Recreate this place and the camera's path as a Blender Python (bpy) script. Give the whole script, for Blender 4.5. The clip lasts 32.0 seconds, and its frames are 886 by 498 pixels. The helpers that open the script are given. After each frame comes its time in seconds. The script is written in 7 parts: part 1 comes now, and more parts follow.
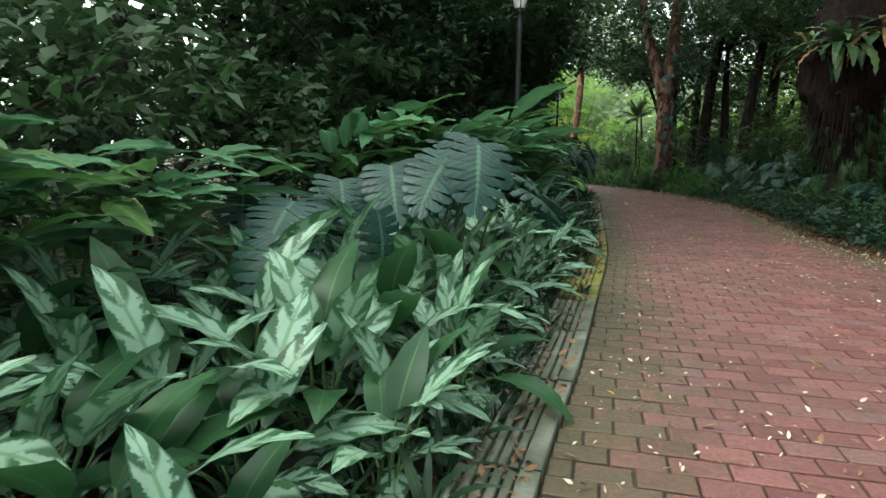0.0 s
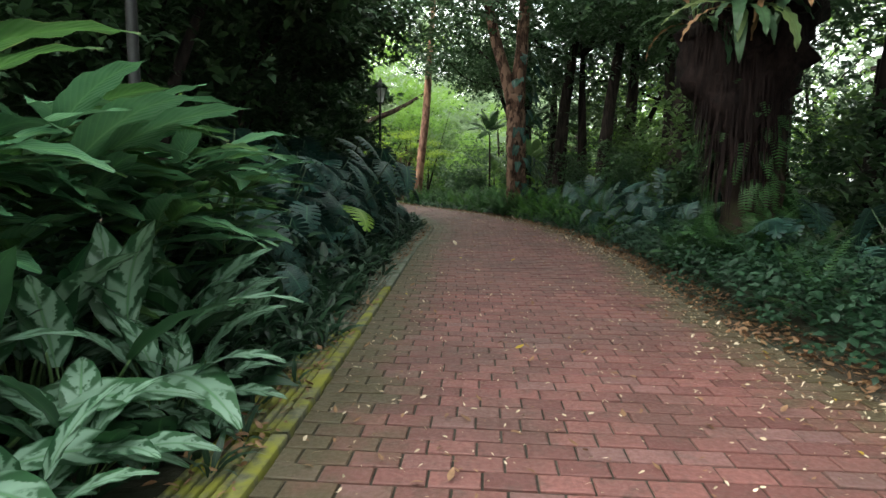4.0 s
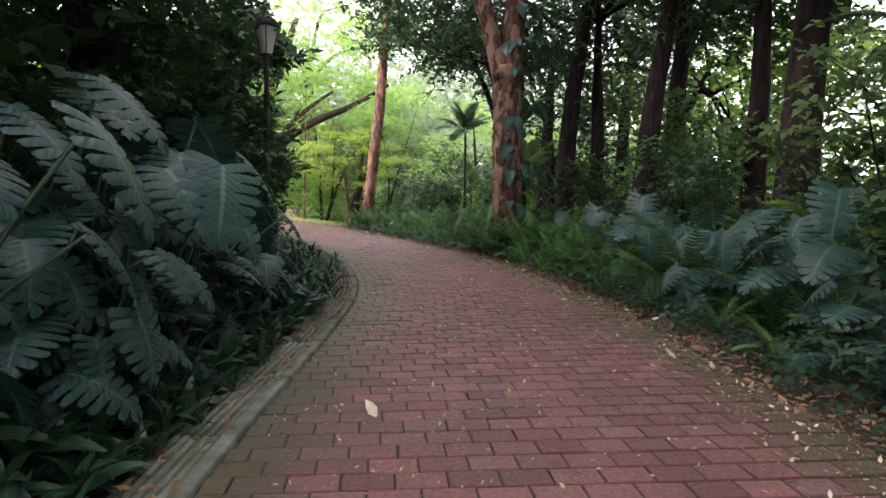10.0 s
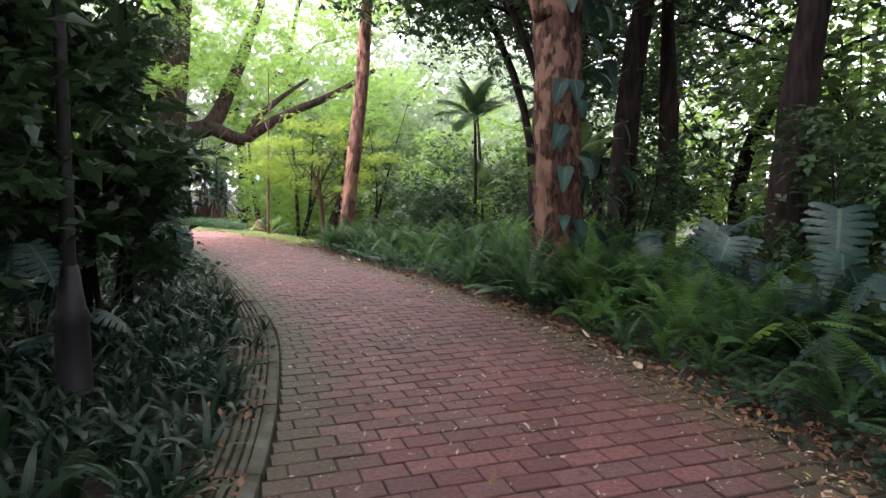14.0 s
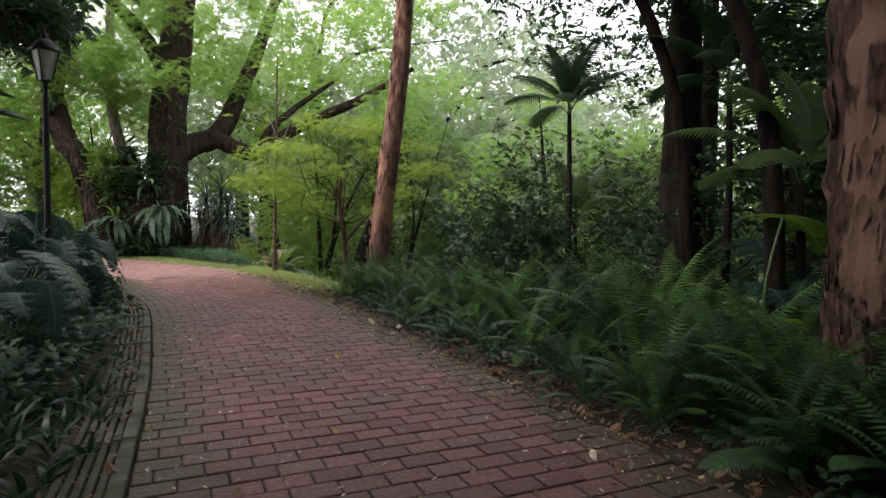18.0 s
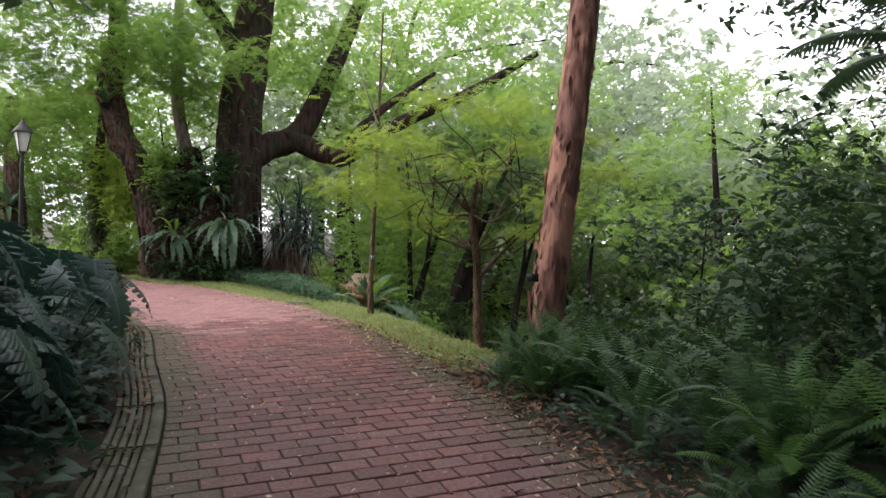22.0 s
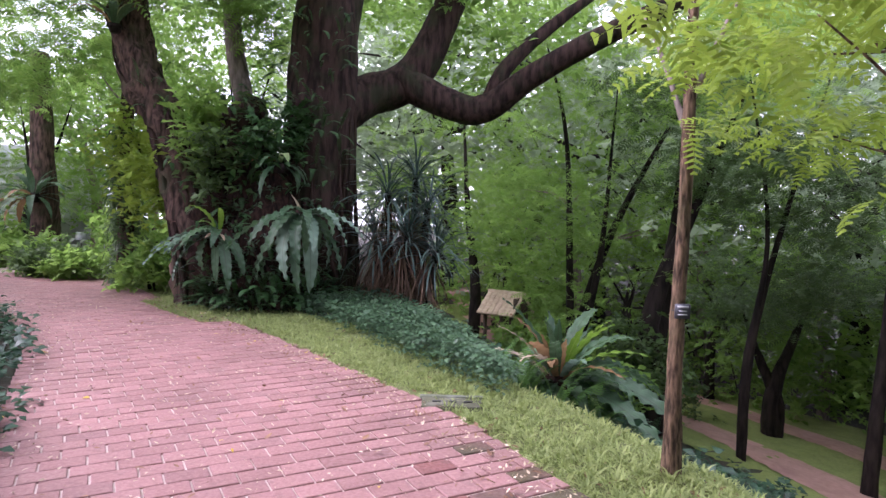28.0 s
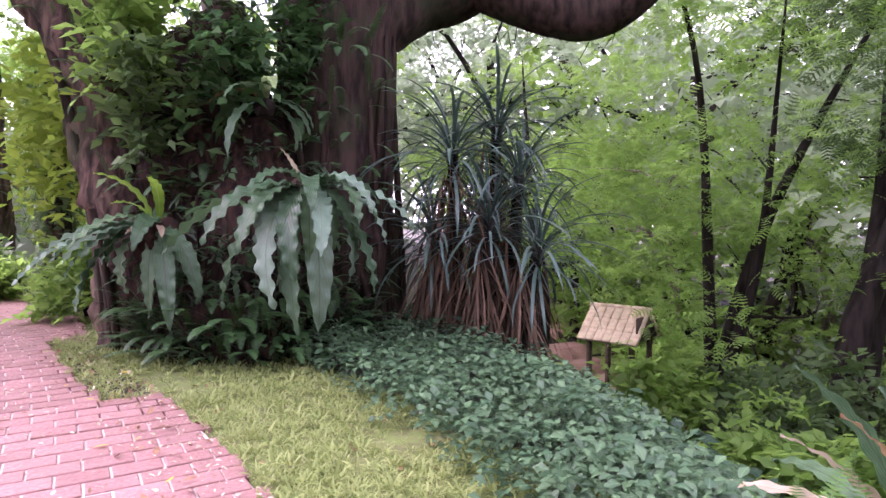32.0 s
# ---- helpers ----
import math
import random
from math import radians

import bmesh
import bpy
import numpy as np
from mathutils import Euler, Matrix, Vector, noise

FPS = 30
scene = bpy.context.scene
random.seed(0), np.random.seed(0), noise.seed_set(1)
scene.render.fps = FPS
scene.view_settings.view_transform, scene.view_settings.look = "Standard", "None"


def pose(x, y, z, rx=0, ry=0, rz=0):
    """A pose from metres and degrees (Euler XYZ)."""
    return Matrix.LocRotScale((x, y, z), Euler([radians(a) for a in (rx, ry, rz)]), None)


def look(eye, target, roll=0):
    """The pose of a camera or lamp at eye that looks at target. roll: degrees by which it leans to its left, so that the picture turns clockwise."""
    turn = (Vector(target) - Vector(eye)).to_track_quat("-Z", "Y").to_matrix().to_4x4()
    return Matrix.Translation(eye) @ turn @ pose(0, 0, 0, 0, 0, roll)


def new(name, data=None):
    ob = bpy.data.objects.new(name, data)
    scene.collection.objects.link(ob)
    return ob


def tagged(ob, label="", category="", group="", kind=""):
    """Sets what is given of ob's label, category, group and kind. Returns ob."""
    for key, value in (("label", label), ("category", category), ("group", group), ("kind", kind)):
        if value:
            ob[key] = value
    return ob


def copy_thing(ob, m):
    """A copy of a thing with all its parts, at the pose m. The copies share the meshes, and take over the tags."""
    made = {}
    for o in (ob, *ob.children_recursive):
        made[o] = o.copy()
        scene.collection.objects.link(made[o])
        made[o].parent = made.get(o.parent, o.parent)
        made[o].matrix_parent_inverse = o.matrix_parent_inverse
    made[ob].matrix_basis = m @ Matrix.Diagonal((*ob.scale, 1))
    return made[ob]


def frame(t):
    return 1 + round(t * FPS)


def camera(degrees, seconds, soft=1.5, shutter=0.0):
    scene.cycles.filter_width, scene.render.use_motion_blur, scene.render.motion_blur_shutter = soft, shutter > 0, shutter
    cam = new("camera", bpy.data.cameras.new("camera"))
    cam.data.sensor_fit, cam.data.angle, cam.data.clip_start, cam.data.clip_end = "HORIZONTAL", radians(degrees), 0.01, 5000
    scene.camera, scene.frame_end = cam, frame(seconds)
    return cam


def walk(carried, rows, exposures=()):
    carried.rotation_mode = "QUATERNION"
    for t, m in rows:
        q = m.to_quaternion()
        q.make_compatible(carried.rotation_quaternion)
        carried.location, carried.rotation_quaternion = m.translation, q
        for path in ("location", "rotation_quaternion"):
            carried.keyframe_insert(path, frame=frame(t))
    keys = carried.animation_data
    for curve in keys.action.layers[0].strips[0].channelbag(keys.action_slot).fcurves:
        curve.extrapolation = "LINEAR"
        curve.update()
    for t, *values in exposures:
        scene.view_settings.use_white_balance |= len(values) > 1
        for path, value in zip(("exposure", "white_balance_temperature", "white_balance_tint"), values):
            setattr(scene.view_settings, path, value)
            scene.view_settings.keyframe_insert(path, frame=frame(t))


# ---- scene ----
cam = camera(73.0, 32.0, 1.5)
PATH = [
    (0, (0.013, -0.071, 1.213), (-0.008, 1.906, 0.911), 0.6),
    (0.5, (0.202, 0.636, 1.216), (0.259, 2.612, 0.912), 0.6),
    (1, (0.511, 1.309, 1.23), (0.651, 3.281, 0.927), 0.8),
    (1.5, (0.817, 1.925, 1.236), (0.999, 3.896, 0.948), 0.8),
    (2, (1.142, 2.51, 1.24), (1.369, 4.477, 0.962), 0.7),
    (2.5, (1.448, 3.11, 1.261), (1.712, 5.075, 0.997), 0.8),
    (3, (1.73, 3.738, 1.286), (2.05, 5.695, 1.029), 1.0),
    (3.5, (2.047, 4.373, 1.273), (2.412, 6.324, 1.031), 0.8),
    (4, (2.306, 4.953, 1.269), (2.69, 6.901, 1.029), 0.7),
    (4.5, (2.545, 5.565, 1.298), (2.949, 7.51, 1.063), 0.7),
    (6.5, (3.284, 7.805, 1.228), (3.718, 9.745, 1.007), 1.0),
    (7, (3.445, 8.478, 1.231), (3.883, 10.417, 1.01), 1.0),
    (7.5, (3.594, 9.115, 1.256), (4.037, 11.053, 1.038), 1.0),
    (8, (3.727, 9.792, 1.269), (4.177, 11.729, 1.055), 1.1),
    (8.5, (3.864, 10.44, 1.291), (4.319, 12.377, 1.082), 1.1),
    (9, (4.006, 11.085, 1.29), (4.466, 13.021, 1.089), 1.1),
    (9.5, (4.105, 11.758, 1.302), (4.574, 13.692, 1.105), 1.3),
    (10, (4.239, 12.4, 1.324), (4.716, 14.332, 1.13), 1.3),
    (10.5, (4.345, 13.069, 1.301), (4.83, 15.0, 1.112), 1.5),
    (11, (4.463, 13.685, 1.342), (4.955, 15.614, 1.152), 1.5),
    (11.5, (4.535, 14.245, 1.35), (5.034, 16.173, 1.167), 1.3),
    (12, (4.672, 14.857, 1.367), (5.175, 16.784, 1.185), 1.3),
    (12.5, (4.806, 15.508, 1.368), (5.31, 17.435, 1.184), 1.3),
    (13, (4.969, 16.164, 1.38), (5.478, 18.09, 1.196), 1.1),
    (13.5, (5.07, 16.868, 1.389), (5.572, 18.795, 1.206), 0.8),
    (14, (5.186, 17.529, 1.403), (5.689, 19.456, 1.22), 0.8),
    (14.5, (5.316, 18.197, 1.416), (5.8, 20.129, 1.232), -0.1),
    (16.5, (5.654, 20.788, 1.226), (6.116, 22.73, 1.108), 0.7),
    (17, (5.659, 21.419, 1.248), (6.106, 23.365, 1.137), 0.7),
    (17.5, (5.669, 22.043, 1.285), (6.1, 23.993, 1.182), 0.7),
    (18, (5.654, 22.638, 1.33), (6.061, 24.594, 1.233), 0.7),
    (18.5, (5.673, 23.224, 1.344), (6.067, 25.183, 1.268), 0.7),
    (19, (5.63, 23.833, 1.36), (6.001, 25.797, 1.294), 0.8),
    (19.5, (5.587, 24.42, 1.375), (5.939, 26.388, 1.32), 0.8),
    (20, (5.466, 25.027, 1.374), (5.787, 27.0, 1.323), 1.0),
    (20.5, (5.323, 25.589, 1.401), (5.612, 27.567, 1.349), 1.0),
    (21, (5.14, 26.164, 1.398), (5.398, 28.147, 1.348), 1.3),
    (21.5, (4.992, 26.717, 1.392), (5.215, 28.704, 1.344), 1.7),
    (22, (4.85, 27.317, 1.42), (5.037, 29.308, 1.378), 2.0),
    (22.5, (4.737, 27.91, 1.421), (4.89, 29.904, 1.384), 2.2),
    (23, (4.654, 28.551, 1.426), (4.771, 30.547, 1.389), 2.1),
    (23.5, (4.545, 29.181, 1.419), (4.625, 31.179, 1.376), 2.1),
    (24, (4.447, 29.821, 1.427), (4.489, 31.82, 1.387), 2.0),
    (24.5, (4.291, 30.425, 1.412), (4.3, 32.425, 1.369), 2.2),
    (25, (4.171, 31.003, 1.41), (4.158, 33.003, 1.364), 2.0),
    (25.5, (4.032, 31.579, 1.406), (4.0, 33.578, 1.356), 1.9),
    (27.5, (3.452, 33.731, 1.472), (3.373, 35.728, 1.401), 1.9),
    (28, (3.328, 34.296, 1.46), (3.23, 36.292, 1.386), 1.9),
    (28.5, (3.211, 34.86, 1.452), (3.094, 36.855, 1.378), 1.7),
    (29, (3.097, 35.405, 1.439), (2.963, 37.399, 1.362), 1.5),
    (29.5, (2.947, 35.916, 1.449), (2.81, 37.909, 1.367), 1.7),
    (30, (2.832, 36.426, 1.428), (2.691, 38.419, 1.346), 1.6),
    (30.5, (2.759, 36.965, 1.383), (2.617, 38.958, 1.302), 1.4),
    (31, (2.661, 37.543, 1.335), (2.495, 39.535, 1.257), 1.3),
    (31.5, (2.528, 38.103, 1.295), (2.35, 40.094, 1.216), 1.0),
    (32, (2.359, 38.618, 1.266), (2.153, 40.605, 1.183), 0.5),
]
# seconds, stops, kelvin, tint
EXPOSURES = [(0, 1.6, 6450, 3), (2, 1.98, 6500, 2), (4, 1.87, 6550, 5), (7, 1.85, 6450, 12), (9, 2.26, 6450, 24), (14, 2.36, 6350, 30), (17, 1.5, 6450, 22), (19, 1.12, 6500, 22), (23, 1.42, 6250, 32), (28, 1.74, 5800, 42), (30, 2.05, 5870, 41), (32, 2.48, 5980, 58)]
walk(cam, [(t, look(eye, target, roll)) for t, eye, target, roll in PATH], EXPOSURES)

# ---- light ----
world = bpy.data.worlds.new("overcast_sky")
scene.world = world
world.use_nodes = True
wn = world.node_tree.nodes
sky = wn.new("ShaderNodeTexSky")
sky.sky_type, sky.sun_disc = "NISHITA", False
SUN_UP, SUN_ROUND = 42.0, 262.0
sky.sun_elevation, sky.sun_rotation = radians(SUN_UP), radians(SUN_ROUND)
sky.air_density, sky.dust_density, sky.ozone_density = 1.0, 4.0, 1.0
cloud = wn.new("ShaderNodeMix")
cloud.data_type = "RGBA"
cloud.inputs[0].default_value = 0.75
cloud.inputs[7].default_value = (9.0, 9.3, 9.2, 1.0)
world.node_tree.links.new(sky.outputs[0], cloud.inputs[6])
world.node_tree.links.new(cloud.outputs[2], wn["Background"].inputs[0])
wn["Background"].inputs[1].default_value = 0.15
sun_lamp = bpy.data.lights.new("sun", "SUN")
sun_lamp.energy, sun_lamp.angle, sun_lamp.color = 1.2, radians(25), (1.0, 0.96, 0.9)
sun = new("sun", sun_lamp)
sun.matrix_world = look((30 * math.sin(radians(SUN_ROUND)), 30 * math.cos(radians(SUN_ROUND)), 30 * math.tan(radians(SUN_UP))), (0, 0, 0))

# ---- materials ----
def shader(name):
    m = bpy.data.materials.new(name)
    m.use_nodes = True
    nt = m.node_tree
    b = nt.nodes["Principled BSDF"]
    return m, nt, b, nt.links.new


def node(nt, kind, **given):
    n = nt.nodes.new("ShaderNode" + kind)
    for key, value in given.items():
        if key == "op":
            n.operation = value
        elif key == "blend":
            n.data_type, n.blend_type = "RGBA", value
        elif key == "scale":
            n.inputs["Scale"].default_value = value
        elif key == "detail":
            n.inputs["Detail"].default_value = value
    return n


def maths(nt, op, a, b=0.0):
    n = node(nt, "Math", op=op)
    for i, v in enumerate((a, b)):
        if isinstance(v, (int, float)):
            n.inputs[i].default_value = v
        else:
            nt.links.new(v, n.inputs[i])
    return n.outputs[0]


def ramp(nt, value, low, high, a=0.0, b=1.0):
    n = nt.nodes.new("ShaderNodeMapRange")
    n.interpolation_type = "SMOOTHSTEP"
    nt.links.new(value, n.inputs["Value"])
    for key, v in (("From Min", low), ("From Max", high), ("To Min", a), ("To Max", b)):
        n.inputs[key].default_value = v
    return n.outputs["Result"]


def mix(nt, fac, a, b, blend="MIX"):
    n = node(nt, "Mix", blend=blend)
    for i, v in ((0, fac), (6, a), (7, b)):
        if isinstance(v, (int, float)):
            n.inputs[i].default_value = v
        elif isinstance(v, tuple):
            n.inputs[i].default_value = (*v, 1.0)
        else:
            nt.links.new(v, n.inputs[i])
    return n.outputs[2]


def noise_of(nt, scale, detail=4.0, where="Object", rough=0.6):
    t = nt.nodes.new("ShaderNodeTexCoord")
    n = node(nt, "TexNoise", scale=scale, detail=detail)
    n.inputs["Roughness"].default_value = rough
    if where == "World":
        g = nt.nodes.new("ShaderNodeNewGeometry")
        nt.links.new(g.outputs["Position"], n.inputs["Vector"])
    else:
        nt.links.new(t.outputs[where], n.inputs["Vector"])
    return n.outputs["Fac"]


def chance(nt):
    """A number of its own for every object and every loose piece."""
    o = nt.nodes.new("ShaderNodeObjectInfo")
    g = nt.nodes.new("ShaderNodeNewGeometry")
    return maths(nt, "FRACT", maths(nt, "ADD", o.outputs["Random"], g.outputs["Random Per Island"]))


def bump(nt, b, height, strength=0.4, distance=0.01):
    n = nt.nodes.new("ShaderNodeBump")
    n.inputs["Strength"].default_value, n.inputs["Distance"].default_value = strength, distance
    nt.links.new(height, n.inputs["Height"])
    nt.links.new(n.outputs[0], b.inputs["Normal"])


def leaf_stuff(name, dark, light, rib=None, rough=0.42, through_light=0.3, veins=0.0, silver=None, edge=None, stripe=None):
    m, nt, b, link = shader(name)
    uv = nt.nodes.new("ShaderNodeTexCoord").outputs["UV"]
    s = nt.nodes.new("ShaderNodeSeparateXYZ")
    link(uv, s.inputs[0])
    side = maths(nt, "MULTIPLY", maths(nt, "ABSOLUTE", maths(nt, "SUBTRACT", s.outputs[0], 0.5)), 2.0)
    col = mix(nt, chance(nt), dark, light)
    patch = noise_of(nt, 9.0, 3.0)
    col = mix(nt, ramp(nt, patch, 0.35, 0.7, 0.0, 0.35), col, tuple(0.6 * c for c in dark))
    if silver:
        wobble = noise_of(nt, 27.0, 5.0)
        lines = maths(nt, "SINE", maths(nt, "ADD", maths(nt, "SUBTRACT", maths(nt, "MULTIPLY", s.outputs[1], 24.0), maths(nt, "MULTIPLY", side, 6.0)), maths(nt, "MULTIPLY", wobble, 6.0)))
        rag = maths(nt, "ADD", maths(nt, "ADD", maths(nt, "MULTIPLY", lines, 0.2), maths(nt, "MULTIPLY", wobble, 0.95)), maths(nt, "MULTIPLY", side, -0.38))
        mask = maths(nt, "MULTIPLY", ramp(nt, rag, 0.12, 0.34), ramp(nt, side, 1.0, 0.82))
        mask = maths(nt, "MULTIPLY", mask, ramp(nt, side, 0.02, 0.14, 0.5, 1.0))
        col = mix(nt, mask, col, mix(nt, patch, silver, tuple(0.6 * c for c in silver)))
    if stripe:
        col = mix(nt, ramp(nt, side, 0.45, 0.1, 0.0, 0.6), col, stripe)
    if veins:
        lines = maths(nt, "SINE", maths(nt, "SUBTRACT", maths(nt, "MULTIPLY", s.outputs[1], 75.0), maths(nt, "MULTIPLY", side, 22.0)))
        col = mix(nt, ramp(nt, lines, 0.55, 1.0, 0.0, veins), col, rib or light)
        bump(nt, b, lines, 0.25, 0.004)
    if rib:
        col = mix(nt, ramp(nt, side, 0.09, 0.02, 0.0, 0.8), col, rib)
    if edge:
        rag = maths(nt, "ADD", side, maths(nt, "MULTIPLY", noise_of(nt, 11.0, 3.0), 0.5))
        col = mix(nt, ramp(nt, rag, 1.18, 1.3, 0.0, 0.85), col, edge)
    link(col, b.inputs["Base Color"])
    b.inputs["Roughness"].default_value = rough
    b.inputs["Specular IOR Level"].default_value = 0.3
    t = nt.nodes.new("ShaderNodeBsdfTranslucent")
    link(mix(nt, 0.6, col, tuple(min(1.0, 1.8 * c) for c in light)), t.inputs["Color"])
    ms = nt.nodes.new("ShaderNodeMixShader")
    ms.inputs[0].default_value = through_light
    link(b.outputs[0], ms.inputs[1])
    link(t.outputs[0], ms.inputs[2])
    link(ms.outputs[0], nt.nodes["Material Output"].inputs["Surface"])
    return m


def bark_stuff(name, dark, light, scale=3.0, peel=None, moss=None):
    m, nt, b, link = shader(name)
    t = nt.nodes.new("ShaderNodeTexCoord")
    mp = nt.nodes.new("ShaderNodeMapping")
    mp.inputs["Scale"].default_value = (1.0, 1.0, 0.22)
    link(t.outputs["Object"], mp.inputs[0])
    n = node(nt, "TexNoise", scale=scale * 5, detail=7.0)
    link(mp.outputs[0], n.inputs["Vector"])
    col = mix(nt, ramp(nt, n.outputs["Fac"], 0.3, 0.7), dark, light)
    if peel:
        v = node(nt, "TexNoise", scale=scale * 1.2, detail=3.0)
        mp2 = nt.nodes.new("ShaderNodeMapping")
        mp2.inputs["Scale"].default_value = (1.0, 1.0, 0.45)
        link(t.outputs["Object"], mp2.inputs[0])
        link(mp2.outputs[0], v.inputs["Vector"])
        col = mix(nt, ramp(nt, v.outputs["Fac"], 0.5, 0.56, 0.0, 0.9), col, peel)
    if moss:
        col = mix(nt, ramp(nt, noise_of(nt, 2.2, 5.0), 0.48, 0.68, 0.0, 0.75), col, moss)
    link(col, b.inputs["Base Color"])
    b.inputs["Roughness"].default_value = 0.9
    b.inputs["Specular IOR Level"].default_value = 0.15
    bump(nt, b, n.outputs["Fac"], 0.9, 0.03)
    return m


def plain_stuff(name, a, b_col, scale, rough=0.85, metal=0.0, relief=0.3, where="Object", depth=0.01, moss=None):
    m, nt, b, link = shader(name)
    n = noise_of(nt, scale, 6.0, where)
    big = noise_of(nt, scale * 0.13, 3.0, where)
    col = mix(nt, ramp(nt, n, 0.3, 0.7), a, b_col)
    col = mix(nt, ramp(nt, big, 0.4, 0.65, 0.0, 0.4), col, tuple(0.55 * c for c in a))
    col = mix(nt, maths(nt, "MULTIPLY", chance(nt), 0.25), col, b_col)
    if moss:
        col = mix(nt, ramp(nt, noise_of(nt, scale * 0.25, 5.0, where), 0.38, 0.6, 0.0, 0.92), col, moss)
    link(col, b.inputs["Base Color"])
    b.inputs["Roughness"].default_value, b.inputs["Metallic"].default_value = rough, metal
    bump(nt, b, n, relief, depth)
    return m


def brick_stuff(name, low, high, uneven=0.55):
    m, nt, b, link = shader(name)
    ch = chance(nt)
    col = mix(nt, ch, low, high)
    grey = maths(nt, "FRACT", maths(nt, "MULTIPLY", ch, 17.3))
    col = mix(nt, ramp(nt, grey, 0.72, 1.0, 0.0, uneven), col, (0.17, 0.10, 0.095))
    n = noise_of(nt, 38.0, 7.0, "World")
    col = mix(nt, ramp(nt, n, 0.35, 0.75, 0.0, uneven * 0.9), col, (0.10, 0.048, 0.042))
    big = noise_of(nt, 0.8, 4.0, "World")
    col = mix(nt, ramp(nt, big, 0.42, 0.68, 0.0, uneven * 0.9), col, (0.085, 0.05, 0.04))
    blot = noise_of(nt, 7.0, 6.0, "World", 0.7)
    col = mix(nt, ramp(nt, blot, 0.5, 0.72, 0.0, uneven), col, (0.06, 0.04, 0.032))
    speck = noise_of(nt, 120.0, 2.0, "World")
    col = mix(nt, ramp(nt, speck, 0.7, 0.78, 0.0, 0.5), col, (0.34, 0.27, 0.22))
    uv = nt.nodes.new("ShaderNodeTexCoord").outputs["UV"]
    s = nt.nodes.new("ShaderNodeSeparateXYZ")
    link(uv, s.inputs[0])
    rim = maths(nt, "ADD", maths(nt, "MINIMUM", s.outputs[0], maths(nt, "SUBTRACT", 1.0, s.outputs[0])), maths(nt, "MULTIPLY", noise_of(nt, 2.2, 5.0, "World"), -0.35))
    col = mix(nt, ramp(nt, rim, 0.03, -0.14, 0.0, max(0.0, uneven * 2.4 - 0.65)), col, (0.05, 0.052, 0.02))
    link(col, b.inputs["Base Color"])
    link(ramp(nt, n, 0.3, 0.7, 0.5, 0.78), b.inputs["Roughness"])
    bump(nt, b, n, 0.7, 0.008)
    return m


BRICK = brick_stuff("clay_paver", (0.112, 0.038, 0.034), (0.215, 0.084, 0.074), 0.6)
# Paler, pinker pavers; part of the end's open light is in the colour.
BRICK_PALE = brick_stuff("pale_clay_paver", (0.23, 0.118, 0.108), (0.31, 0.165, 0.152), 0.3)
SOIL = plain_stuff("soil", (0.03, 0.022, 0.014), (0.06, 0.042, 0.026), 6.0, 0.95, relief=0.9, where="World", depth=0.04, moss=(0.026, 0.03, 0.014))
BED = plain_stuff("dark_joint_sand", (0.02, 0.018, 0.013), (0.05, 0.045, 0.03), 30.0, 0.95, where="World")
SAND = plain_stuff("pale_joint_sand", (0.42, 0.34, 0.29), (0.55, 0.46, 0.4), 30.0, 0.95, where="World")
CONCRETE = plain_stuff("weathered_concrete", (0.10, 0.11, 0.085), (0.21, 0.225, 0.18), 22.0, 0.9, where="World", moss=(0.085, 0.10, 0.06))
DAMP = plain_stuff("damp_dark_concrete", (0.07, 0.07, 0.05), (0.15, 0.15, 0.115), 22.0, 0.9, where="World", moss=(0.06, 0.065, 0.03))
MOSSY = plain_stuff("mossy_concrete", (0.07, 0.07, 0.04), (0.15, 0.15, 0.09), 22.0, 0.95, where="World", moss=(0.19, 0.19, 0.018))
LITTER = plain_stuff("fallen_leaf", (0.11, 0.05, 0.024), (0.27, 0.155, 0.075), 20.0, 0.7, relief=0.2)
PALE_LITTER = plain_stuff("pale_fallen_leaf", (0.34, 0.26, 0.16), (0.66, 0.56, 0.42), 20.0, 0.7, relief=0.2)
YELLOW = leaf_stuff("yellowed_leaf", (0.36, 0.25, 0.02), (0.5, 0.4, 0.05), (0.45, 0.4, 0.1))
IRON = plain_stuff("dark_painted_iron", (0.006, 0.0065, 0.007), (0.014, 0.015, 0.017), 40.0, 0.55, 0.0, 0.1)
GLASS = plain_stuff("frosted_lamp_glass", (0.62, 0.64, 0.62), (0.75, 0.77, 0.75), 12.0, 0.35, relief=0.05)
AGLA = leaf_stuff("silver_variegated_leaf", (0.02, 0.068, 0.03), (0.045, 0.12, 0.05), (0.12, 0.26, 0.12), 0.4, 0.18, silver=(0.28, 0.44, 0.32))
AGLA_PLAIN = leaf_stuff("plain_green_leaf", (0.014, 0.05, 0.02), (0.034, 0.1, 0.036), (0.06, 0.14, 0.05), 0.4, 0.2)
MONSTERA = leaf_stuff("monstera_leaf", (0.009, 0.034, 0.029), (0.023, 0.068, 0.053), (0.07, 0.15, 0.09), 0.4, 0.1, veins=0.12)
LIME = leaf_stuff("lime_green_leaf", (0.10, 0.21, 0.02), (0.16, 0.28, 0.035), (0.3, 0.4, 0.1), 0.4, 0.35, veins=0.2)
GINGER = leaf_stuff("ginger_leaf", (0.045, 0.125, 0.065), (0.09, 0.22, 0.105), (0.15, 0.3, 0.13), 0.36, 0.18, veins=0.22, stripe=(0.09, 0.21, 0.08))
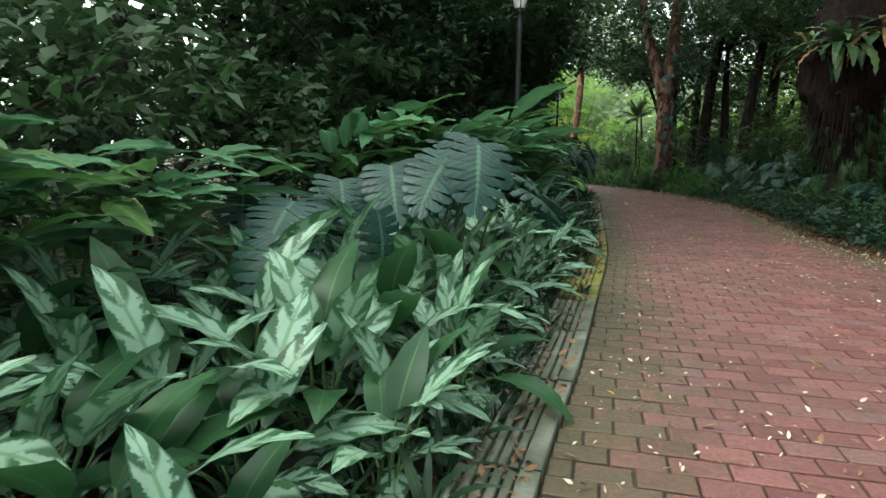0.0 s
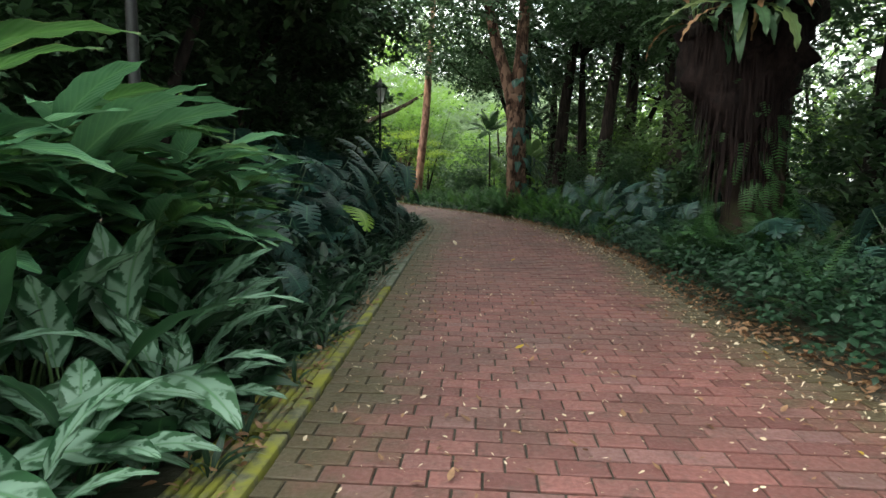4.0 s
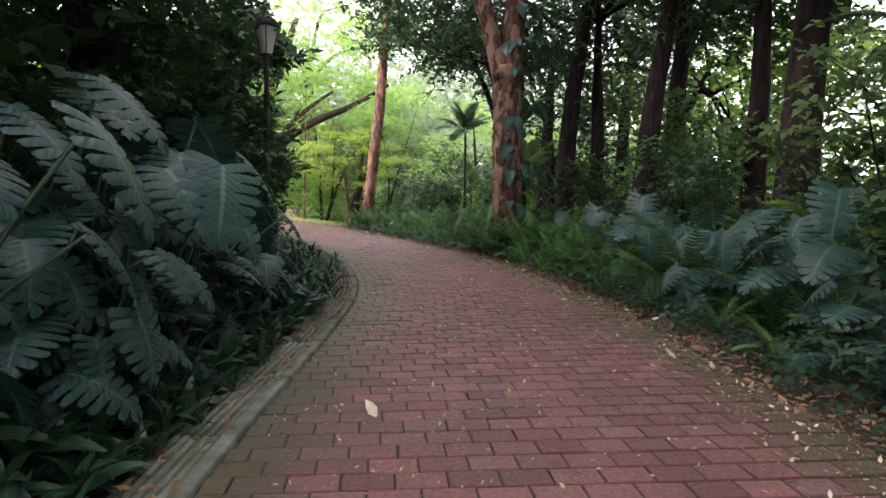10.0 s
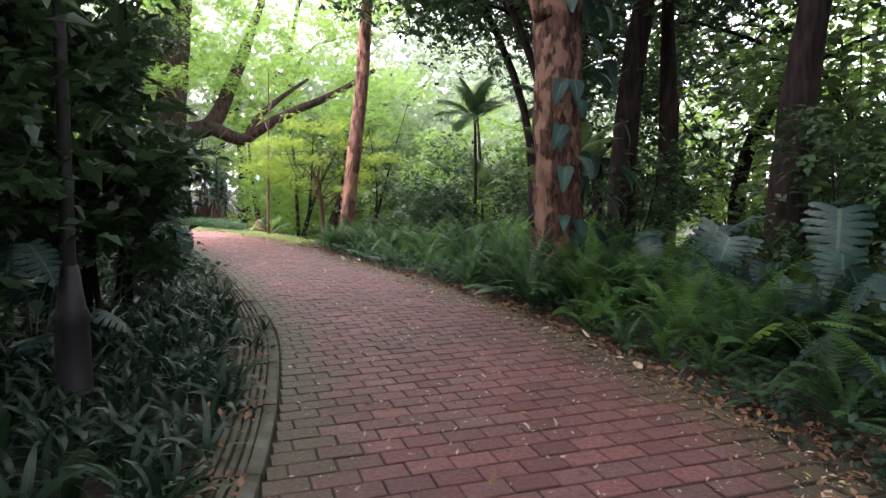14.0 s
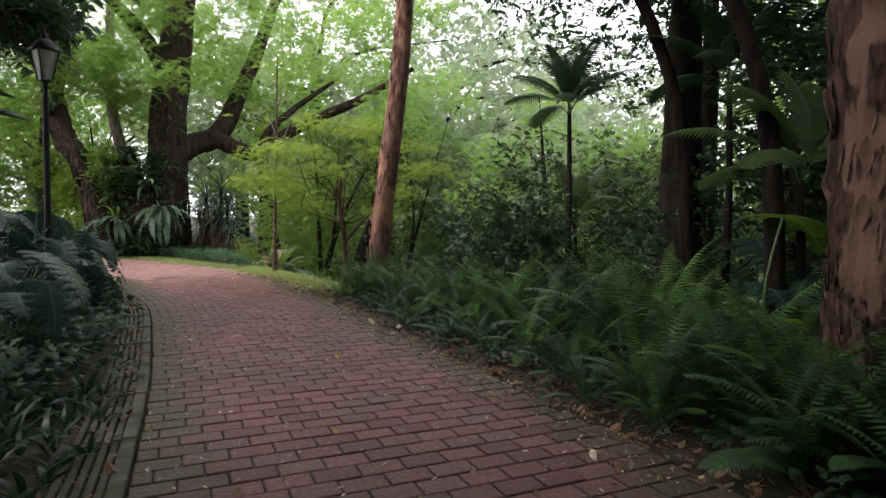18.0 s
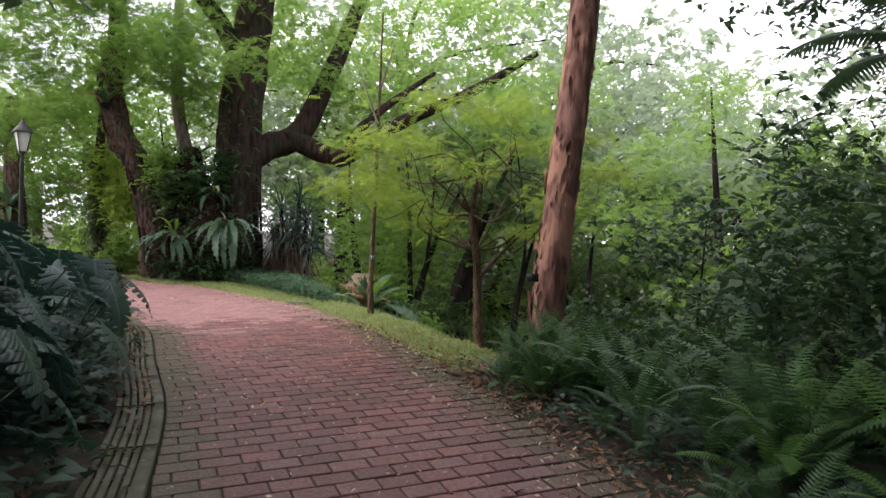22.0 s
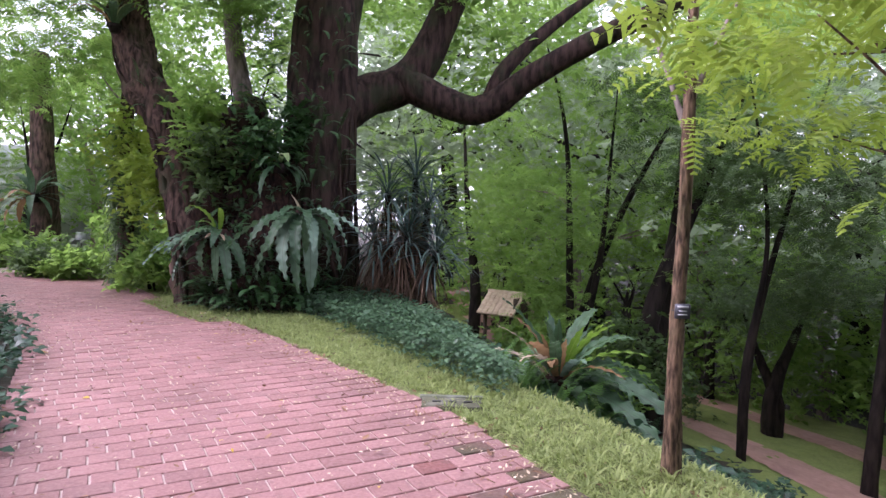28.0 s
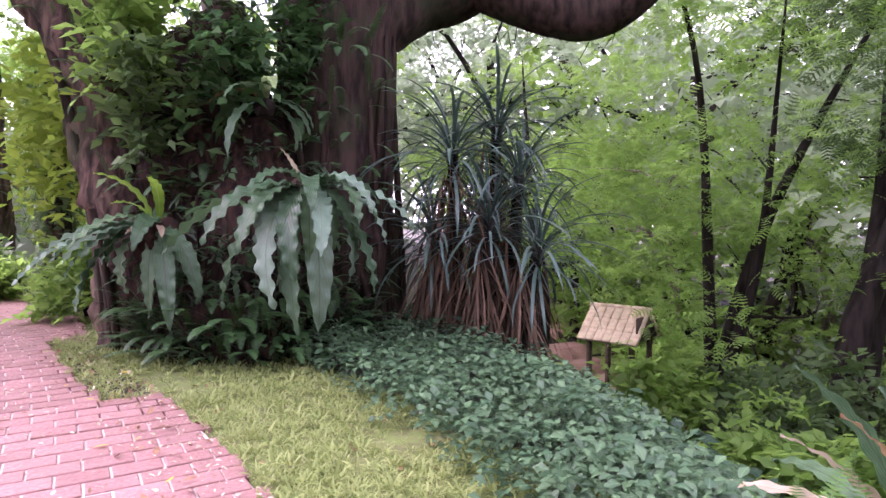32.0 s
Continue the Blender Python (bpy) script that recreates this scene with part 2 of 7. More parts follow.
BROWN_EDGED = leaf_stuff("brown_edged_leaf", (0.028, 0.08, 0.022), (0.055, 0.13, 0.036), (0.14, 0.26, 0.08), 0.4, 0.3, veins=0.15, edge=(0.42, 0.33, 0.18), stripe=(0.10, 0.22, 0.05))
STRAP = leaf_stuff("strap_leaf", (0.010, 0.03, 0.016), (0.023, 0.056, 0.026), (0.05, 0.11, 0.045), 0.38, 0.2)
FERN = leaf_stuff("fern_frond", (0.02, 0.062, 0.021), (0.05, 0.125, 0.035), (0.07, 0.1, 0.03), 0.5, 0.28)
# Lighter copy of the frond with sunlight put into its green.
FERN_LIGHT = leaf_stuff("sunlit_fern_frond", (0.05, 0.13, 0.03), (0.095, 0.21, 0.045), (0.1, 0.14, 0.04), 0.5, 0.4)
COVER = leaf_stuff("ground_cover_leaf", (0.010, 0.033, 0.017), (0.025, 0.068, 0.033), (0.05, 0.12, 0.06), 0.45, 0.22)
HEDGE = leaf_stuff("hedge_leaf", (0.024, 0.065, 0.032), (0.075, 0.145, 0.068), (0.14, 0.25, 0.12), 0.42, 0.2)
NEST = leaf_stuff("nest_fern_leaf", (0.028, 0.072, 0.034), (0.08, 0.15, 0.07), (0.03, 0.035, 0.02), 0.4, 0.2, veins=0.1)
NEST_PALE = leaf_stuff("pale_nest_fern_leaf", (0.16, 0.26, 0.10), (0.28, 0.36, 0.16), (0.1, 0.1, 0.04), 0.4, 0.35, veins=0.25)
DRIED = leaf_stuff("dried_leaf", (0.16, 0.085, 0.04), (0.34, 0.2, 0.1), (0.07, 0.04, 0.02), 0.75, 0.15, veins=0.3)
RUST_LEAF = leaf_stuff("rusty_dying_leaf", (0.15, 0.075, 0.04), (0.3, 0.19, 0.09), (0.12, 0.08, 0.03), 0.6, 0.3, veins=0.3)
CREAM_LEAF = leaf_stuff("bleached_leaf", (0.34, 0.27, 0.18), (0.5, 0.42, 0.31), (0.25, 0.17, 0.1), 0.7, 0.3, veins=0.3)
# Grey-green leaves whose silver sheen is put into the base colour.
SHEEN_LEAF = leaf_stuff("sheen_nest_fern_leaf", (0.085, 0.155, 0.105), (0.18, 0.28, 0.2), (0.1, 0.12, 0.08), 0.35, 0.25, veins=0.2)
LEAN_BARK = bark_stuff("rough_red_brown_bark", (0.016, 0.011, 0.009), (0.12, 0.075, 0.058), 3.4, moss=(0.05, 0.05, 0.026))
DARK_LEAF = leaf_stuff("dark_tree_leaf", (0.021, 0.05, 0.023), (0.052, 0.105, 0.04), None, 0.45, 0.2)
TREE_LEAF = leaf_stuff("tree_leaf", (0.042, 0.085, 0.03), (0.088, 0.15, 0.045), None, 0.45, 0.35)
BRIGHT_LEAF = leaf_stuff("bright_tree_leaf", (0.10, 0.205, 0.04), (0.2, 0.325, 0.07), None, 0.5, 0.55)
GOLD_LEAF = leaf_stuff("yellow_green_leaf", (0.14, 0.23, 0.025), (0.25, 0.35, 0.05), None, 0.5, 0.45)
# Distance haze is put into this pale, greyed leaf colour.
HAZE_LEAF = leaf_stuff("hazed_pale_leaf", (0.18, 0.25, 0.15), (0.265, 0.34, 0.21), None, 0.6, 0.5)
PANDAN = leaf_stuff("pandanus_leaf", (0.025, 0.055, 0.042), (0.075, 0.125, 0.105), (0.1, 0.14, 0.12), 0.32, 0.12)
GRASS = leaf_stuff("grass_blade", (0.12, 0.165, 0.05), (0.30, 0.36, 0.13), None, 0.6, 0.35)
TURF = plain_stuff("thin_turf", (0.085, 0.10, 0.035), (0.17, 0.185, 0.06), 25.0, 0.95, relief=0.8, where="World", depth=0.02, moss=(0.12, 0.17, 0.04))
LAWN = plain_stuff("lawn", (0.14, 0.19, 0.04), (0.24, 0.29, 0.08), 18.0, 0.95, relief=0.8, where="World", depth=0.03)
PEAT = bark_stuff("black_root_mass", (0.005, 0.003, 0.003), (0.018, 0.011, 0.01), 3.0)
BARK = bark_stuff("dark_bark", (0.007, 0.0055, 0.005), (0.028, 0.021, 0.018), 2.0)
BARK_MOSS = bark_stuff("mossy_bark", (0.016, 0.011, 0.009), (0.055, 0.037, 0.03), 2.0, moss=(0.045, 0.05, 0.025))
RAIN_BARK = bark_stuff("rain_tree_bark", (0.011, 0.007, 0.006), (0.055, 0.034, 0.027), 2.2, moss=(0.03, 0.034, 0.018))
PAPER_BARK = bark_stuff("peeling_red_bark", (0.09, 0.045, 0.034), (0.24, 0.14, 0.105), 2.4, peel=(0.34, 0.19, 0.13))
FLAKY_BARK = bark_stuff("flaking_brown_bark", (0.022, 0.013, 0.010), (0.11, 0.062, 0.044), 4.0, peel=(0.2, 0.125, 0.09))
ROOTS = bark_stuff("fibrous_root_mass", (0.007, 0.004, 0.0035), (0.042, 0.022, 0.016), 4.0)
SKIRT = leaf_stuff("brown_hanging_leaf", (0.05, 0.03, 0.018), (0.17, 0.105, 0.065), (0.05, 0.03, 0.02), 0.8, 0.1)
SAP_BARK = bark_stuff("sapling_bark", (0.022, 0.015, 0.01), (0.17, 0.115, 0.072), 9.0, moss=(0.1, 0.085, 0.045))
GREY_BARK = bark_stuff("grey_bark", (0.12, 0.10, 0.085), (0.28, 0.23, 0.2), 3.0)
STEM = plain_stuff("green_stem", (0.05, 0.11, 0.035), (0.09, 0.16, 0.05), 20.0, 0.5)
DARK_STEM = plain_stuff("dark_green_stalk", (0.014, 0.036, 0.014), (0.032, 0.07, 0.026), 20.0, 0.55)
WALL_WHITE = plain_stuff("painted_wall", (0.5, 0.52, 0.53), (0.6, 0.62, 0.63), 3.0, 0.8)
TILE = plain_stuff("clay_roof_tile", (0.40, 0.31, 0.2), (0.56, 0.45, 0.31), 12.0, 0.85, relief=0.5)
WOOD = plain_stuff("dark_timber", (0.04, 0.025, 0.015), (0.09, 0.06, 0.035), 9.0, 0.8)
RED_PATH = plain_stuff("red_paving", (0.36, 0.2, 0.165), (0.47, 0.28, 0.23), 7.0, 0.85, where="World")
TAG = plain_stuff("grey_plate", (0.05, 0.053, 0.065), (0.085, 0.088, 0.1), 30.0, 0.5, 0.5)

# ---- geometry kit: a shape is (points, quads, uv, material numbers) ----
RNG = np.random.default_rng(7)


def joined(shapes):
    at, vs, fs, us, ms = 0, [], [], [], []
    for v, f, u, m in shapes:
        vs.append(v), fs.append(f + at), us.append(u), ms.append(m)
        at += len(v)
    return np.concatenate(vs), np.concatenate(fs), np.concatenate(us), np.concatenate(ms)


def moved(shape, m):
    a = np.array(m)
    return shape[0] @ a[:3, :3].T + a[:3, 3], *shape[1:]


def painted(shape, number):
    return shape[0], shape[1], shape[2], np.full(len(shape[1]), number)


def spread(shapes, mats):
    """Many copies of a few shapes, one for every matrix in turn, as one shape."""
    out, mats = [], np.array(mats)
    for n, (v, f, u, m) in enumerate(shapes):
        some = mats[n :: len(shapes)]
        k = len(some)
        if k:
            pts = (np.einsum("kij,nj->kni", some[:, :3, :3], v) + some[:, None, :3, 3]).reshape(-1, 3)
            quads = (f[None] + (np.arange(k) * len(v))[:, None, None]).reshape(-1, 4)
            out.append((pts, quads, np.tile(u, (k, 1)), np.tile(m, k)))
    return joined(out)


def mesh(name, shape, mats, smooth=True):
    v, f, u, m = shape
    me = bpy.data.meshes.new(name)
    me.vertices.add(len(v))
    me.vertices.foreach_set("co", v.astype(np.float32).ravel())
    me.loops.add(f.size)
    me.loops.foreach_set("vertex_index", f.astype(np.int32).ravel())
    me.polygons.add(len(f))
    me.polygons.foreach_set("loop_start", np.arange(0, f.size, 4, dtype=np.int32))
    me.polygons.foreach_set("material_index", m.astype(np.int32))
    me.polygons.foreach_set("use_smooth", np.full(len(f), smooth))
    me.uv_layers.new(name="UVMap").data.foreach_set("uv", u[f.ravel()].astype(np.float32).ravel())
    for x in mats if isinstance(mats, (list, tuple)) else [mats]:
        me.materials.append(x)
    me.update(calc_edges=True)
    return me


def part(name, shape, mats, parent=None, label="", m=None, smooth=True):
    ob = new(name, shape if isinstance(shape, bpy.types.Mesh) else mesh(name, shape, mats, smooth))
    ob.parent = parent
    if m is not None:
        ob.matrix_basis = m
    return tagged(ob, label)


def thing(name, place, label, category, group="", kind=""):
    ob = new(name)
    ob.empty_display_size = 0.2
    ob.matrix_basis = place if isinstance(place, Matrix) else Matrix.Translation(place)
    return tagged(ob, label, category, group, kind)


def smooth_line(pts, n):
    """A smooth line of n points through the given ones."""
    p = np.array(pts, float)
    p = np.vstack([2 * p[0] - p[1], p, 2 * p[-1] - p[-2]])
    out = []
    for s in np.linspace(0, len(pts) - 1 - 1e-9, n):
        i, t = int(s), s - int(s)
        a, b, c, d = p[i : i + 4]
        out.append(0.5 * (2 * b + (c - a) * t + (2 * a - 5 * b + 4 * c - d) * t * t + (3 * b - a - 3 * c + d) * t**3))
    return np.array(out)


def grid_faces(rows, cols, ring=False):
    w = cols if ring else cols + 1
    i, j = np.meshgrid(np.arange(rows), np.arange(cols), indexing="ij")
    k = (j + 1) % cols if ring else j + 1
    return np.stack([i * w + j, i * w + k, (i + 1) * w + k, (i + 1) * w + j], -1).reshape(-1, 4)


def tube(pts, radii, sides=8, lump=0.0, n=None, seed=0):
    """A limb along a smooth line, of changing thickness, lumpy, with its ends closed."""
    n = n or 4 * len(pts)
    line = smooth_line(pts, n)
    r = np.interp(np.linspace(0, 1, n), np.linspace(0, 1, len(radii)), radii)
    along = np.gradient(line, axis=0)
    along /= np.linalg.norm(along, axis=1)[:, None]
    side = np.cross(along, (0.31, 0.83, 0.27))
    side /= np.linalg.norm(side, axis=1)[:, None]
    other = np.cross(along, side)
    ang = np.arange(sides) * 2 * np.pi / sides
    rr = r[:, None] * (1 + lump * np.sin(3 * ang[None] + seed + 1.3 * np.arange(n)[:, None] * 0.4) + lump * 0.7 * np.random.default_rng(seed).normal(size=(n, sides)))
    v = line[:, None] + rr[..., None] * (np.cos(ang)[None, :, None] * side[:, None] + np.sin(ang)[None, :, None] * other[:, None])
    v = np.vstack([v.reshape(-1, 3), line[:1], line[-1:]])
    f = grid_faces(n - 1, sides, True)
    j = np.arange(0, sides, 2)
    a, b = np.full(len(j), n * sides), np.full(len(j), n * sides + 1)
    f = np.vstack([f, np.stack([a, (j + 2) % sides, (j + 1) % sides, j], 1), np.stack([b, (n - 1) * sides + j, (n - 1) * sides + (j + 1) % sides, (n - 1) * sides + (j + 2) % sides], 1)])
    u = np.vstack([np.stack(np.meshgrid(np.linspace(0, 1, n), np.arange(sides) / sides, indexing="ij")[::-1], -1).reshape(-1, 2), [[0, 0], [0, 1]]])
    return v, f, u, np.zeros(len(f), int)


def box(x0, x1, y0, y1, z0, z1, edge=0.004):
    """A block with its edges taken off."""
    e = min(edge, (x1 - x0) / 3, (y1 - y0) / 3, (z1 - z0) / 3)
    rings = [(e, z0), (0, z0 + e), (0, z1 - e), (e, z1)]
    v = np.array([(x, y, z) for k, z in rings for x, y in ((x0 + k, y0 + k), (x1 - k, y0 + k), (x1 - k, y1 - k), (x0 + k, y1 - k))])
    f = np.vstack([grid_faces(3, 4, True), [[3, 2, 1, 0], [12, 13, 14, 15]]])
    return v, f, v[:, :2] * 0.5, np.zeros(len(f), int)


def lathe(profile, sides=16):
    """A turned shape from (radius, height) pairs."""
    ang = np.arange(sides) * 2 * np.pi / sides
    v = np.array([(r * np.cos(a), r * np.sin(a), z) for r, z in profile for a in ang])
    f = grid_faces(len(profile) - 1, sides, True)
    return v, f, np.tile([[0.5, 0.5]], (len(v), 1)), np.zeros(len(f), int)


def curled(x, y, z, length, pitch, bend, droop=0.0):
    """Lays flat leaf points (x across, y along) on a leaf that starts at a pitch and bends down."""
    t = y / length
    k = np.where(np.abs(bend) < 1e-4, 1e-4, bend)
    yy = length * (np.sin(pitch) - np.sin(pitch - k * t)) / k
    zz = length * (np.cos(pitch - k * t) - np.cos(pitch)) / k
    yy, zz = yy, zz
    a = pitch - k * t
    lift = z - droop * x * x / max(length, 1e-6)
    return np.stack([x, yy - lift * np.sin(a), zz + lift * np.cos(a)], -1)


def blade(length, width, form="lance", rows=6, cols=2, pitch=0.6, bend=1.2, fold=0.25, wave=0.0, twist=0.0, pleats=23):
    v = np.linspace(0, 1, rows + 1)
    if form == "lance":
        w = np.sin(np.pi * np.clip(v, 0.02, 0.985) ** 0.72) ** 0.85
    elif form == "strap":
        w = np.minimum(1, 0.35 + 2.2 * v) * np.sqrt(np.clip(1 - v**5, 0.01, 1))
    elif form == "sword":
        w = np.minimum(1, 0.3 + 1.6 * v) * np.clip(1 - v**3.2, 0.01, 1) ** 0.8
    elif form == "heart":
        w = np.clip(1 - v, 0.03, 1) ** 0.6 * np.minimum(1, 0.55 + 3 * v)
    else:
        w = np.clip(1 - v, 0.03, 1) ** 0.7
    u = np.linspace(-1, 1, cols + 1)
    uu, vv = np.meshgrid(u, v)
    ww = np.meshgrid(u, w)[1] * width / 2
    x = uu * ww
    z = fold * np.abs(x) + wave * width * np.sin(vv * pleats + uu * 1.5) * uu**2 + twist * x * vv
    pts = curled(x.ravel(), vv.ravel() * length, z.ravel(), length, pitch, bend)
    return pts, grid_faces(rows, cols), np.stack([0.5 + 0.5 * uu.ravel(), vv.ravel()], -1), np.zeros(rows * cols, int)


def split_leaf(length, pitch=0.2, bend=1.0, lobes=8, droop=0.5, seed=0, wide=0.5):
    """A heart-shaped leaf slit from its edge halfway to the midrib into broad fingers."""
    r, out = np.random.default_rng(seed), []
    q = np.array([0, 0.28, 0.45, 0.7, 0.9, 1.0])
    slit = np.array([0, 0.02, 0.08, 0.14, 0.18, 0.34])
    for side in (-1, 1):
        for k in range(lobes):
            stretch = r.uniform(0.93, 1.07)
            e = (k + np.stack([slit, np.full(6, 0.5), 1 - slit], 1)) / lobes
            ox = wide * length * stretch * np.sin(np.pi * np.clip(0.14 + 0.86 * e, 0, 0.985) ** 0.8) ** 0.75
            oy = length * (-0.2 + 1.3 * e)
            x = q[:, None] * ox * side
            y = (1 - q[:, None]) * 0.96 * length * e + q[:, None] * oy
            z = 0.05 * np.abs(x) + np.array([[0, 0.012, 0]]) * length * q[:, None]
            u = np.stack([np.repeat(0.5 + 0.5 * side * q[:, None], 3, 1), y / length], -1)
            f = grid_faces(5, 2)
            out.append((curled(x.ravel(), y.ravel(), z.ravel(), length, pitch, bend, droop), f if side > 0 else f[:, ::-1], u.reshape(-1, 2), np.zeros(10, int)))
    return joined(out)


def frond(length, pairs=24, reach=0.16, width=0.022, pitch=1.1, bend=1.3, forward=0.35, hang=0.2, rise=0.06, stalk=0.12, coarse=False):
    """A feather-shaped frond: a rib with leaflets on both sides."""
    out = []
    k = 4 if coarse else 12
    y = np.linspace(0, 1, k)
    x = np.array([-1, 1])
    xx, yy = np.meshgrid(x, y)
    rib = curled((xx * 0.006 * length * (1.1 - yy)).ravel(), yy.ravel() * length, np.zeros(2 * k), length, pitch, bend)
    out.append((rib, grid_faces(k - 1, 1), np.stack([np.full(2 * k, 0.5), yy.ravel()], -1), np.zeros(k - 1, int)))
    for side in (-1, 1):
        c = stalk + (1 - stalk) * (np.arange(pairs) + 0.5) / pairs
        lens = reach * np.sin(np.pi * np.clip(0.13 + 0.87 * (c - stalk) / (1 - stalk), 0, 0.985)) ** 0.6
        q = np.array([0.04, 0.95]) if coarse else np.array([0, 0.4, 1.0])
        half = width * (np.array([0.5, 0.2]) if coarse else np.array([0.42, 0.5, 0.06]))
        cx = lens[:, None] * q * np.cos(forward)
        cy = c[:, None] * length + lens[:, None] * q * np.sin(forward)
        px = np.stack([cx, cx], -1) * side
        py = np.stack([cy - half, cy + half], -1)
        pz = np.stack([rise * cx - hang * cx**2 / reach] * 2, -1) + np.array([0.002, -0.002])
        v = curled(px.ravel(), py.ravel(), pz.ravel(), length, pitch, bend)
        f = (grid_faces(len(q) - 1, 1)[None] + (np.arange(pairs) * 2 * len(q))[:, None, None]).reshape(-1, 4)
        u = np.tile(np.stack([0.5 + 0.5 * np.repeat(0.2 + 0.6 * q, 2), np.repeat(q, 2)], -1), (pairs, 1))
        out.append((v, f, u, np.zeros(len(f), int)))
    return joined(out)


def turned(place, yaw=0.0, tip=0.0, size=1.0, roll=0.0):
    """A matrix: turn about z by yaw, tip back about x, size, place (radians)."""
    return Matrix.Translation(place) @ Matrix.Rotation(yaw, 4, "Z") @ Matrix.Rotation(tip, 4, "X") @ Matrix.Rotation(roll, 4, "Y") @ Matrix.Scale(size, 4)


def rosette(shapes, n, rng, tip=(-0.2, 0.5), size=(0.75, 1.1), lift=0.0, radius=0.02):
    out = []
    for k in range(n):
        a = k * 2.399963 + rng.uniform(-0.3, 0.3)
        c = (k + 0.5) / n
        out.append(turned((-radius * math.sin(a), radius * math.cos(a), lift * c), a, tip[0] + (tip[1] - tip[0]) * c, rng.uniform(*size), rng.uniform(-0.2, 0.2)))
    return out


def small_leaf(ln, wd, pitch):
    """One folded, pointed leaf of a twig."""
    v = curled(np.array([0, 0.5, 0, -0.5]) * wd, np.array([0, 0.42, 1, 0.42]) * ln, np.array([0, 0.1, 0, 0.1]) * wd, ln, pitch, 0.7)
    return v, np.array([[0, 1, 2, 3]]), np.array([[0.5, 0], [1, 0.42], [0.5, 1], [0, 0.42]]), np.zeros(1, int)


def sprig(kind, seed=0):
    """A twig with its leaves, for tree crowns."""
    r = np.random.default_rng(seed)
    if kind == "fine":
        return frond(0.4, 7, 0.075, 0.026, 0.3, 0.8, 0.4, 0.2, 0.0, 0.1, True)
    if kind == "feather":
        return frond(0.5, 7, 0.15, 0.05, 0.3, 0.8, 0.4, 0.2, 0.0, 0.15, True)
    n, ln, wd = {"small": (7, 0.135, 0.065), "broad": (6, 0.2, 0.1), "far": (5, 0.42, 0.22)}[kind]
    out = []
    for k in range(n):
        a = k * 2.4 + r.uniform(-0.4, 0.4)
        out.append(moved(small_leaf(ln, wd, r.uniform(-0.2, 0.5)), turned((0, ln * 0.32 * k, r.normal() * 0.02), a * 0.5 - 1.2 + 0.6 * (k % 2) * 2, 0, r.uniform(0.7, 1.15), r.uniform(-0.5, 0.5))))
    return joined(out)


SPRIGS = {k: [sprig(k, s) for s in range(3)] for k in ("small", "broad", "far", "feather", "fine")}


def crown(centres, sizes, count, kind, rng, flat=0.6, size=(0.7, 1.3), hollow=0.55):
    """Leaves in uneven clumps round the given centres."""
    centres, sizes = np.array(centres, float), np.array(sizes, float)
    share = sizes**2 / (sizes**2).sum()
    pick = rng.choice(len(centres), count, p=share)
    d = rng.normal(size=(count, 3))
    d /= np.linalg.norm(d, axis=1)[:, None]
    r = sizes[pick] * rng.uniform(hollow**3, 1, count) ** (1 / 3) * (1 + 0.2 * rng.normal(size=count))
    p = centres[pick] + d * r[:, None] * (1, 1, flat)
    mats = [turned(q, rng.uniform(0, 6.283), rng.uniform(-0.5, 0.9) * 1.0 - 0.15, rng.uniform(*size), rng.uniform(-0.7, 0.7)) for q in p]
    return spread(SPRIGS[kind], mats)


def clumps(centre, reach, n, rng, flat=0.5, size=(0.35, 0.6)):
    """Centres and sizes of clumps inside a flattened ball."""
    d = rng.normal(size=(n, 3))
    d /= np.linalg.norm(d, axis=1)[:, None]
    c = np.array(centre) + d * (reach * rng.uniform(0.35, 1, n) ** 0.6)[:, None] * (1, 1, flat)
    return c, reach * rng.uniform(*size, n)


def branches(top, centres, radius, rng, some=8):
    """Limbs that reach from a trunk's top into the clumps of its crown."""
    out = []
    for k, c in enumerate(np.array(centres)[:some]):
        t = np.array(top, float)
        mid = t * 0.5 + c * 0.5 + rng.normal(size=3) * 0.12 * np.linalg.norm(c - t) + (0, 0, 0.08 * np.linalg.norm(c - t))
        out.append(tube([t - (0, 0, radius), t * 0.8 + mid * 0.2, mid, c], [radius * 0.7, radius * 0.55, radius * 0.32, radius * 0.1], 6, 0.05, 9, k))
    return out

# ---- plan: the path's left and right edge, station by station ----
LEFT = [(-1.2, -4), (-0.35, -0.6), (0.34, 1.94), (0.82, 3.42), (1.37, 5.25), (1.98, 7.3), (2.4, 9.0), (2.89, 11.06), (3.5, 13.7), (3.94, 15.6), (4.55, 17.9), (5.0, 20.0), (5.12, 22.0),
        (5.0, 24.2), (4.45, 27.2), (3.95, 29.3), (3.25, 31.9), (2.5, 33.75), (1.7, 35.7), (0.85, 37.2), (-0.2, 38.6), (-1.6, 40.6), (-3.3, 42.4), (-6, 44.6), (-10, 47), (-16, 49.5)]
RIGHT = [(2.2, -5), (3.2, -1.5), (4.0, 1.0), (4.5, 2.6), (4.95, 4.4), (5.3, 6.4), (5.55, 8.2), (5.95, 10.4), (6.8, 13.1), (7.3, 15.2), (7.72, 17.8), (7.97, 20.2), (7.97, 22.4),
         (7.75, 24.8), (7.05, 27.8), (6.45, 30.1), (5.72, 32.9), (5.08, 35.15), (4.2, 37.2), (3.33, 38.8), (2.05, 40.35), (0.45, 42.2), (-1.6, 44.1), (-4.05, 46.7), (-8.0, 49.6), (-15, 53)]
FINE = 1301
LEFT_LINE, RIGHT_LINE = smooth_line(LEFT, FINE), smooth_line(RIGHT, FINE)


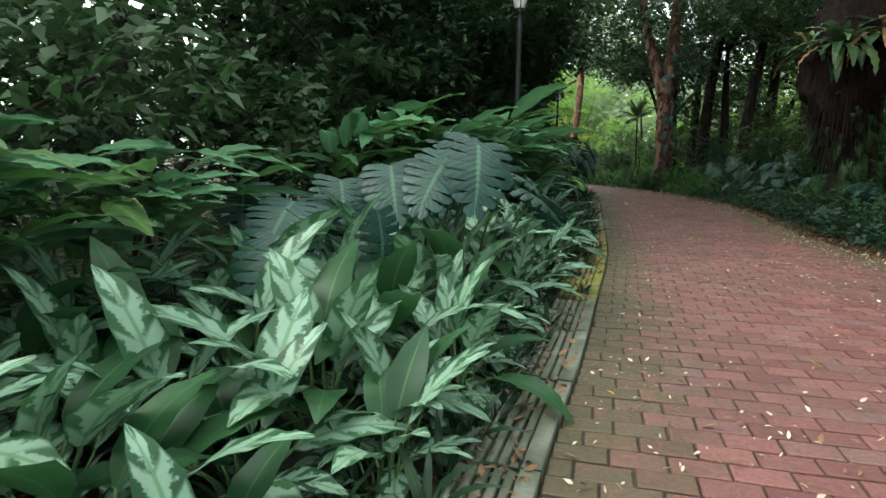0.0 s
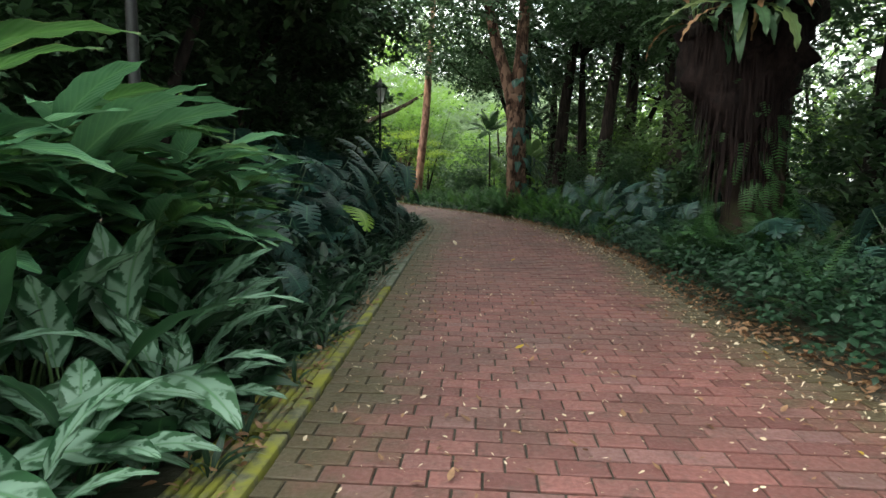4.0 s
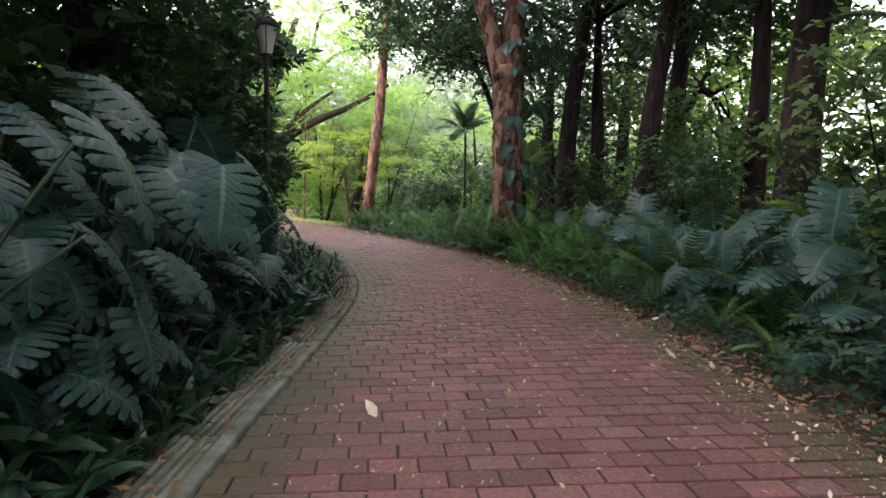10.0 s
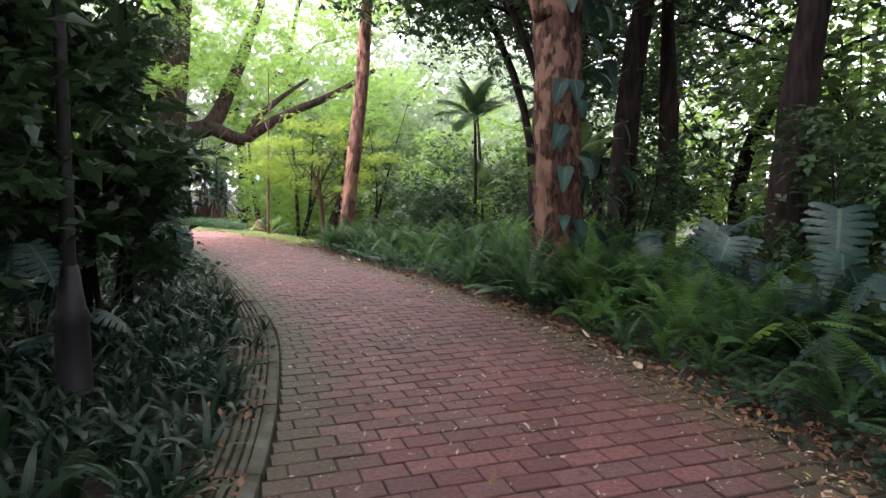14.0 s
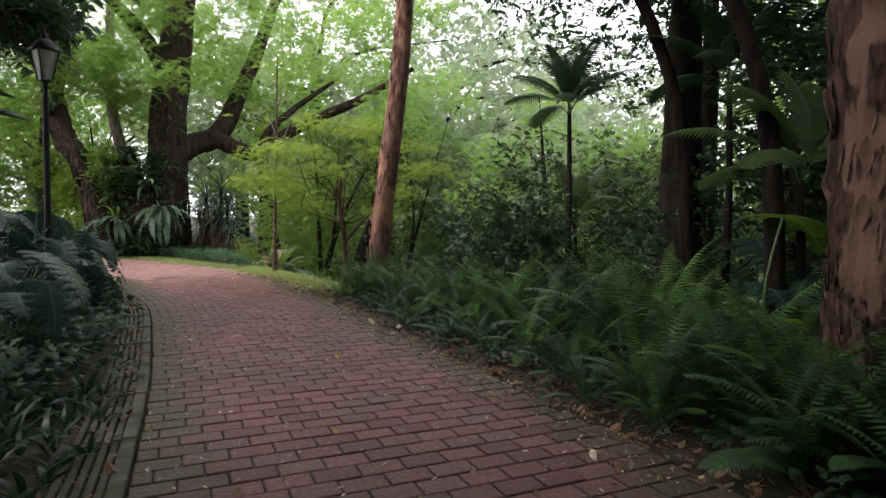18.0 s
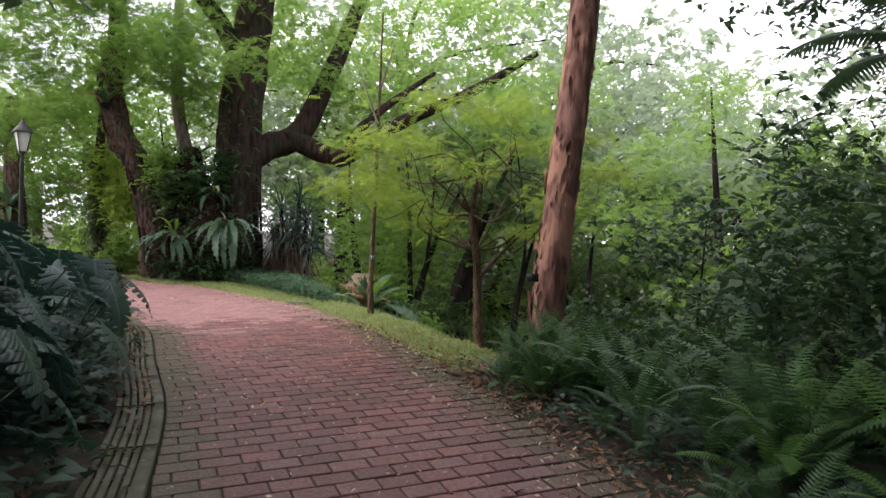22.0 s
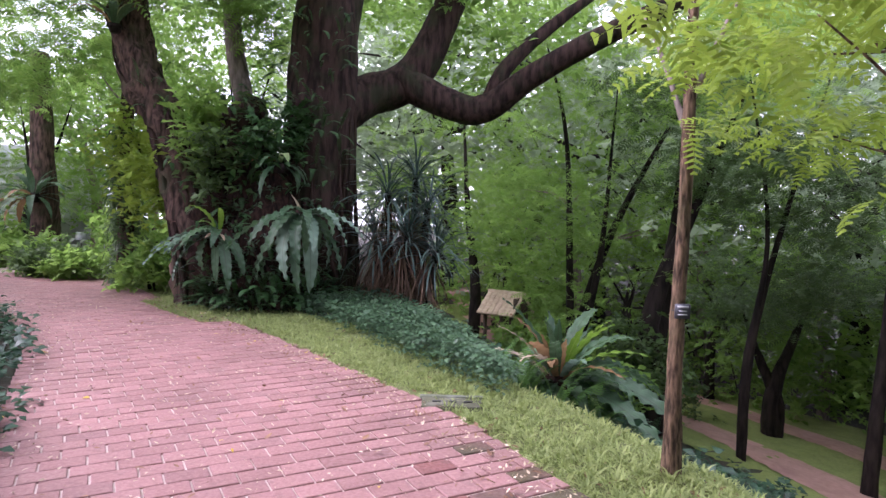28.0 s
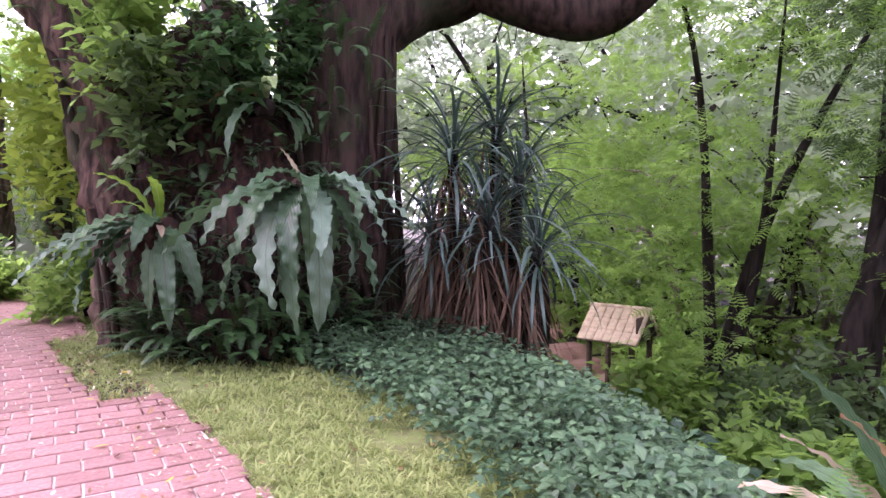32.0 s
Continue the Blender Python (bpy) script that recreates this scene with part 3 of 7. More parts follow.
def edge_point(line, station, out, sign):
    """A point at a station of an edge, a distance out from the path."""
    i = min(max(station / 25 * (FINE - 1), 1), FINE - 2)
    a, b = line[int(i)], line[int(i) + 1]
    p = a + (b - a) * (i - int(i))
    d = (line[int(i) + 1] - line[int(i) - 1])
    d = d / np.linalg.norm(d)
    return p + sign * out * np.array([-d[1], d[0]])


def left_of(station, out):
    return edge_point(LEFT_LINE, station, out, 1)


def right_of(station, out):
    return edge_point(RIGHT_LINE, station, out, -1)


def terrain(x, y):
    """Ground height: level along the path, falling into a valley beyond its right edge at the far end."""
    x, y = np.atleast_1d(np.asarray(x, float)), np.atleast_1d(np.asarray(y, float))
    coarse = RIGHT_LINE[::10]
    d2 = (x[:, None] - coarse[None, :, 0]) ** 2 + (y[:, None] - coarse[None, :, 1]) ** 2
    near = d2.argmin(1)
    d = np.sqrt(d2[np.arange(len(x)), near])
    step = np.gradient(coarse, axis=0)[near]
    off = np.stack([x, y], 1) - coarse[near]
    outside = (step[:, 0] * off[:, 1] - step[:, 1] * off[:, 0]) < 0
    station = near * 10 / (FINE - 1) * 25
    s = np.clip((station - 14.5) / 3.0, 0, 1) * np.clip((25.2 - station) / 3, 0, 1)
    s = s * s * (3 - 2 * s)
    level = np.interp(station, [18, 19.4, 20.0, 20.6, 21.6], [0.9, 1.0, 1.4, 2.2, 2.9])
    fall = np.where(outside, 4.6 * (1 - np.exp(-np.clip(d - level, 0, None) * 0.15)), 0)
    wob = 0.05 * np.sin(x * 1.3) * np.sin(y * 1.1 + 0.5)
    return -0.045 - s * fall + wob * np.clip((d - 3.5) / 4, 0, 1)


def ground_z(x, y):
    return float(terrain(x, y)[0])


def sheet(line_a, line_b, zs, cols=1):
    """A ribbon between two lines on the ground."""
    rows = []
    for a, b in zip(line_a, line_b):
        for k in range(cols + 1):
            p = a + (b - a) * k / cols
            rows.append((p[0], p[1], zs(p)))
    v = np.array(rows)
    return v, grid_faces(len(line_a) - 1, cols), v[:, :2], np.zeros((len(line_a) - 1) * cols, int)


# ground: one sheet out to the horizon
gx = np.concatenate([[-900, -400, -200, -110, -70, -50, -38, -30], np.arange(-25, 32, 0.75), [34, 38, 44, 55, 75, 110, 200, 400, 900]])
gy = np.concatenate([[-900, -400, -200, -100, -60, -40, -28, -20, -14], np.arange(-10, 70, 0.75), [72, 78, 88, 105, 140, 220, 400, 900]])
xx, yy = np.meshgrid(gx, gy)
gv = np.stack([xx.ravel(), yy.ravel(), terrain(xx.ravel(), yy.ravel())], -1)
ground = part("ground", (gv, grid_faces(len(gy) - 1, len(gx) - 1), gv[:, :2], np.zeros((len(gy) - 1) * (len(gx) - 1), int)), SOIL)
tagged(ground, "dark brown soil of planting beds under the trees", "ground", kind="structure")

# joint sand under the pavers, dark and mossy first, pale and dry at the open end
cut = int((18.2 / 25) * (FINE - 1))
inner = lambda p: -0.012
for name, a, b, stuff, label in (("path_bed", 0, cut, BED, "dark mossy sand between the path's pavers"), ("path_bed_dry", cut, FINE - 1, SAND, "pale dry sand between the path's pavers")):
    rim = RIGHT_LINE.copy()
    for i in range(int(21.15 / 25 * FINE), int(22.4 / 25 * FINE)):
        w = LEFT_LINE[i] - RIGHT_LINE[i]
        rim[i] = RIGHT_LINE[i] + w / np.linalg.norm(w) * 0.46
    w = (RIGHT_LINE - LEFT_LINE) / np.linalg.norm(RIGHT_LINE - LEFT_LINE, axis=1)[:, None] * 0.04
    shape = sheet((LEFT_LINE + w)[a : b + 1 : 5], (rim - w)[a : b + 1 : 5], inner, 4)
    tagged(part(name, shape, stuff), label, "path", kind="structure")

# lower paths and lawn in the valley
def ribbon(name, pts, width, stuff, label, category, up):
    line = smooth_line(pts, 150)
    d = np.gradient(line, axis=0)
    nrm = np.stack([-d[:, 1], d[:, 0]], 1) / np.linalg.norm(d, axis=1)[:, None]
    shape = sheet(line + nrm * width / 2, line - nrm * width / 2, lambda p: ground_z(*p[:2]) + up, 12)
    return tagged(part(name, shape, stuff), label, category, kind="structure")


ribbon("lawn", [(2.4, 76), (5.0, 62), (8.6, 54), (12.4, 48.5), (14.4, 43), (17, 35)], 9.0, LAWN, "short green lawn in the valley below the path", "lawn", 0.03)
ribbon("lawn_west", [(-5.5, 33), (-8, 41), (-11, 47), (-17, 56), (-22, 70)], 9.0, LAWN, "short green lawn beyond the path", "lawn", 0.02)
ribbon("lower_path", [(1.2, 77), (1.9, 70), (4.0, 59.5), (6.6, 54), (9.6, 49.3), (11.0, 45.0), (12.0, 38)], 1.7, RED_PATH, "red paved footpath in the valley", "path", 0.05)
ribbon("lower_path_branch", [(9.4, 58), (13.4, 49.6), (15.2, 45), (17.6, 38)], 1.3, RED_PATH, "red paved footpath across the lawn", "path", 0.05)

verge_st = np.linspace(16.3, 23.6, 120)
tagged(part("verge_lawn", sheet([right_of(q, -0.02) for q in verge_st], [right_of(q, 1.4) for q in verge_st], lambda p: ground_z(*p[:2]) + 0.012, 5), TURF), "turf under the grass verge beside the path", "lawn", kind="structure")

# drain channel of slotted concrete slabs along the left edge
def along_left(s, out):
    p = edge_point(LEFT_LINE, s, out, 1)
    return p


drain = thing("drain_channel", (0, 0, 0), "slotted grey concrete drain beside the brick path", "drain", kind="structure")
lens = np.concatenate([[0], np.cumsum(np.linalg.norm(np.diff(LEFT_LINE, axis=0), axis=1))])
total = float(np.interp(19.6 / 25 * (FINE - 1), np.arange(FINE), lens))
rng = np.random.default_rng(3)


def strip(s0, s1, o0, o1, z0, z1, n=4):
    """A curved bar along the edge from one length to another, between two offsets."""
    st = np.interp(np.linspace(s0, s1, n + 1), lens, np.arange(FINE) / (FINE - 1) * 25)
    e = 0.004
    ring = [(o0, z0), (o0, z1 - e), (o0 + e, z1), (o1 - e, z1), (o1, z1 - e), (o1, z0)]
    v = np.array([(*along_left(s, o), z) for s in st for o, z in ring])
    f = grid_faces(n, 5)
    # ends
    m = n * 6
    f = np.vstack([f, [[0, 1, 4, 5], [1, 2, 3, 4], [m + 5, m + 4, m + 1, m + 0], [m + 4, m + 3, m + 2, m + 1]]])
    return v, f, np.tile([[0.5, 0.5]], (len(v), 1)), np.zeros(len(f), int)


at = 0.3
while at < total:
    ln = 1.0
    y_here = float(np.interp(at, lens, LEFT_LINE[:, 1]))
    stuff = MOSSY if 4.9 < y_here < 11.2 or rng.random() < 0.06 else DAMP if y_here > 17.5 else CONCRETE
    dz = rng.uniform(-0.006, 0.006)
    bars = [strip(at + 0.012, at + ln - 0.012, 0.10 + 0.052 * k, 0.10 + 0.052 * k + 0.036, -0.04, 0.004 + dz) for k in range(5)]
    bars += [strip(at + 0.012 + q * ln, at + 0.05 + q * ln, 0.10, 0.35, -0.05, -0.012 + dz, 1) for q in (0.0, 0.5, 0.93)]
    part("slab", joined(bars), DAMP if 9.6 < y_here < 11.6 else stuff, drain)
    part("kerb_stone", strip(at + 0.006, at + ln - 0.006, 0.008, 0.088, -0.06, 0.014 + dz * 0.5), stuff, drain)
    at += ln

# ---- trees ----
def add_tree(name, base, trunk, radii, cl, count, kind, leaf, bark, label, seed, limbs=8, flat=0.6, size=(0.7, 1.3), lump=0.05, sides=12, group=""):
    """A tree: a trunk through the given points (from its base), limbs into its clumps, a crown of leaves."""
    rng = np.random.default_rng(seed)
    t = thing(name, (base[0], base[1], ground_z(*base)), label, "tree", group)
    part("trunk", tube(trunk, radii, sides, lump, None, seed), bark, t)
    c, s = cl
    for b in branches(trunk[-1], c, radii[-1], rng, limbs):
        part("limb", b, bark, t)
    part("crown", crown(c, s, count, kind, rng, flat, size), leaf, t)
    return t


# the great rain tree at the bend, its trunks standing on one stool
rain = thing("rain_tree", (0.3, 45.4, ground_z(0.3, 45.4)), "old rain tree with dark mossy trunks and wide limbs", "tree")
G = np.array([0.3, 45.4, ground_z(0.3, 45.4)])
def on_rain(*pts):
    return [tuple(np.array(p) - G) for p in pts]


part("trunk", tube(on_rain((0.35, 45.2, -0.5), (0.4, 45.3, 0.6), (0.42, 45.35, 2.2), (0.45, 45.4, 4.0), (0.6, 45.6, 6.5), (0.9, 46, 10), (1.2, 46.5, 13)), [0.95, 0.78, 0.66, 0.62, 0.56, 0.45, 0.3], 20, 0.05, 40, 1), RAIN_BARK, rain)
part("trunk", tube(on_rain((-1.3, 44.7, -0.4), (-1.45, 44.6, 0.8), (-1.72, 44.5, 2.1), (-2.1, 44.5, 3.2), (-2.55, 44.5, 4.0), (-2.85, 44.7, 5.2), (-2.85, 45, 7.2), (-3.3, 45.5, 11)), [0.5, 0.42, 0.34, 0.31, 0.33, 0.3, 0.25, 0.16], 22, 0.16, 60, 2), LEAN_BARK, rain)
part("trunk", tube(on_rain((-0.75, 45.3, -0.3), (-0.85, 45.5, 1.6), (-1.1, 45.8, 3.3), (-1.55, 46, 5.5), (-1.6, 46.2, 9)), [0.36, 0.28, 0.2, 0.17, 0.13], 12, 0.04, 30, 3), GREY_BARK, rain)
part("limb", tube(on_rain((0.5, 45.4, 3.4), (1.2, 45.9, 3.95), (2.0, 46.1, 4.35), (2.7, 46.3, 5.8), (3.5, 46.6, 8), (4.3, 47, 10.5)), [0.5, 0.4, 0.38, 0.3, 0.24, 0.14], 20, 0.022, 50, 4), RAIN_BARK, rain)
part("limb", tube(on_rain((1.8, 46.0, 4.3), (2.7, 45.9, 3.85), (3.45, 45.8, 3.72), (4.3, 45.6, 4.3), (5.6, 45.3, 5.0), (7.2, 44.8, 5.7), (9.0, 44.4, 6.8)), [0.33, 0.29, 0.27, 0.22, 0.19, 0.15, 0.08], 20, 0.022, 50, 5), RAIN_BARK, rain)
part("limb", tube(on_rain((3.5, 45.8, 3.8), (3.9, 45.9, 4.6), (4.8, 46.2, 5.5), (6.2, 46.4, 6.6)), [0.17, 0.15, 0.12, 0.06], 10, 0.05, 20, 6), RAIN_BARK, rain)
part("limb", tube(on_rain((0.6, 45.5, 6.0), (-0.6, 45, 8), (-2.4, 44, 9.5)), [0.3, 0.22, 0.12], 10, 0.05, 20, 7), RAIN_BARK, rain)
rng = np.random.default_rng(21)
c1, s1 = clumps((2.5, 3.0, 9.8), 8.5, 46, rng, 0.34, (0.13, 0.22))
c2 = np.array([(3.0, 0.3, 6.8), (5.0, 0.6, 7.2), (6.5, -0.5, 6.6), (8.0, -1, 7.4), (-2.6, -0.8, 5.6), (-3.6, -1.2, 5.2), (-4.6, -0.6, 6.4), (-3.2, -1.8, 7.2), (-1.2, -1.4, 6.6), (2.2, 0.8, 7.4), (-4.9, 0.5, 4.8), (-4.3, -0.6, 3.9), (-5.6, 1.5, 5.6), (-5.5, -1.5, 7.5), (-6.5, -0.5, 6.2), (-7.5, 0.5, 8.0), (-6.0, -2.5, 9.0), (-4.5, -2.0, 8.5), (-8.0, -1.0, 6.5), (-2.0, -1.5, 8.8), (0.5, -1.6, 8.0), (3.2, -1.2, 8.6)])
part("crown", crown(np.vstack([c1, c2]), np.r_[s1, np.full(len(c2), 1.05)], 6500, "fine", rng, 0.5, (0.8, 1.3)), BRIGHT_LEAF, rain)

c4 = np.stack([rng.uniform(-9.5, -1.0, 52), rng.uniform(-3.5, 2.5, 52), rng.uniform(3.6, 9.5, 52)], 1)
c4[:, 2] = np.maximum(c4[:, 2], 4.6 - 0.35 * np.abs(c4[:, 0] + 2))
part("crown", crown(c4, rng.uniform(0.6, 1.0, 52), 8200, "fine", rng, 0.6, (1.0, 1.6)), BRIGHT_LEAF, rain)
c5 = np.stack([rng.uniform(-6, 3.5, 34), rng.uniform(-3.0, 0.5, 34), rng.uniform(5.6, 9.5, 34)], 1)
part("crown", crown(c5, rng.uniform(0.6, 0.95, 34), 4600, "fine", rng, 0.6, (0.9, 1.4)), BRIGHT_LEAF, rain)
c3 = np.stack([rng.uniform(-9, 12, 46), rng.uniform(1.5, 10, 46), rng.uniform(5.2, 13, 46)], 1)
part("crown", crown(c3, rng.uniform(1.0, 1.8, 46), 4200, "broad", rng, 0.6, (0.8, 1.4)), BRIGHT_LEAF, rain)
# roots creeping down the trunks
def creeping_roots(pts, radii, n, seed, top=0.75):
    r = np.random.default_rng(seed)
    line = smooth_line(pts, 60)
    rad = np.interp(np.linspace(0, 1, 60), np.linspace(0, 1, len(radii)), radii)
    for _ in range(n):
        hi, a, drift = int(r.uniform(16, 60 * top)), r.uniform(-1.9, 1.9), r.uniform(-0.7, 0.7)
        ks = np.linspace(hi, 1, 8).astype(int)
        way = [tuple(line[k] + np.array([math.sin(a + drift * i / 7 + r.normal() * 0.06), -math.cos(a + drift * i / 7), 0]) * rad[k] * 1.02) for i, k in enumerate(ks)]
        w = r.uniform(0.018, 0.05)
        part("root", tube(way, [w * 0.5, w * 0.8, w, w * 1.2, w * 1.5], 6, 0.12, 26, int(r.integers(99))), RAIN_BARK, rain)


creeping_roots(on_rain((0.35, 45.2, -0.5), (0.4, 45.3, 0.6), (0.42, 45.35, 2.2), (0.45, 45.4, 4.0), (0.6, 45.6, 6.5)), [0.95, 0.78, 0.66, 0.62, 0.56], 26, 5)
creeping_roots(on_rain((-1.3, 44.7, -0.4), (-1.45, 44.6, 0.8), (-1.72, 44.5, 2.1), (-2.1, 44.5, 3.2), (-2.55, 44.5, 4.0), (-2.85, 44.7, 5.2)), [0.5, 0.42, 0.34, 0.31, 0.33, 0.3], 18, 6, 0.95)
# root stool between the trunks
part("root_mass", tube(on_rain((-0.25, 44.85, -0.3), (-0.28, 44.9, 0.5), (-0.35, 45.0, 1.4), (-0.4, 45.1, 2.3)), [1.15, 1.02, 0.85, 0.5], 30, 0.05, 24, 12), ROOTS, rain)
creeping_roots(on_rain((-0.25, 44.85, -0.3), (-0.28, 44.9, 0.5), (-0.35, 45.0, 1.4), (-0.4, 45.1, 2.3)), [1.15, 1.02, 0.85, 0.5], 46, 8, 0.98)
part("root_mass", tube(on_rain((-0.95, 45.0, 0.4), (-1.0, 45.0, 1.6), (-1.0, 45.1, 2.7), (-0.8, 45.3, 3.7)), [0.95, 0.85, 0.68, 0.2], 30, 0.1, 24, 14), ROOTS, rain)
# hanging roots and fern fuzz under the limb
fuzz = [turned((1.1 + rng.uniform(-0.4, 2.3) , 0.6 + rng.normal() * 0.12, 3.75 + rng.uniform(-0.15, 0.1)), rng.uniform(0, 6.28), -1.2, rng.uniform(0.5, 1)) for _ in range(60)]
part("root_beard", spread([blade(0.5, 0.012, "strap", 3, 1, -1.2, 0.3, 0)], fuzz), PEAT, rain)["kind"] = "stuff"

# tall tree with peeling red bark
def bark_flakes(pts, radii, n, seed, low=0.0):
    """Curling strips of bark standing off a trunk."""
    r = np.random.default_rng(seed)
    line = smooth_line(pts, 200)
    rad = np.interp(np.linspace(0, 1, 200), np.linspace(0, 1, len(radii)), radii)
    mats = []
    for _ in range(n):
        k, a = int(r.uniform(4, 150)), r.uniform(0, 6.283)
        p = line[k] + np.array([math.sin(a), -math.cos(a), 0]) * rad[k] * 0.99
        mats.append(turned(tuple(p), a + 3.14159, r.uniform(-0.03, 0.015), r.uniform(0.4, 1.0), r.uniform(-0.15, 0.15)))
    return spread([blade(ln, w, "strap", 3, 2, 1.57, b * 0.5, -0.45, 0.2) for ln, w, b in ((0.32, 0.07, 0.5), (0.4, 0.045, -0.3), (0.24, 0.08, 0.6))], mats)


paper = add_tree("paperbark_tree", (6.8, 34.4), [(0, 0, -0.3), (0.0, 0, 0.5), (0.12, 0.08, 2), (0.45, 0.4, 4.6), (0.62, 0.6, 7), (0.9, 0.8, 11)], [0.24, 0.205, 0.19, 0.185, 0.16, 0.1],
         clumps((0.6, 0.5, 11.0), 4.4, 20, np.random.default_rng(5), 0.4), 1700, "small", TREE_LEAF, PAPER_BARK, "tall leaning tree with peeling reddish bark", 31, lump=0.045, sides=18, size=(0.9, 1.6))
part("loose_bark", bark_flakes([(0, 0, -0.3), (0.0, 0, 0.5), (0.12, 0.08, 2), (0.45, 0.4, 4.6), (0.62, 0.6, 7), (0.9, 0.8, 11)], [0.24, 0.205, 0.19, 0.185, 0.16, 0.1], 260, 3), PAPER_BARK, paper)["kind"] = "stuff"
part("plate", box(-0.31, -0.17, -0.22, -0.2, 1.24, 1.33, 0.004), IRON, paper, "small dark plate")
# paperbark with a fork, covered by a climber
def forked_tree():
    t = thing("forked_tree", (9.02, 25.58, ground_z(9.02, 25.58)), "forked tree with flaking brown bark and a climber", "tree")
    part("trunk", tube([(0.05, 0, -0.3), (0.02, 0, 0.6), (-0.05, 0, 2.2), (-0.12, 0, 4.2)], [0.46, 0.35, 0.32, 0.33], 24, 0.06, 60, 4), FLAKY_BARK, t)
    part("limb", tube([(-0.2, 0, 3.9), (-0.5, 0.1, 5.0), (-0.95, 0.2, 6.5), (-1.5, 0.3, 9.5)], [0.26, 0.2, 0.18, 0.1], 12, 0.05, 20, 5), FLAKY_BARK, t)
    part("limb", tube([(-0.05, 0, 3.9), (0.02, 0, 5.2), (0.15, 0.1, 7), (0.4, 0.2, 10)], [0.28, 0.24, 0.2, 0.12], 12, 0.05, 20, 6), FLAKY_BARK, t)
    part("loose_bark", bark_flakes([(0.05, 0, -0.3), (0.02, 0, 0.6), (-0.05, 0, 2.2), (-0.12, 0, 4.2)], [0.46, 0.35, 0.32, 0.33], 420, 5), FLAKY_BARK, t)["kind"] = "stuff"
    r = np.random.default_rng(9)
    c, s = clumps((-1.6, 0.0, 9.8), 4.8, 22, r, 0.4)
    part("crown", crown(c, s, 2300, "small", r, 0.6, (0.9, 1.6)), DARK_LEAF, t)
    return t


forked_tree()

# dark trunk with a root mass of epiphytes
dark = thing("fern_clad_tree", (8.35, 12.75, ground_z(8.35, 12.75)), "thick dark trunk with hanging roots and ferns", "tree")
part("trunk", tube([(0.1, 0, -0.3), (0.1, 0, 0.8), (0.12, 0, 2.0), (0.1, 0, 3.4), (0.3, 0.2, 6), (0.6, 0.4, 11)], [0.5, 0.4, 0.42, 0.45, 0.38, 0.25], 16, 0.08, 30, 3), BARK_MOSS, dark)
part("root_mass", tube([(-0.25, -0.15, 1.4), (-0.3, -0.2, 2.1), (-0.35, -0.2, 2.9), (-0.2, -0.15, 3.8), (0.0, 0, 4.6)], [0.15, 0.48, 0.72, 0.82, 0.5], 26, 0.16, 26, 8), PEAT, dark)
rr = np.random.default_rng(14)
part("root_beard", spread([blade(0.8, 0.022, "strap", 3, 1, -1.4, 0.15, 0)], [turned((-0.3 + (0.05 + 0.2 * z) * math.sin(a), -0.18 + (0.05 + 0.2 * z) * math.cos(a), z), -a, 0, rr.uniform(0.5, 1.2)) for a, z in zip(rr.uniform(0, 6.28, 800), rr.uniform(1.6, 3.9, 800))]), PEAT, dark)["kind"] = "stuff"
part("fern_coat", spread([frond(0.5, 15, 0.07, 0.012, 0.2, 1.6, 0.3, 0.25, 0.05), frond(0.42, 13, 0.06, 0.011, 0.4, 1.4, 0.3, 0.25, 0.05)], [turned((0.1 + 0.46 * math.sin(a), 0.44 * math.cos(a), z), -a, rr.uniform(-0.6, 0.3), rr.uniform(0.8, 1.7)) for a, z in zip(rr.uniform(0.6, 6.28, 230), rr.uniform(0.1, 3.0, 230))]), FERN, dark)["kind"] = "stuff"
c, s = clumps((-0.8, 1.0, 9.6), 4.8, 20, rr, 0.4)
part("crown", crown(c, s, 2100, "small", rr, 0.6, (0.9, 1.6)), DARK_LEAF, dark)

# small yellow-green tree in layers
gold = thing("young_tree", (6.2, 36.2, ground_z(6.2, 36.2)), "small tree with layered yellow-green feathery foliage", "tree")
part("trunk", tube([(0.1, 0, -0.2), (0.04, 0, 0.8), (-0.02, 0, 1.6), (-0.1, 0, 2.2), (0.0, 0, 2.9)], [0.085, 0.064, 0.056, 0.045, 0.02], 12, 0.1, 30, 4), SAP_BARK, gold)
rg = np.random.default_rng(41)
tips = [(-1.9, -0.1, 2.5), (-1.5, -0.6, 2.7), (-1.7, -0.5, 3.05), (-1.2, -0.3, 2.3), (-1.3, 0.4, 3.3), (-0.6, -0.2, 3.75), (0.6, 0.5, 3.9), (1.6, 0.2, 3.4), (0.9, 0.0, 1.9), (1.3, 0.3, 2.3), (-0.8, 0.2, 2.0), (-1.5, 1.0, 2.7), (-0.8, 1.3, 3.3), (0.8, 0.6, 3.3), (1.5, -0.2, 2.8), (0.3, 0.1, 3.7), (-1.2, 1.2, 2.4), (-0.3, -0.5, 2.75), (1.0, -0.6, 2.4), (2.2, 0.4, 2.9)]
forks = [np.array(p) for p in ((-0.03, 0.0, 1.6), (-0.1, 0.0, 2.15), (0.0, 0.0, 2.75))]
for k, tip in enumerate(tips):
    f0, e = forks[k % 3], np.array(tip)
    d = e - f0
    j = [rg.normal(size=3) * 0.15 * np.linalg.norm(d) for _ in range(3)]
    part("limb", tube([f0, f0 + d * 0.25 + j[0] + (0, 0, 0.1), f0 + d * 0.5 + j[1] * 0.8, f0 + d * 0.75 + j[2] * 0.6, e], [0.019, 0.014, 0.01, 0.007, 0.003], 6, 0.08, 16, k), SAP_BARK, gold)
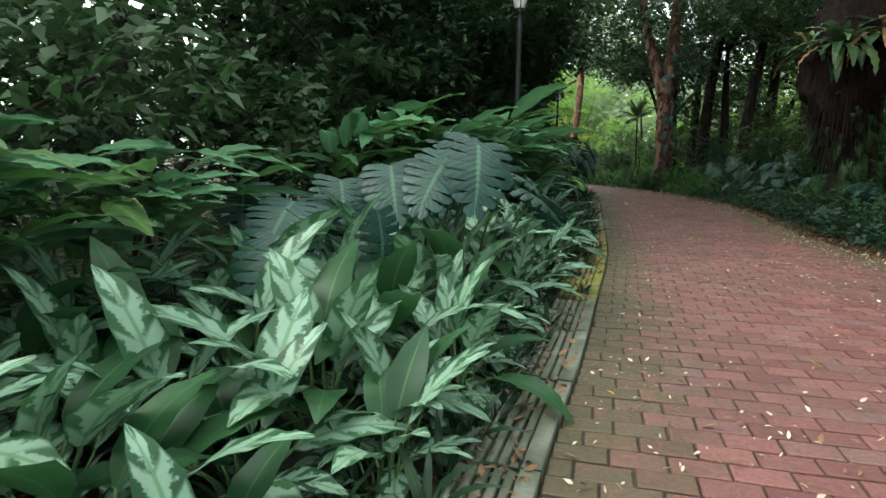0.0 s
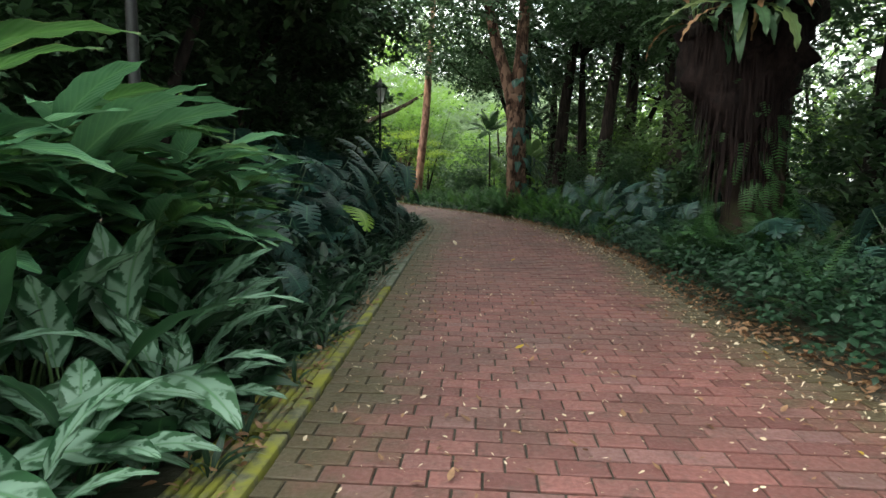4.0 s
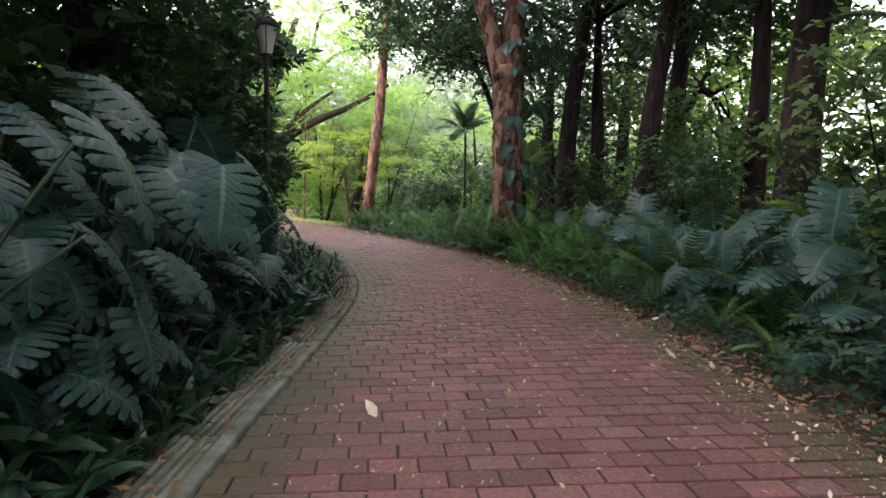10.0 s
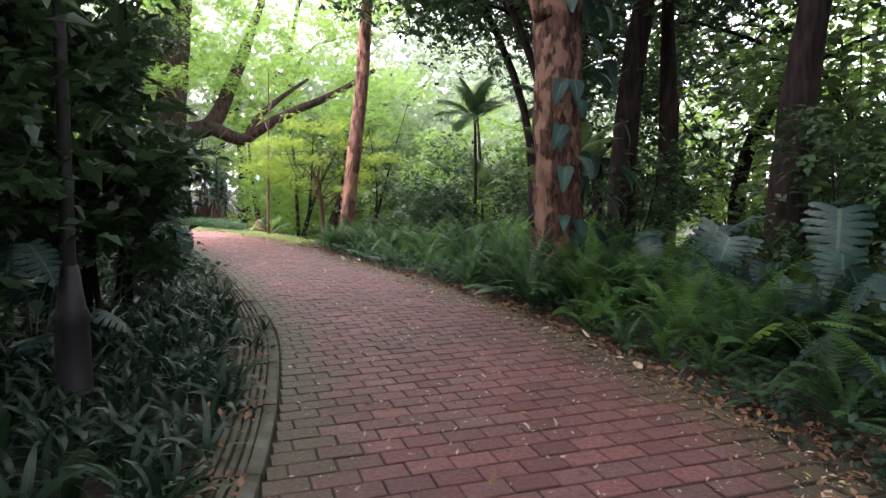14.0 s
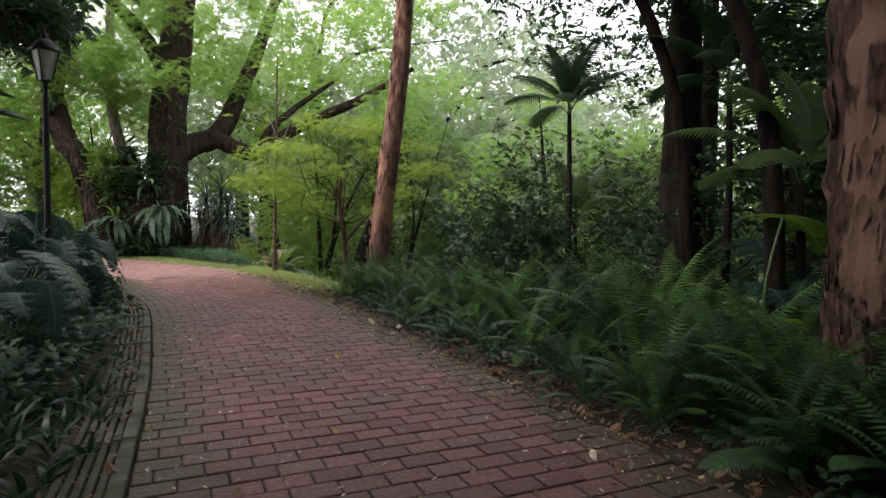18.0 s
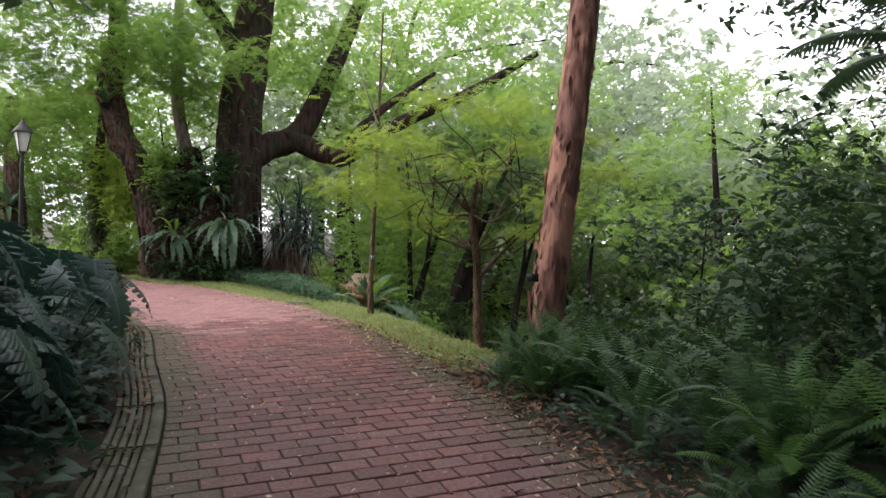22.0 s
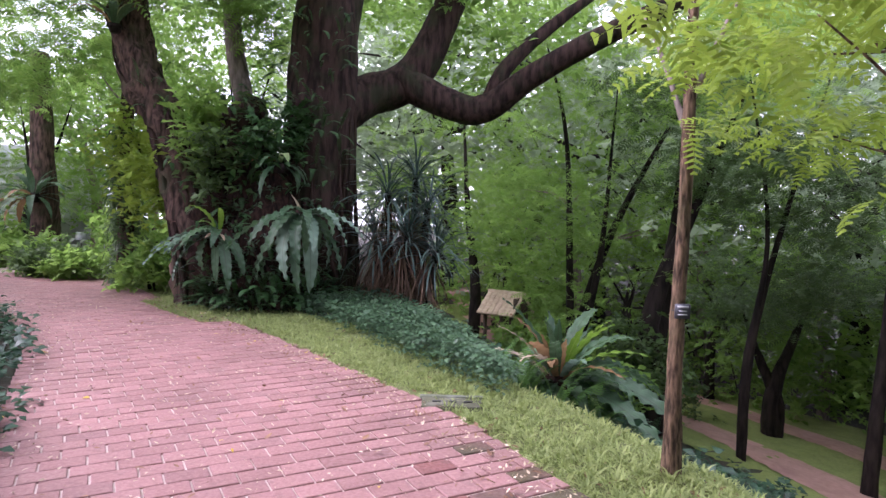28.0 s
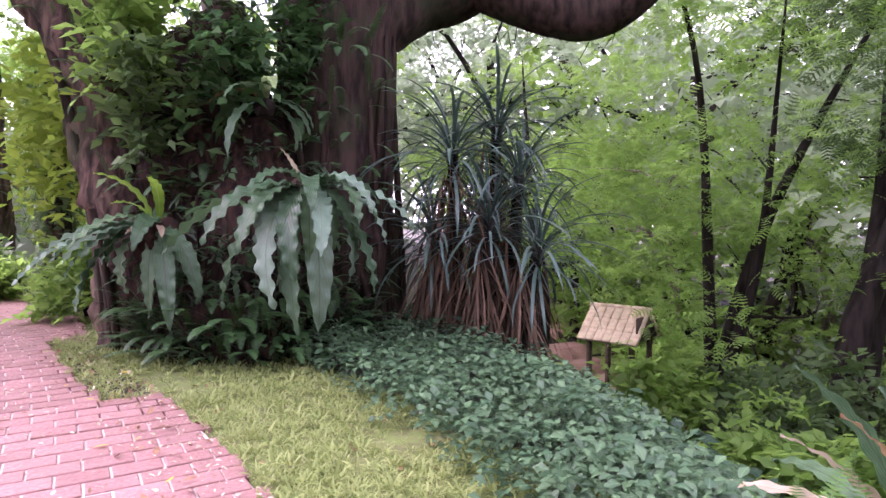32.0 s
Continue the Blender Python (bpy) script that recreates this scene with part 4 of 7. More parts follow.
part("limb", tube([(0.04, 0, 1.2), (0.35, -0.1, 1.6), (0.7, -0.2, 1.95)], [0.04, 0.03, 0.01], 6, 0.05, 8, 2), SAP_BARK, gold)
part("crown", crown(tips, [0.54] * len(tips), 2100, "fine", rg, 0.3, (0.5, 0.9), 0.1), GOLD_LEAF, gold)

# sapling with a name plate
sap = thing("sapling", (4.6, 38.0, ground_z(4.6, 38.0)), "slender straight sapling with a small grey name plate", "tree")
part("trunk", tube([(0, 0, -0.1), (-0.01, 0, 0.6), (0.0, 0, 1.6), (0.02, 0.05, 2.7), (0.03, 0.1, 3.6), (0.05, 0.1, 5.4)], [0.065, 0.046, 0.04, 0.034, 0.026, 0.012], 10, 0.07, 40, 2), SAP_BARK, sap)
for k, (z, a, ln) in enumerate(((2.1, 2.2, 0.9), (2.3, -0.4, 1.0), (2.9, 0.3, 1.2), (3.4, 2.6, 1.1), (3.9, -0.8, 0.9))):
    d = np.array([math.cos(a) * 0.45, math.sin(a) * 0.45, 1.0]) * ln
    part("limb", tube([(0.02, 0.05, z), tuple(np.array((0.02, 0.05, z)) + d * 0.5 + (0, 0, 0.06)), tuple(np.array((0.02, 0.05, z)) + d)], [0.022, 0.014, 0.004], 6, 0.04, 8, k), GREY_BARK, sap)
part("leaves", crown([(0.3, -0.3, 3.1), (-0.5, 0.3, 3.9), (0.9, 0.4, 3.9), (0.0, 0.0, 5.0)], [0.5, 0.5, 0.5, 0.6], 70, "fine", rg, 0.5, (0.6, 1.0)), GOLD_LEAF, sap)
plate = part("name_plate", box(-0.045, 0.045, -0.062, -0.052, 1.0, 1.09, 0.003), TAG, sap, "small dark grey name plate")
for k, (w, h) in enumerate(((0.032, 0.012), (0.022, 0.006), (0.028, 0.006))):
    part("text_bar", box(-w, w, -0.0645, -0.062, 1.067 - 0.022 * k, 1.067 - 0.022 * k + h, 0.0008), WALL_WHITE, plate, "pale unreadable line of writing")
part("strap", tube([(0.047 * math.sin(a), 0.047 * math.cos(a), 1.045) for a in np.linspace(0, 6.283, 13)], [0.004] * 13, 5, 0, 24), IRON, sap, "dark wire round the trunk")

# valley trees with thin leaning stems and feathery leaves
def valley_tree(place, stems, cl, count, label, seed, leaf=BRIGHT_LEAF, thick=0.13):
    t = thing("valley_tree", (*place, ground_z(*place)), label, "tree", "trees in the valley")
    r = np.random.default_rng(seed)
    for k, pts in enumerate(stems):
        part("trunk", tube([(0, 0, -0.3), *pts], [thick * 1.3] + list(np.linspace(thick, thick * 0.1, len(pts))), 10, 0.06, 20, seed + k), BARK, t)
    cl = (np.vstack([cl[0], [p[-1] for p in stems]]), np.r_[cl[1], np.full(len(stems), 0.9)])
    part("crown", crown(*cl, int(count * 3.4), "fine", r, 0.5, (0.9, 1.5)), leaf, t)
    return t


rv = np.random.default_rng(77)
valley_tree((5.8, 48.8), [[(0, 0, 1), (-0.1, 0, 3), (-0.3, 0.2, 6.5), (-0.9, 0.3, 9)], [(0.1, 0, 1.5), (0.8, 0.2, 4), (2.0, 0.3, 6.5), (3.4, 0.4, 9)], [(0.1, 0, 1.2), (0.5, -0.4, 3.6), (0.7, -0.6, 7.5)]],
            (np.vstack([clumps((0.4, 0.2, 5.6), 3.0, 16, rv, 0.75)[0], [(-1.2, -0.5, 3.2), (-0.6, -1.2, 2.6), (1.6, -0.6, 3.4), (-1.7, 0.3, 4.2)]]), np.full(20, 0.95)), 620, "slender multi-stemmed tree with drooping feathery leaves", 3)
valley_tree((7.3, 47.6), [[(0.1, 0, 1), (0.0, 0, 2.6), (0.9, 0.2, 5.0), (2.2, 0.6, 8)], [(0, 0, 1.5), (0.6, 0.5, 4.2), (0.9, 0.9, 8)]],
            (np.vstack([clumps((1.8, 0.5, 6.6), 2.8, 14, rv, 0.6)[0], [(3, 0.0, 3.6), (3.4, -1, 4.6)]]), np.full(16, 1.0)), 520, "thick dark leaning tree over the valley", 4, TREE_LEAF, 0.3)
valley_tree((11.5, 50.6), [[(0.1, 0, 0.9), (-0.3, 0.2, 2.0), (-0.8, 0.4, 3.5)], [(0, 0, 1.2), (0.5, 0.1, 2.6), (1.1, 0.2, 4)]], (clumps((0, 0.2, 4.0), 2.6, 14, rv, 0.5)[0], np.full(14, 0.9)), 480, "low spreading tree on the valley lawn", 5, TREE_LEAF, 0.2)
valley_tree((11.2, 46.2), [[(0.1, 0, 2), (0.3, 0.2, 4.0), (0.6, 0.4, 7.5)]], (clumps((0.2, 0.2, 6.4), 3.0, 18, rv, 0.6)[0], np.full(18, 1.0)), 700, "feathery green tree on the slope", 6, TREE_LEAF, 0.12)
valley_tree((13.5, 41.5), [[(0.1, 0, 2), (-0.3, 0.2, 5.0), (-0.6, 0.4, 9)]], (clumps((0, 0.4, 6.5), 3.6, 18, rv, 0.7)[0], np.full(18, 1.1)), 560, "feathery green tree on the slope", 8, BRIGHT_LEAF, 0.2)
valley_tree((3.4, 56.5), [[(0.1, 0, 2), (-0.3, 0.2, 5.0), (-0.6, 0.4, 9)]], (clumps((0, 0.4, 6.5), 3.8, 18, rv, 0.7)[0], np.full(18, 1.2)), 560, "feathery green tree beyond the valley path", 9, BRIGHT_LEAF, 0.2)

# woodland trees: four kinds, repeated
def woodland_kind(seed, h, reach, leaf, kind, count, size, bark, low=0.0, thick=0.22, label=""):
    r = np.random.default_rng(seed)
    t = thing("woodland_tree", (0, 0, -60), label, "tree", "woodland trees")
    lean = r.normal(size=2) * 0.4
    part("trunk", tube([(0, 0, -0.4), (0.05, 0, h * 0.2), (lean[0] * 0.4, lean[1] * 0.4, h * (0.45 - low * 0.12)), (lean[0], lean[1], h * (0.72 - low * 0.2))], [thick * 1.25, thick, thick * 0.75, thick * 0.3], 10, 0.05, 20, seed), bark, t)
    c, s = clumps((lean[0], lean[1], h * (0.72 - low * 0.3)), reach, 22, r, 0.5 + low * 0.45, (0.25, 0.42))
    limbs = branches((lean[0], lean[1], h * (0.66 - low * 0.25)), c, thick * 0.6, r, 7)
    if kind == "far":
        part("limb", joined(limbs), bark, t)["kind"] = "stuff"
    else:
        for b in limbs:
            part("limb", b, bark, t)
    part("crown", crown(c, s, count, kind, r, 0.65, size), leaf, t)
    return t


KINDS = [
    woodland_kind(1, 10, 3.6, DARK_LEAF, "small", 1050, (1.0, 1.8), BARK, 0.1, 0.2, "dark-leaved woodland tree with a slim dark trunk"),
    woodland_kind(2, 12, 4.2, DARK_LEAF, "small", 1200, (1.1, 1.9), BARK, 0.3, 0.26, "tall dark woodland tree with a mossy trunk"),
    woodland_kind(3, 9, 3.6, TREE_LEAF, "broad", 1300, (0.8, 1.4), BARK, 0.8, 0.16, "mid-green broad-leaved tree leafy to low down"),
    woodland_kind(4, 13, 5.5, HAZE_LEAF, "far", 1500, (0.45, 0.85), BARK, 1.0, 0.3, "large distant tree, haze put into its pale leaf colour"),
    woodland_kind(6, 11, 4.6, BRIGHT_LEAF, "far", 1300, (0.4, 0.75), GREY_BARK, 0.8, 0.22, "bright green tree in open light"),
    woodland_kind(7, 9, 3.4, DARK_LEAF, "far", 950, (0.4, 0.8), BARK, 1.0, 0.2, "dense dark tree leafy down to the ground"),
    # Canopy kind added mostly above the view to darken the ground beneath.
    woodland_kind(8, 15, 6.6, DARK_LEAF, "far", 1000, (0.5, 0.95), BARK, 0.0, 0.3, "tall tree added for shade, its crown over the path"),
    woodland_kind(9, 8, 3.8, BRIGHT_LEAF, "far", 900, (0.35, 0.7), BARK, 1.2, 0.15, "mid-green tree leafy down to the ground"),
]


def woodland(kind, x, y, yaw, size):
    copy_thing(KINDS[kind], turned((x, y, ground_z(x, y)), yaw, 0, size))


def plant_trees(*rows):
    """Woodland trees from rows of kind, x, y, turn and size."""
    for row in rows:
        woodland(*row)


# right of the path, behind the beds; kind 6 added unseen for shade
plant_trees((0, 12.6, 28.2, 0.3, 1.0), (1, 13.3, 25.6, 1.4, 0.95), (0, 13.0, 22.4, 2.2, 1.05), (1, 14.6, 19.6, 4.0, 1.0), (0, 11.6, 17.2, 5.1, 0.9), (1, 13.4, 33.6, 2.0, 1.0), (2, 15.5, 29.5, 0.5, 1.1), (1, 12.2, 9.2, 3.0, 1.05), (0, 10.2, 5.6, 1.0, 1.0), (6, 9.8, 0.2, 2.5, 0.95), (6, 8.0, -6.0, 1.5, 0.95), (1, 17.0, 34.5, 0.4, 1.1), (2, 18.0, 38.5, 4.4, 1.1), (0, 10.8, 13.0, 4.0, 0.8), (1, 11.2, 31.0, 2.9, 1.1), (1, 12.2, 20.6, 0.6, 1.15))
# right of the path, behind the beds, further
plant_trees((1, 9.8, 9.6, 4.6, 1.1))
# dense dark trees behind the left bed, and tall ones over the path
# Kind 6 and the two near right trees are added to block sky light.
plant_trees((6, -3.4, 11.2, 2.1, 0.9), (5, 9.9, 4.2, 0.5, 0.85), (5, 10.6, 8.2, 2.5, 0.85), (5, -3.8, 11.0, 2.4, 1.1), (5, -2.6, 14.2, 3.0, 1.1), (5, -1.6, 17.6, 4.0, 1.15), (5, -0.9, 20.6, 5.0, 1.15), (5, 0.2, 23.0, 0.9, 0.95), (6, 11.8, 28.4, 1.9, 0.85), (6, -1.6, 29.6, 0.9, 0.85), (6, -1.9, 16.0, 3.3, 0.95), (6, -0.6, 24.0, 4.3, 0.85), (6, 11.6, 4.0, 5.1, 0.95), (6, 12.6, 12.0, 0.7, 0.95), (6, 2.0, -7.0, 1.0, 1.0))
# dense dark trees beyond the first beds
plant_trees((6, 11.6, 24.0, 2.2, 0.75), (5, -8.0, 9.0, 1.3, 1.2), (5, -9.0, 4.5, 2.3, 1.2), (5, -7.2, 13.5, 3.3, 1.2), (5, -9.5, -0.5, 0.3, 1.1))
# dense backing on the right
plant_trees((5, 16.2, 9.0, 0.2, 1.0), (5, 16.0, 14.5, 1.2, 1.0), (5, 16.5, 18.5, 2.2, 0.95), (7, 18.0, 24.0, 3.2, 0.9), (7, 17.2, 28.8, 4.2, 0.9), (5, 12.8, 6.0, 0.9, 1.0), (5, 11.8, 2.0, 1.9, 1.0), (5, 11.9, 29.6, 2.1, 0.62), (7, 17.8, 55.5, 0.2, 1.5), (7, 20.5, 46.5, 1.2, 1.4), (7, 19.5, 52, 2.2, 1.6), (7, 10.4, 57.5, 3.2, 1.5), (7, 6.0, 63, 4.2, 1.6), (7, 16.2, 50.5, 1.6, 1.0), (7, 11.6, 55.0, 2.6, 1.0))
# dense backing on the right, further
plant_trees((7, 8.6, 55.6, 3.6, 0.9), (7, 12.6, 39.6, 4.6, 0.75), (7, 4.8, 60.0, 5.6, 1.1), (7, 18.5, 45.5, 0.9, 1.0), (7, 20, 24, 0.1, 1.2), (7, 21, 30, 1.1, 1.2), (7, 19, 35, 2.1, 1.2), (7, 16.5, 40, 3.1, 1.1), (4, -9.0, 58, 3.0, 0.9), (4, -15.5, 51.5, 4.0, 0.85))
# left of the path; the last is added unseen to block the sun
plant_trees((1, 1.2, 22.6, 5.2, 1.05), (1, -0.6, 16.6, 0.2, 1.05), (4, -7.2, 53.5, 0.3, 0.6), (1, -6.6, 10.6, 0.7, 0.9), (0, -3.6, 15.2, 1.9, 0.9), (1, -1.6, 20.6, 3.7, 0.9), (1, -4.0, 29.5, 3.1, 1.0))
# far ring; kind 3 carries its haze in the leaf colour
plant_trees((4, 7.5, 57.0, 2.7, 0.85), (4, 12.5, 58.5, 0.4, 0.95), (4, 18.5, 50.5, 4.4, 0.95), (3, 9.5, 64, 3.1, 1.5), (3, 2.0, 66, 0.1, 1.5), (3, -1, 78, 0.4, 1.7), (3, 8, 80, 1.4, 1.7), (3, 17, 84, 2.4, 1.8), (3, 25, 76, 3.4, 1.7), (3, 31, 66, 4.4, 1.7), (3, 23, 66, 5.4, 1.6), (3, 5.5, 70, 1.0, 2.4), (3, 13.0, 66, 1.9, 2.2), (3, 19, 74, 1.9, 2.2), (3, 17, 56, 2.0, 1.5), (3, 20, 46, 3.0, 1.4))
# far ring, further; kind 3 is haze-tinted
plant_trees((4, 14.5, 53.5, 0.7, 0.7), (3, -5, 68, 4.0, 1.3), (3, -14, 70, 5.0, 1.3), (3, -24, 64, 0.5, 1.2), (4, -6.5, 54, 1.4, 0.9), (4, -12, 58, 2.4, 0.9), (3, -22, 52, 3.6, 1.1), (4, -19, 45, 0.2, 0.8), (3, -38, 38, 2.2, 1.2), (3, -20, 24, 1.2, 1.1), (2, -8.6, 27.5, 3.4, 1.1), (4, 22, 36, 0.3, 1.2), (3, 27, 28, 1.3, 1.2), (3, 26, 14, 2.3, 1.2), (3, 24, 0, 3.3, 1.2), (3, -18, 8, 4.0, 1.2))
# far ring, haze-tinted, with unseen trees behind the start that close off light
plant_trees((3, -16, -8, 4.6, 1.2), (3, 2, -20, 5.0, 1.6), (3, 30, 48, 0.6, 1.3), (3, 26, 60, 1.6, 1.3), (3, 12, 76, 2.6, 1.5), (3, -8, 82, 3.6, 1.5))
for k in KINDS:
    for ob in list(k.children_recursive) + [k]:
        bpy.data.objects.remove(ob)

# leafy shrubs
def shrub(x, y, h, w, leaf, kind, count, label, seed, size=(0.8, 1.4), stems=4):
    r = np.random.default_rng(seed)
    t = thing("shrub", (x, y, ground_z(x, y)), label, "shrub", "shrubs")
    c, s = clumps((0, 0, h * 0.55), w, 12, r, h / w * 0.5, (0.3, 0.5))
    for k in range(stems):
        e = c[k]
        part("stem", tube([(r.normal() * 0.08, r.normal() * 0.08, -0.1), (e[0] * 0.3, e[1] * 0.3, h * 0.3), tuple(e)], [0.035, 0.025, 0.008], 6, 0.05, 9, k), BARK, t)
    part("foliage", crown(c, s, count, kind, r, 0.9, size), leaf, t)
    return t


for n, (x, y, h, w, lf) in enumerate([(10.6, 16.4, 2.6, 1.2, DARK_LEAF), (11.8, 18.4, 3.4, 1.4, TREE_LEAF), (12.4, 23.8, 3.6, 1.5, TREE_LEAF), (10.4, 12.0, 2.8, 1.2, DARK_LEAF), (12.2, 14.6, 3.2, 1.5, TREE_LEAF), (9.6, 7.0, 2.4, 1.2, DARK_LEAF)]):
    shrub(x, y, h, w, lf, "broad", 480, "leafy shrub in the understorey beneath the trees", 400 + n, (0.7, 1.2), 4)
px, py = left_of(19.35, 0.75)
shrub(px, py, 0.7, 0.45, TREE_LEAF, "small", 260, "small bush at the drain's end", 420, (0.5, 0.9), 3)
DARKL = "dense shrub with small dark green leaves"
for n, (x, y, h, w) in enumerate([(-4.5, 14.5, 3.6, 2.0), (-3.4, 18.0, 3.6, 2.0), (-2.0, 22.8, 3.0, 1.8), (-6.0, 10.5, 3.4, 2.0), (-6.5, 6.0, 3.4, 2.0), (-4.0, 25.5, 2.2, 1.6), (-2.2, 12.6, 5.6, 1.9), (-0.6, 14.4, 6.2, 1.9), (0.4, 17.0, 6.6, 1.9), (1.3, 19.4, 6.6, 1.9), (2.0, 22.2, 6.4, 1.7), (-2.9, 9.6, 4.4, 1.8), (-3.4, 6.6, 3.8, 1.8), (-3.8, 3.4, 3.6, 1.8), (0.6, 23.6, 3.2, 1.3), (3.2, 24.3, 5.6, 0.9), (2.5, 23.2, 6.2, 1.0), (3.3, 25.3, 4.6, 0.8)]):
    shrub(x, y, h, w, DARK_LEAF, "small", 1250 if h > 5 else 600, DARKL, 100 + n, (0.9, 1.6))
for n, (x, y, h, w, lf) in enumerate([(8.8, 34.7, 2.9, 1.5, DARK_LEAF), (10.2, 33.6, 3.4, 1.6, DARK_LEAF), (9.2, 32.4, 2.0, 1.2, DARK_LEAF), (11.6, 31.4, 3.0, 1.4, DARK_LEAF), (11.0, 20.0, 2.0, 1.2, DARK_LEAF), (11.4, 23.0, 2.2, 1.2, DARK_LEAF), (11.2, 27.0, 2.6, 1.2, DARK_LEAF), (10.6, 15.4, 2.2, 1.2, DARK_LEAF),
                                      (9.6, 9.4, 2.4, 1.3, DARK_LEAF), (8.4, 5.2, 2.4, 1.3, DARK_LEAF), (7.6, 1.2, 2.4, 1.3, DARK_LEAF), (15.5, 12, 2.6, 1.8, DARK_LEAF), (16.5, 16, 2.8, 2.0, DARK_LEAF), (16.5, 20, 2.4, 2.0, TREE_LEAF), (17, 24.5, 2.8, 2.0, DARK_LEAF), (16.5, 28, 2.6, 2.0, TREE_LEAF), (14, 8, 2.8, 1.8, DARK_LEAF), (20, 22, 3, 2.4, TREE_LEAF), (20, 17, 3, 2.4, TREE_LEAF), (19.5, 29, 3, 2.4, TREE_LEAF)]):
    shrub(x, y, h, w, lf, "small", 760 if x < 10.5 and 31 < y < 36 else 380, DARKL if lf is DARK_LEAF else "mid-green shrub on the slope", 130 + n, (0.7, 1.2))


# dark leafy boughs that hang over the beds, added to shade them
def overhang(x, y, lean, high, seed, w=1.9, count=1300):
    """A slim understorey tree whose crown leans over the bed."""
    r = np.random.default_rng(seed)
    t = thing("understorey_tree", (x, y, ground_z(x, y)), "slim understorey tree with a dark leaning crown", "tree", "understorey trees")
    part("trunk", tube([(0, 0, -0.2), (lean[0] * 0.1, lean[1] * 0.1, high * 0.5), (lean[0] * 0.6, lean[1] * 0.6, high), (*lean, high + 1.0)], [0.11, 0.085, 0.06, 0.03], 8, 0.06, 16, seed), BARK, t)
    c, q = clumps((lean[0] * 0.8, lean[1] * 0.8, high + 0.4), w, 14, r, 0.55, (0.3, 0.45))
    for b in branches((lean[0] * 0.5, lean[1] * 0.5, high * 0.9), c, 0.05, r, 6):
        part("limb", b, BARK, t)
    part("crown", crown(c, q, count, "small", r, 0.7, (0.9, 1.6)), DARK_LEAF, t)


for k, (st, out, hi) in enumerate([(7.6, 3.2, 4.0), (8.6, 3.2, 3.8), (9.6, 3.3, 4.0), (15.4, 3.4, 4.2), (16.8, 3.6, 4.2)]):
    a, b = left_of(st, out), left_of(st + 0.2, 1.7)
    overhang(a[0], a[1], (b - a) * 0.9, hi, 600 + k, 1.5, 900)
for k, (st, out, hi) in enumerate([(1.0, 3.0, 4.2), (2.6, 3.2, 4.4), (4.2, 3.2, 4.4), (5.8, 3.3, 4.6)]):
    a, b = right_of(st, out), right_of(st + 0.2, 1.2)
    overhang(a[0], a[1], (b - a) * 0.9, hi, 640 + k, 2.0, 1000)

# High crowns, mostly out of view, added to darken the right-hand ferns.
overhang(10.4, 29.6, (-2.4, 2.2), 6.6, 671, 3.0, 1000)
overhang(10.0, 27.6, (-1.5, 1.6), 5.4, 672, 2.2, 750)

# tall trees whose crowns close the sky beyond the rain tree
for k, (x, y) in enumerate(((9.2, 47.2), (-5.6, 55.5))):
    valley_tree((x, y), [[(0, 0, 2), (0.3, 0, 5), (-0.4, 0.2, 9.5)], [(0.1, 0, 2.5), (1.0, 0.3, 6.0), (2.0, 0.4, 9.5)]], (clumps((0.4, 0, 9.2), 3.8, 20, rv, 0.6)[0], np.full(20, 1.2)), 620, "tall thin-stemmed tree with a high feathery crown", 50 + k, BRIGHT_LEAF, 0.08)

# what stands beyond the rain tree on the path's far side
ivy = thing("ivy_clad_tree", (-3.95, 46.5, ground_z(-3.95, 46.5)), "slender trunk clad in small ivy leaves", "tree")
part("trunk", tube([(0, 0, -0.2), (0.02, 0, 1.2), (-0.03, 0, 2.6), (0.05, 0.1, 5.5)], [0.2, 0.16, 0.15, 0.1], 10, 0.06, 18, 3), LEAN_BARK, ivy)
ri = np.random.default_rng(88)
part("ivy", spread(SPRIGS["small"], [turned((0.2 * math.sin(a), -0.2 * math.cos(a), z), a + 3.14, -0.8, ri.uniform(0.6, 1.1)) for a, z in zip(ri.uniform(0, 6.28, 420), ri.uniform(0, 3.4, 420))]), TREE_LEAF, ivy)["kind"] = "stuff"
trunk2 = thing("dark_trunk", (-8.7, 50.5, ground_z(-8.7, 50.5)), "thick dark trunk carrying a nest fern", "tree")
part("trunk", tube([(0, 0, -0.3), (0.05, 0, 1.2), (0.0, 0, 2.6), (-0.3, 0.2, 6)], [0.5, 0.36, 0.32, 0.22], 14, 0.08, 20, 4), LEAN_BARK, trunk2)
c, s = clumps((-0.4, 0.3, 6.6), 3.2, 14, ri, 0.6)
part("crown", crown(c, s, 900, "feather", ri, 0.6, (0.8, 1.4)), BRIGHT_LEAF, trunk2)
for k, (x, y) in enumerate(((-11.2, 53.0), (-17.0, 52.0), (-10.0, 60.5))):
    valley_tree((x, y), [[(0, 0, 1), (0.2, 0, 2.6), (-0.3, 0.2, 5)], [(0.1, 0, 1.2), (0.7, 0.2, 3.0), (1.4, 0.3, 5.2)]], (clumps((0, 0, 3.7), 2.9, 16, ri, 0.85)[0], np.full(16, 0.95)), 380, "leafy light green tree beyond the path", 40 + k)
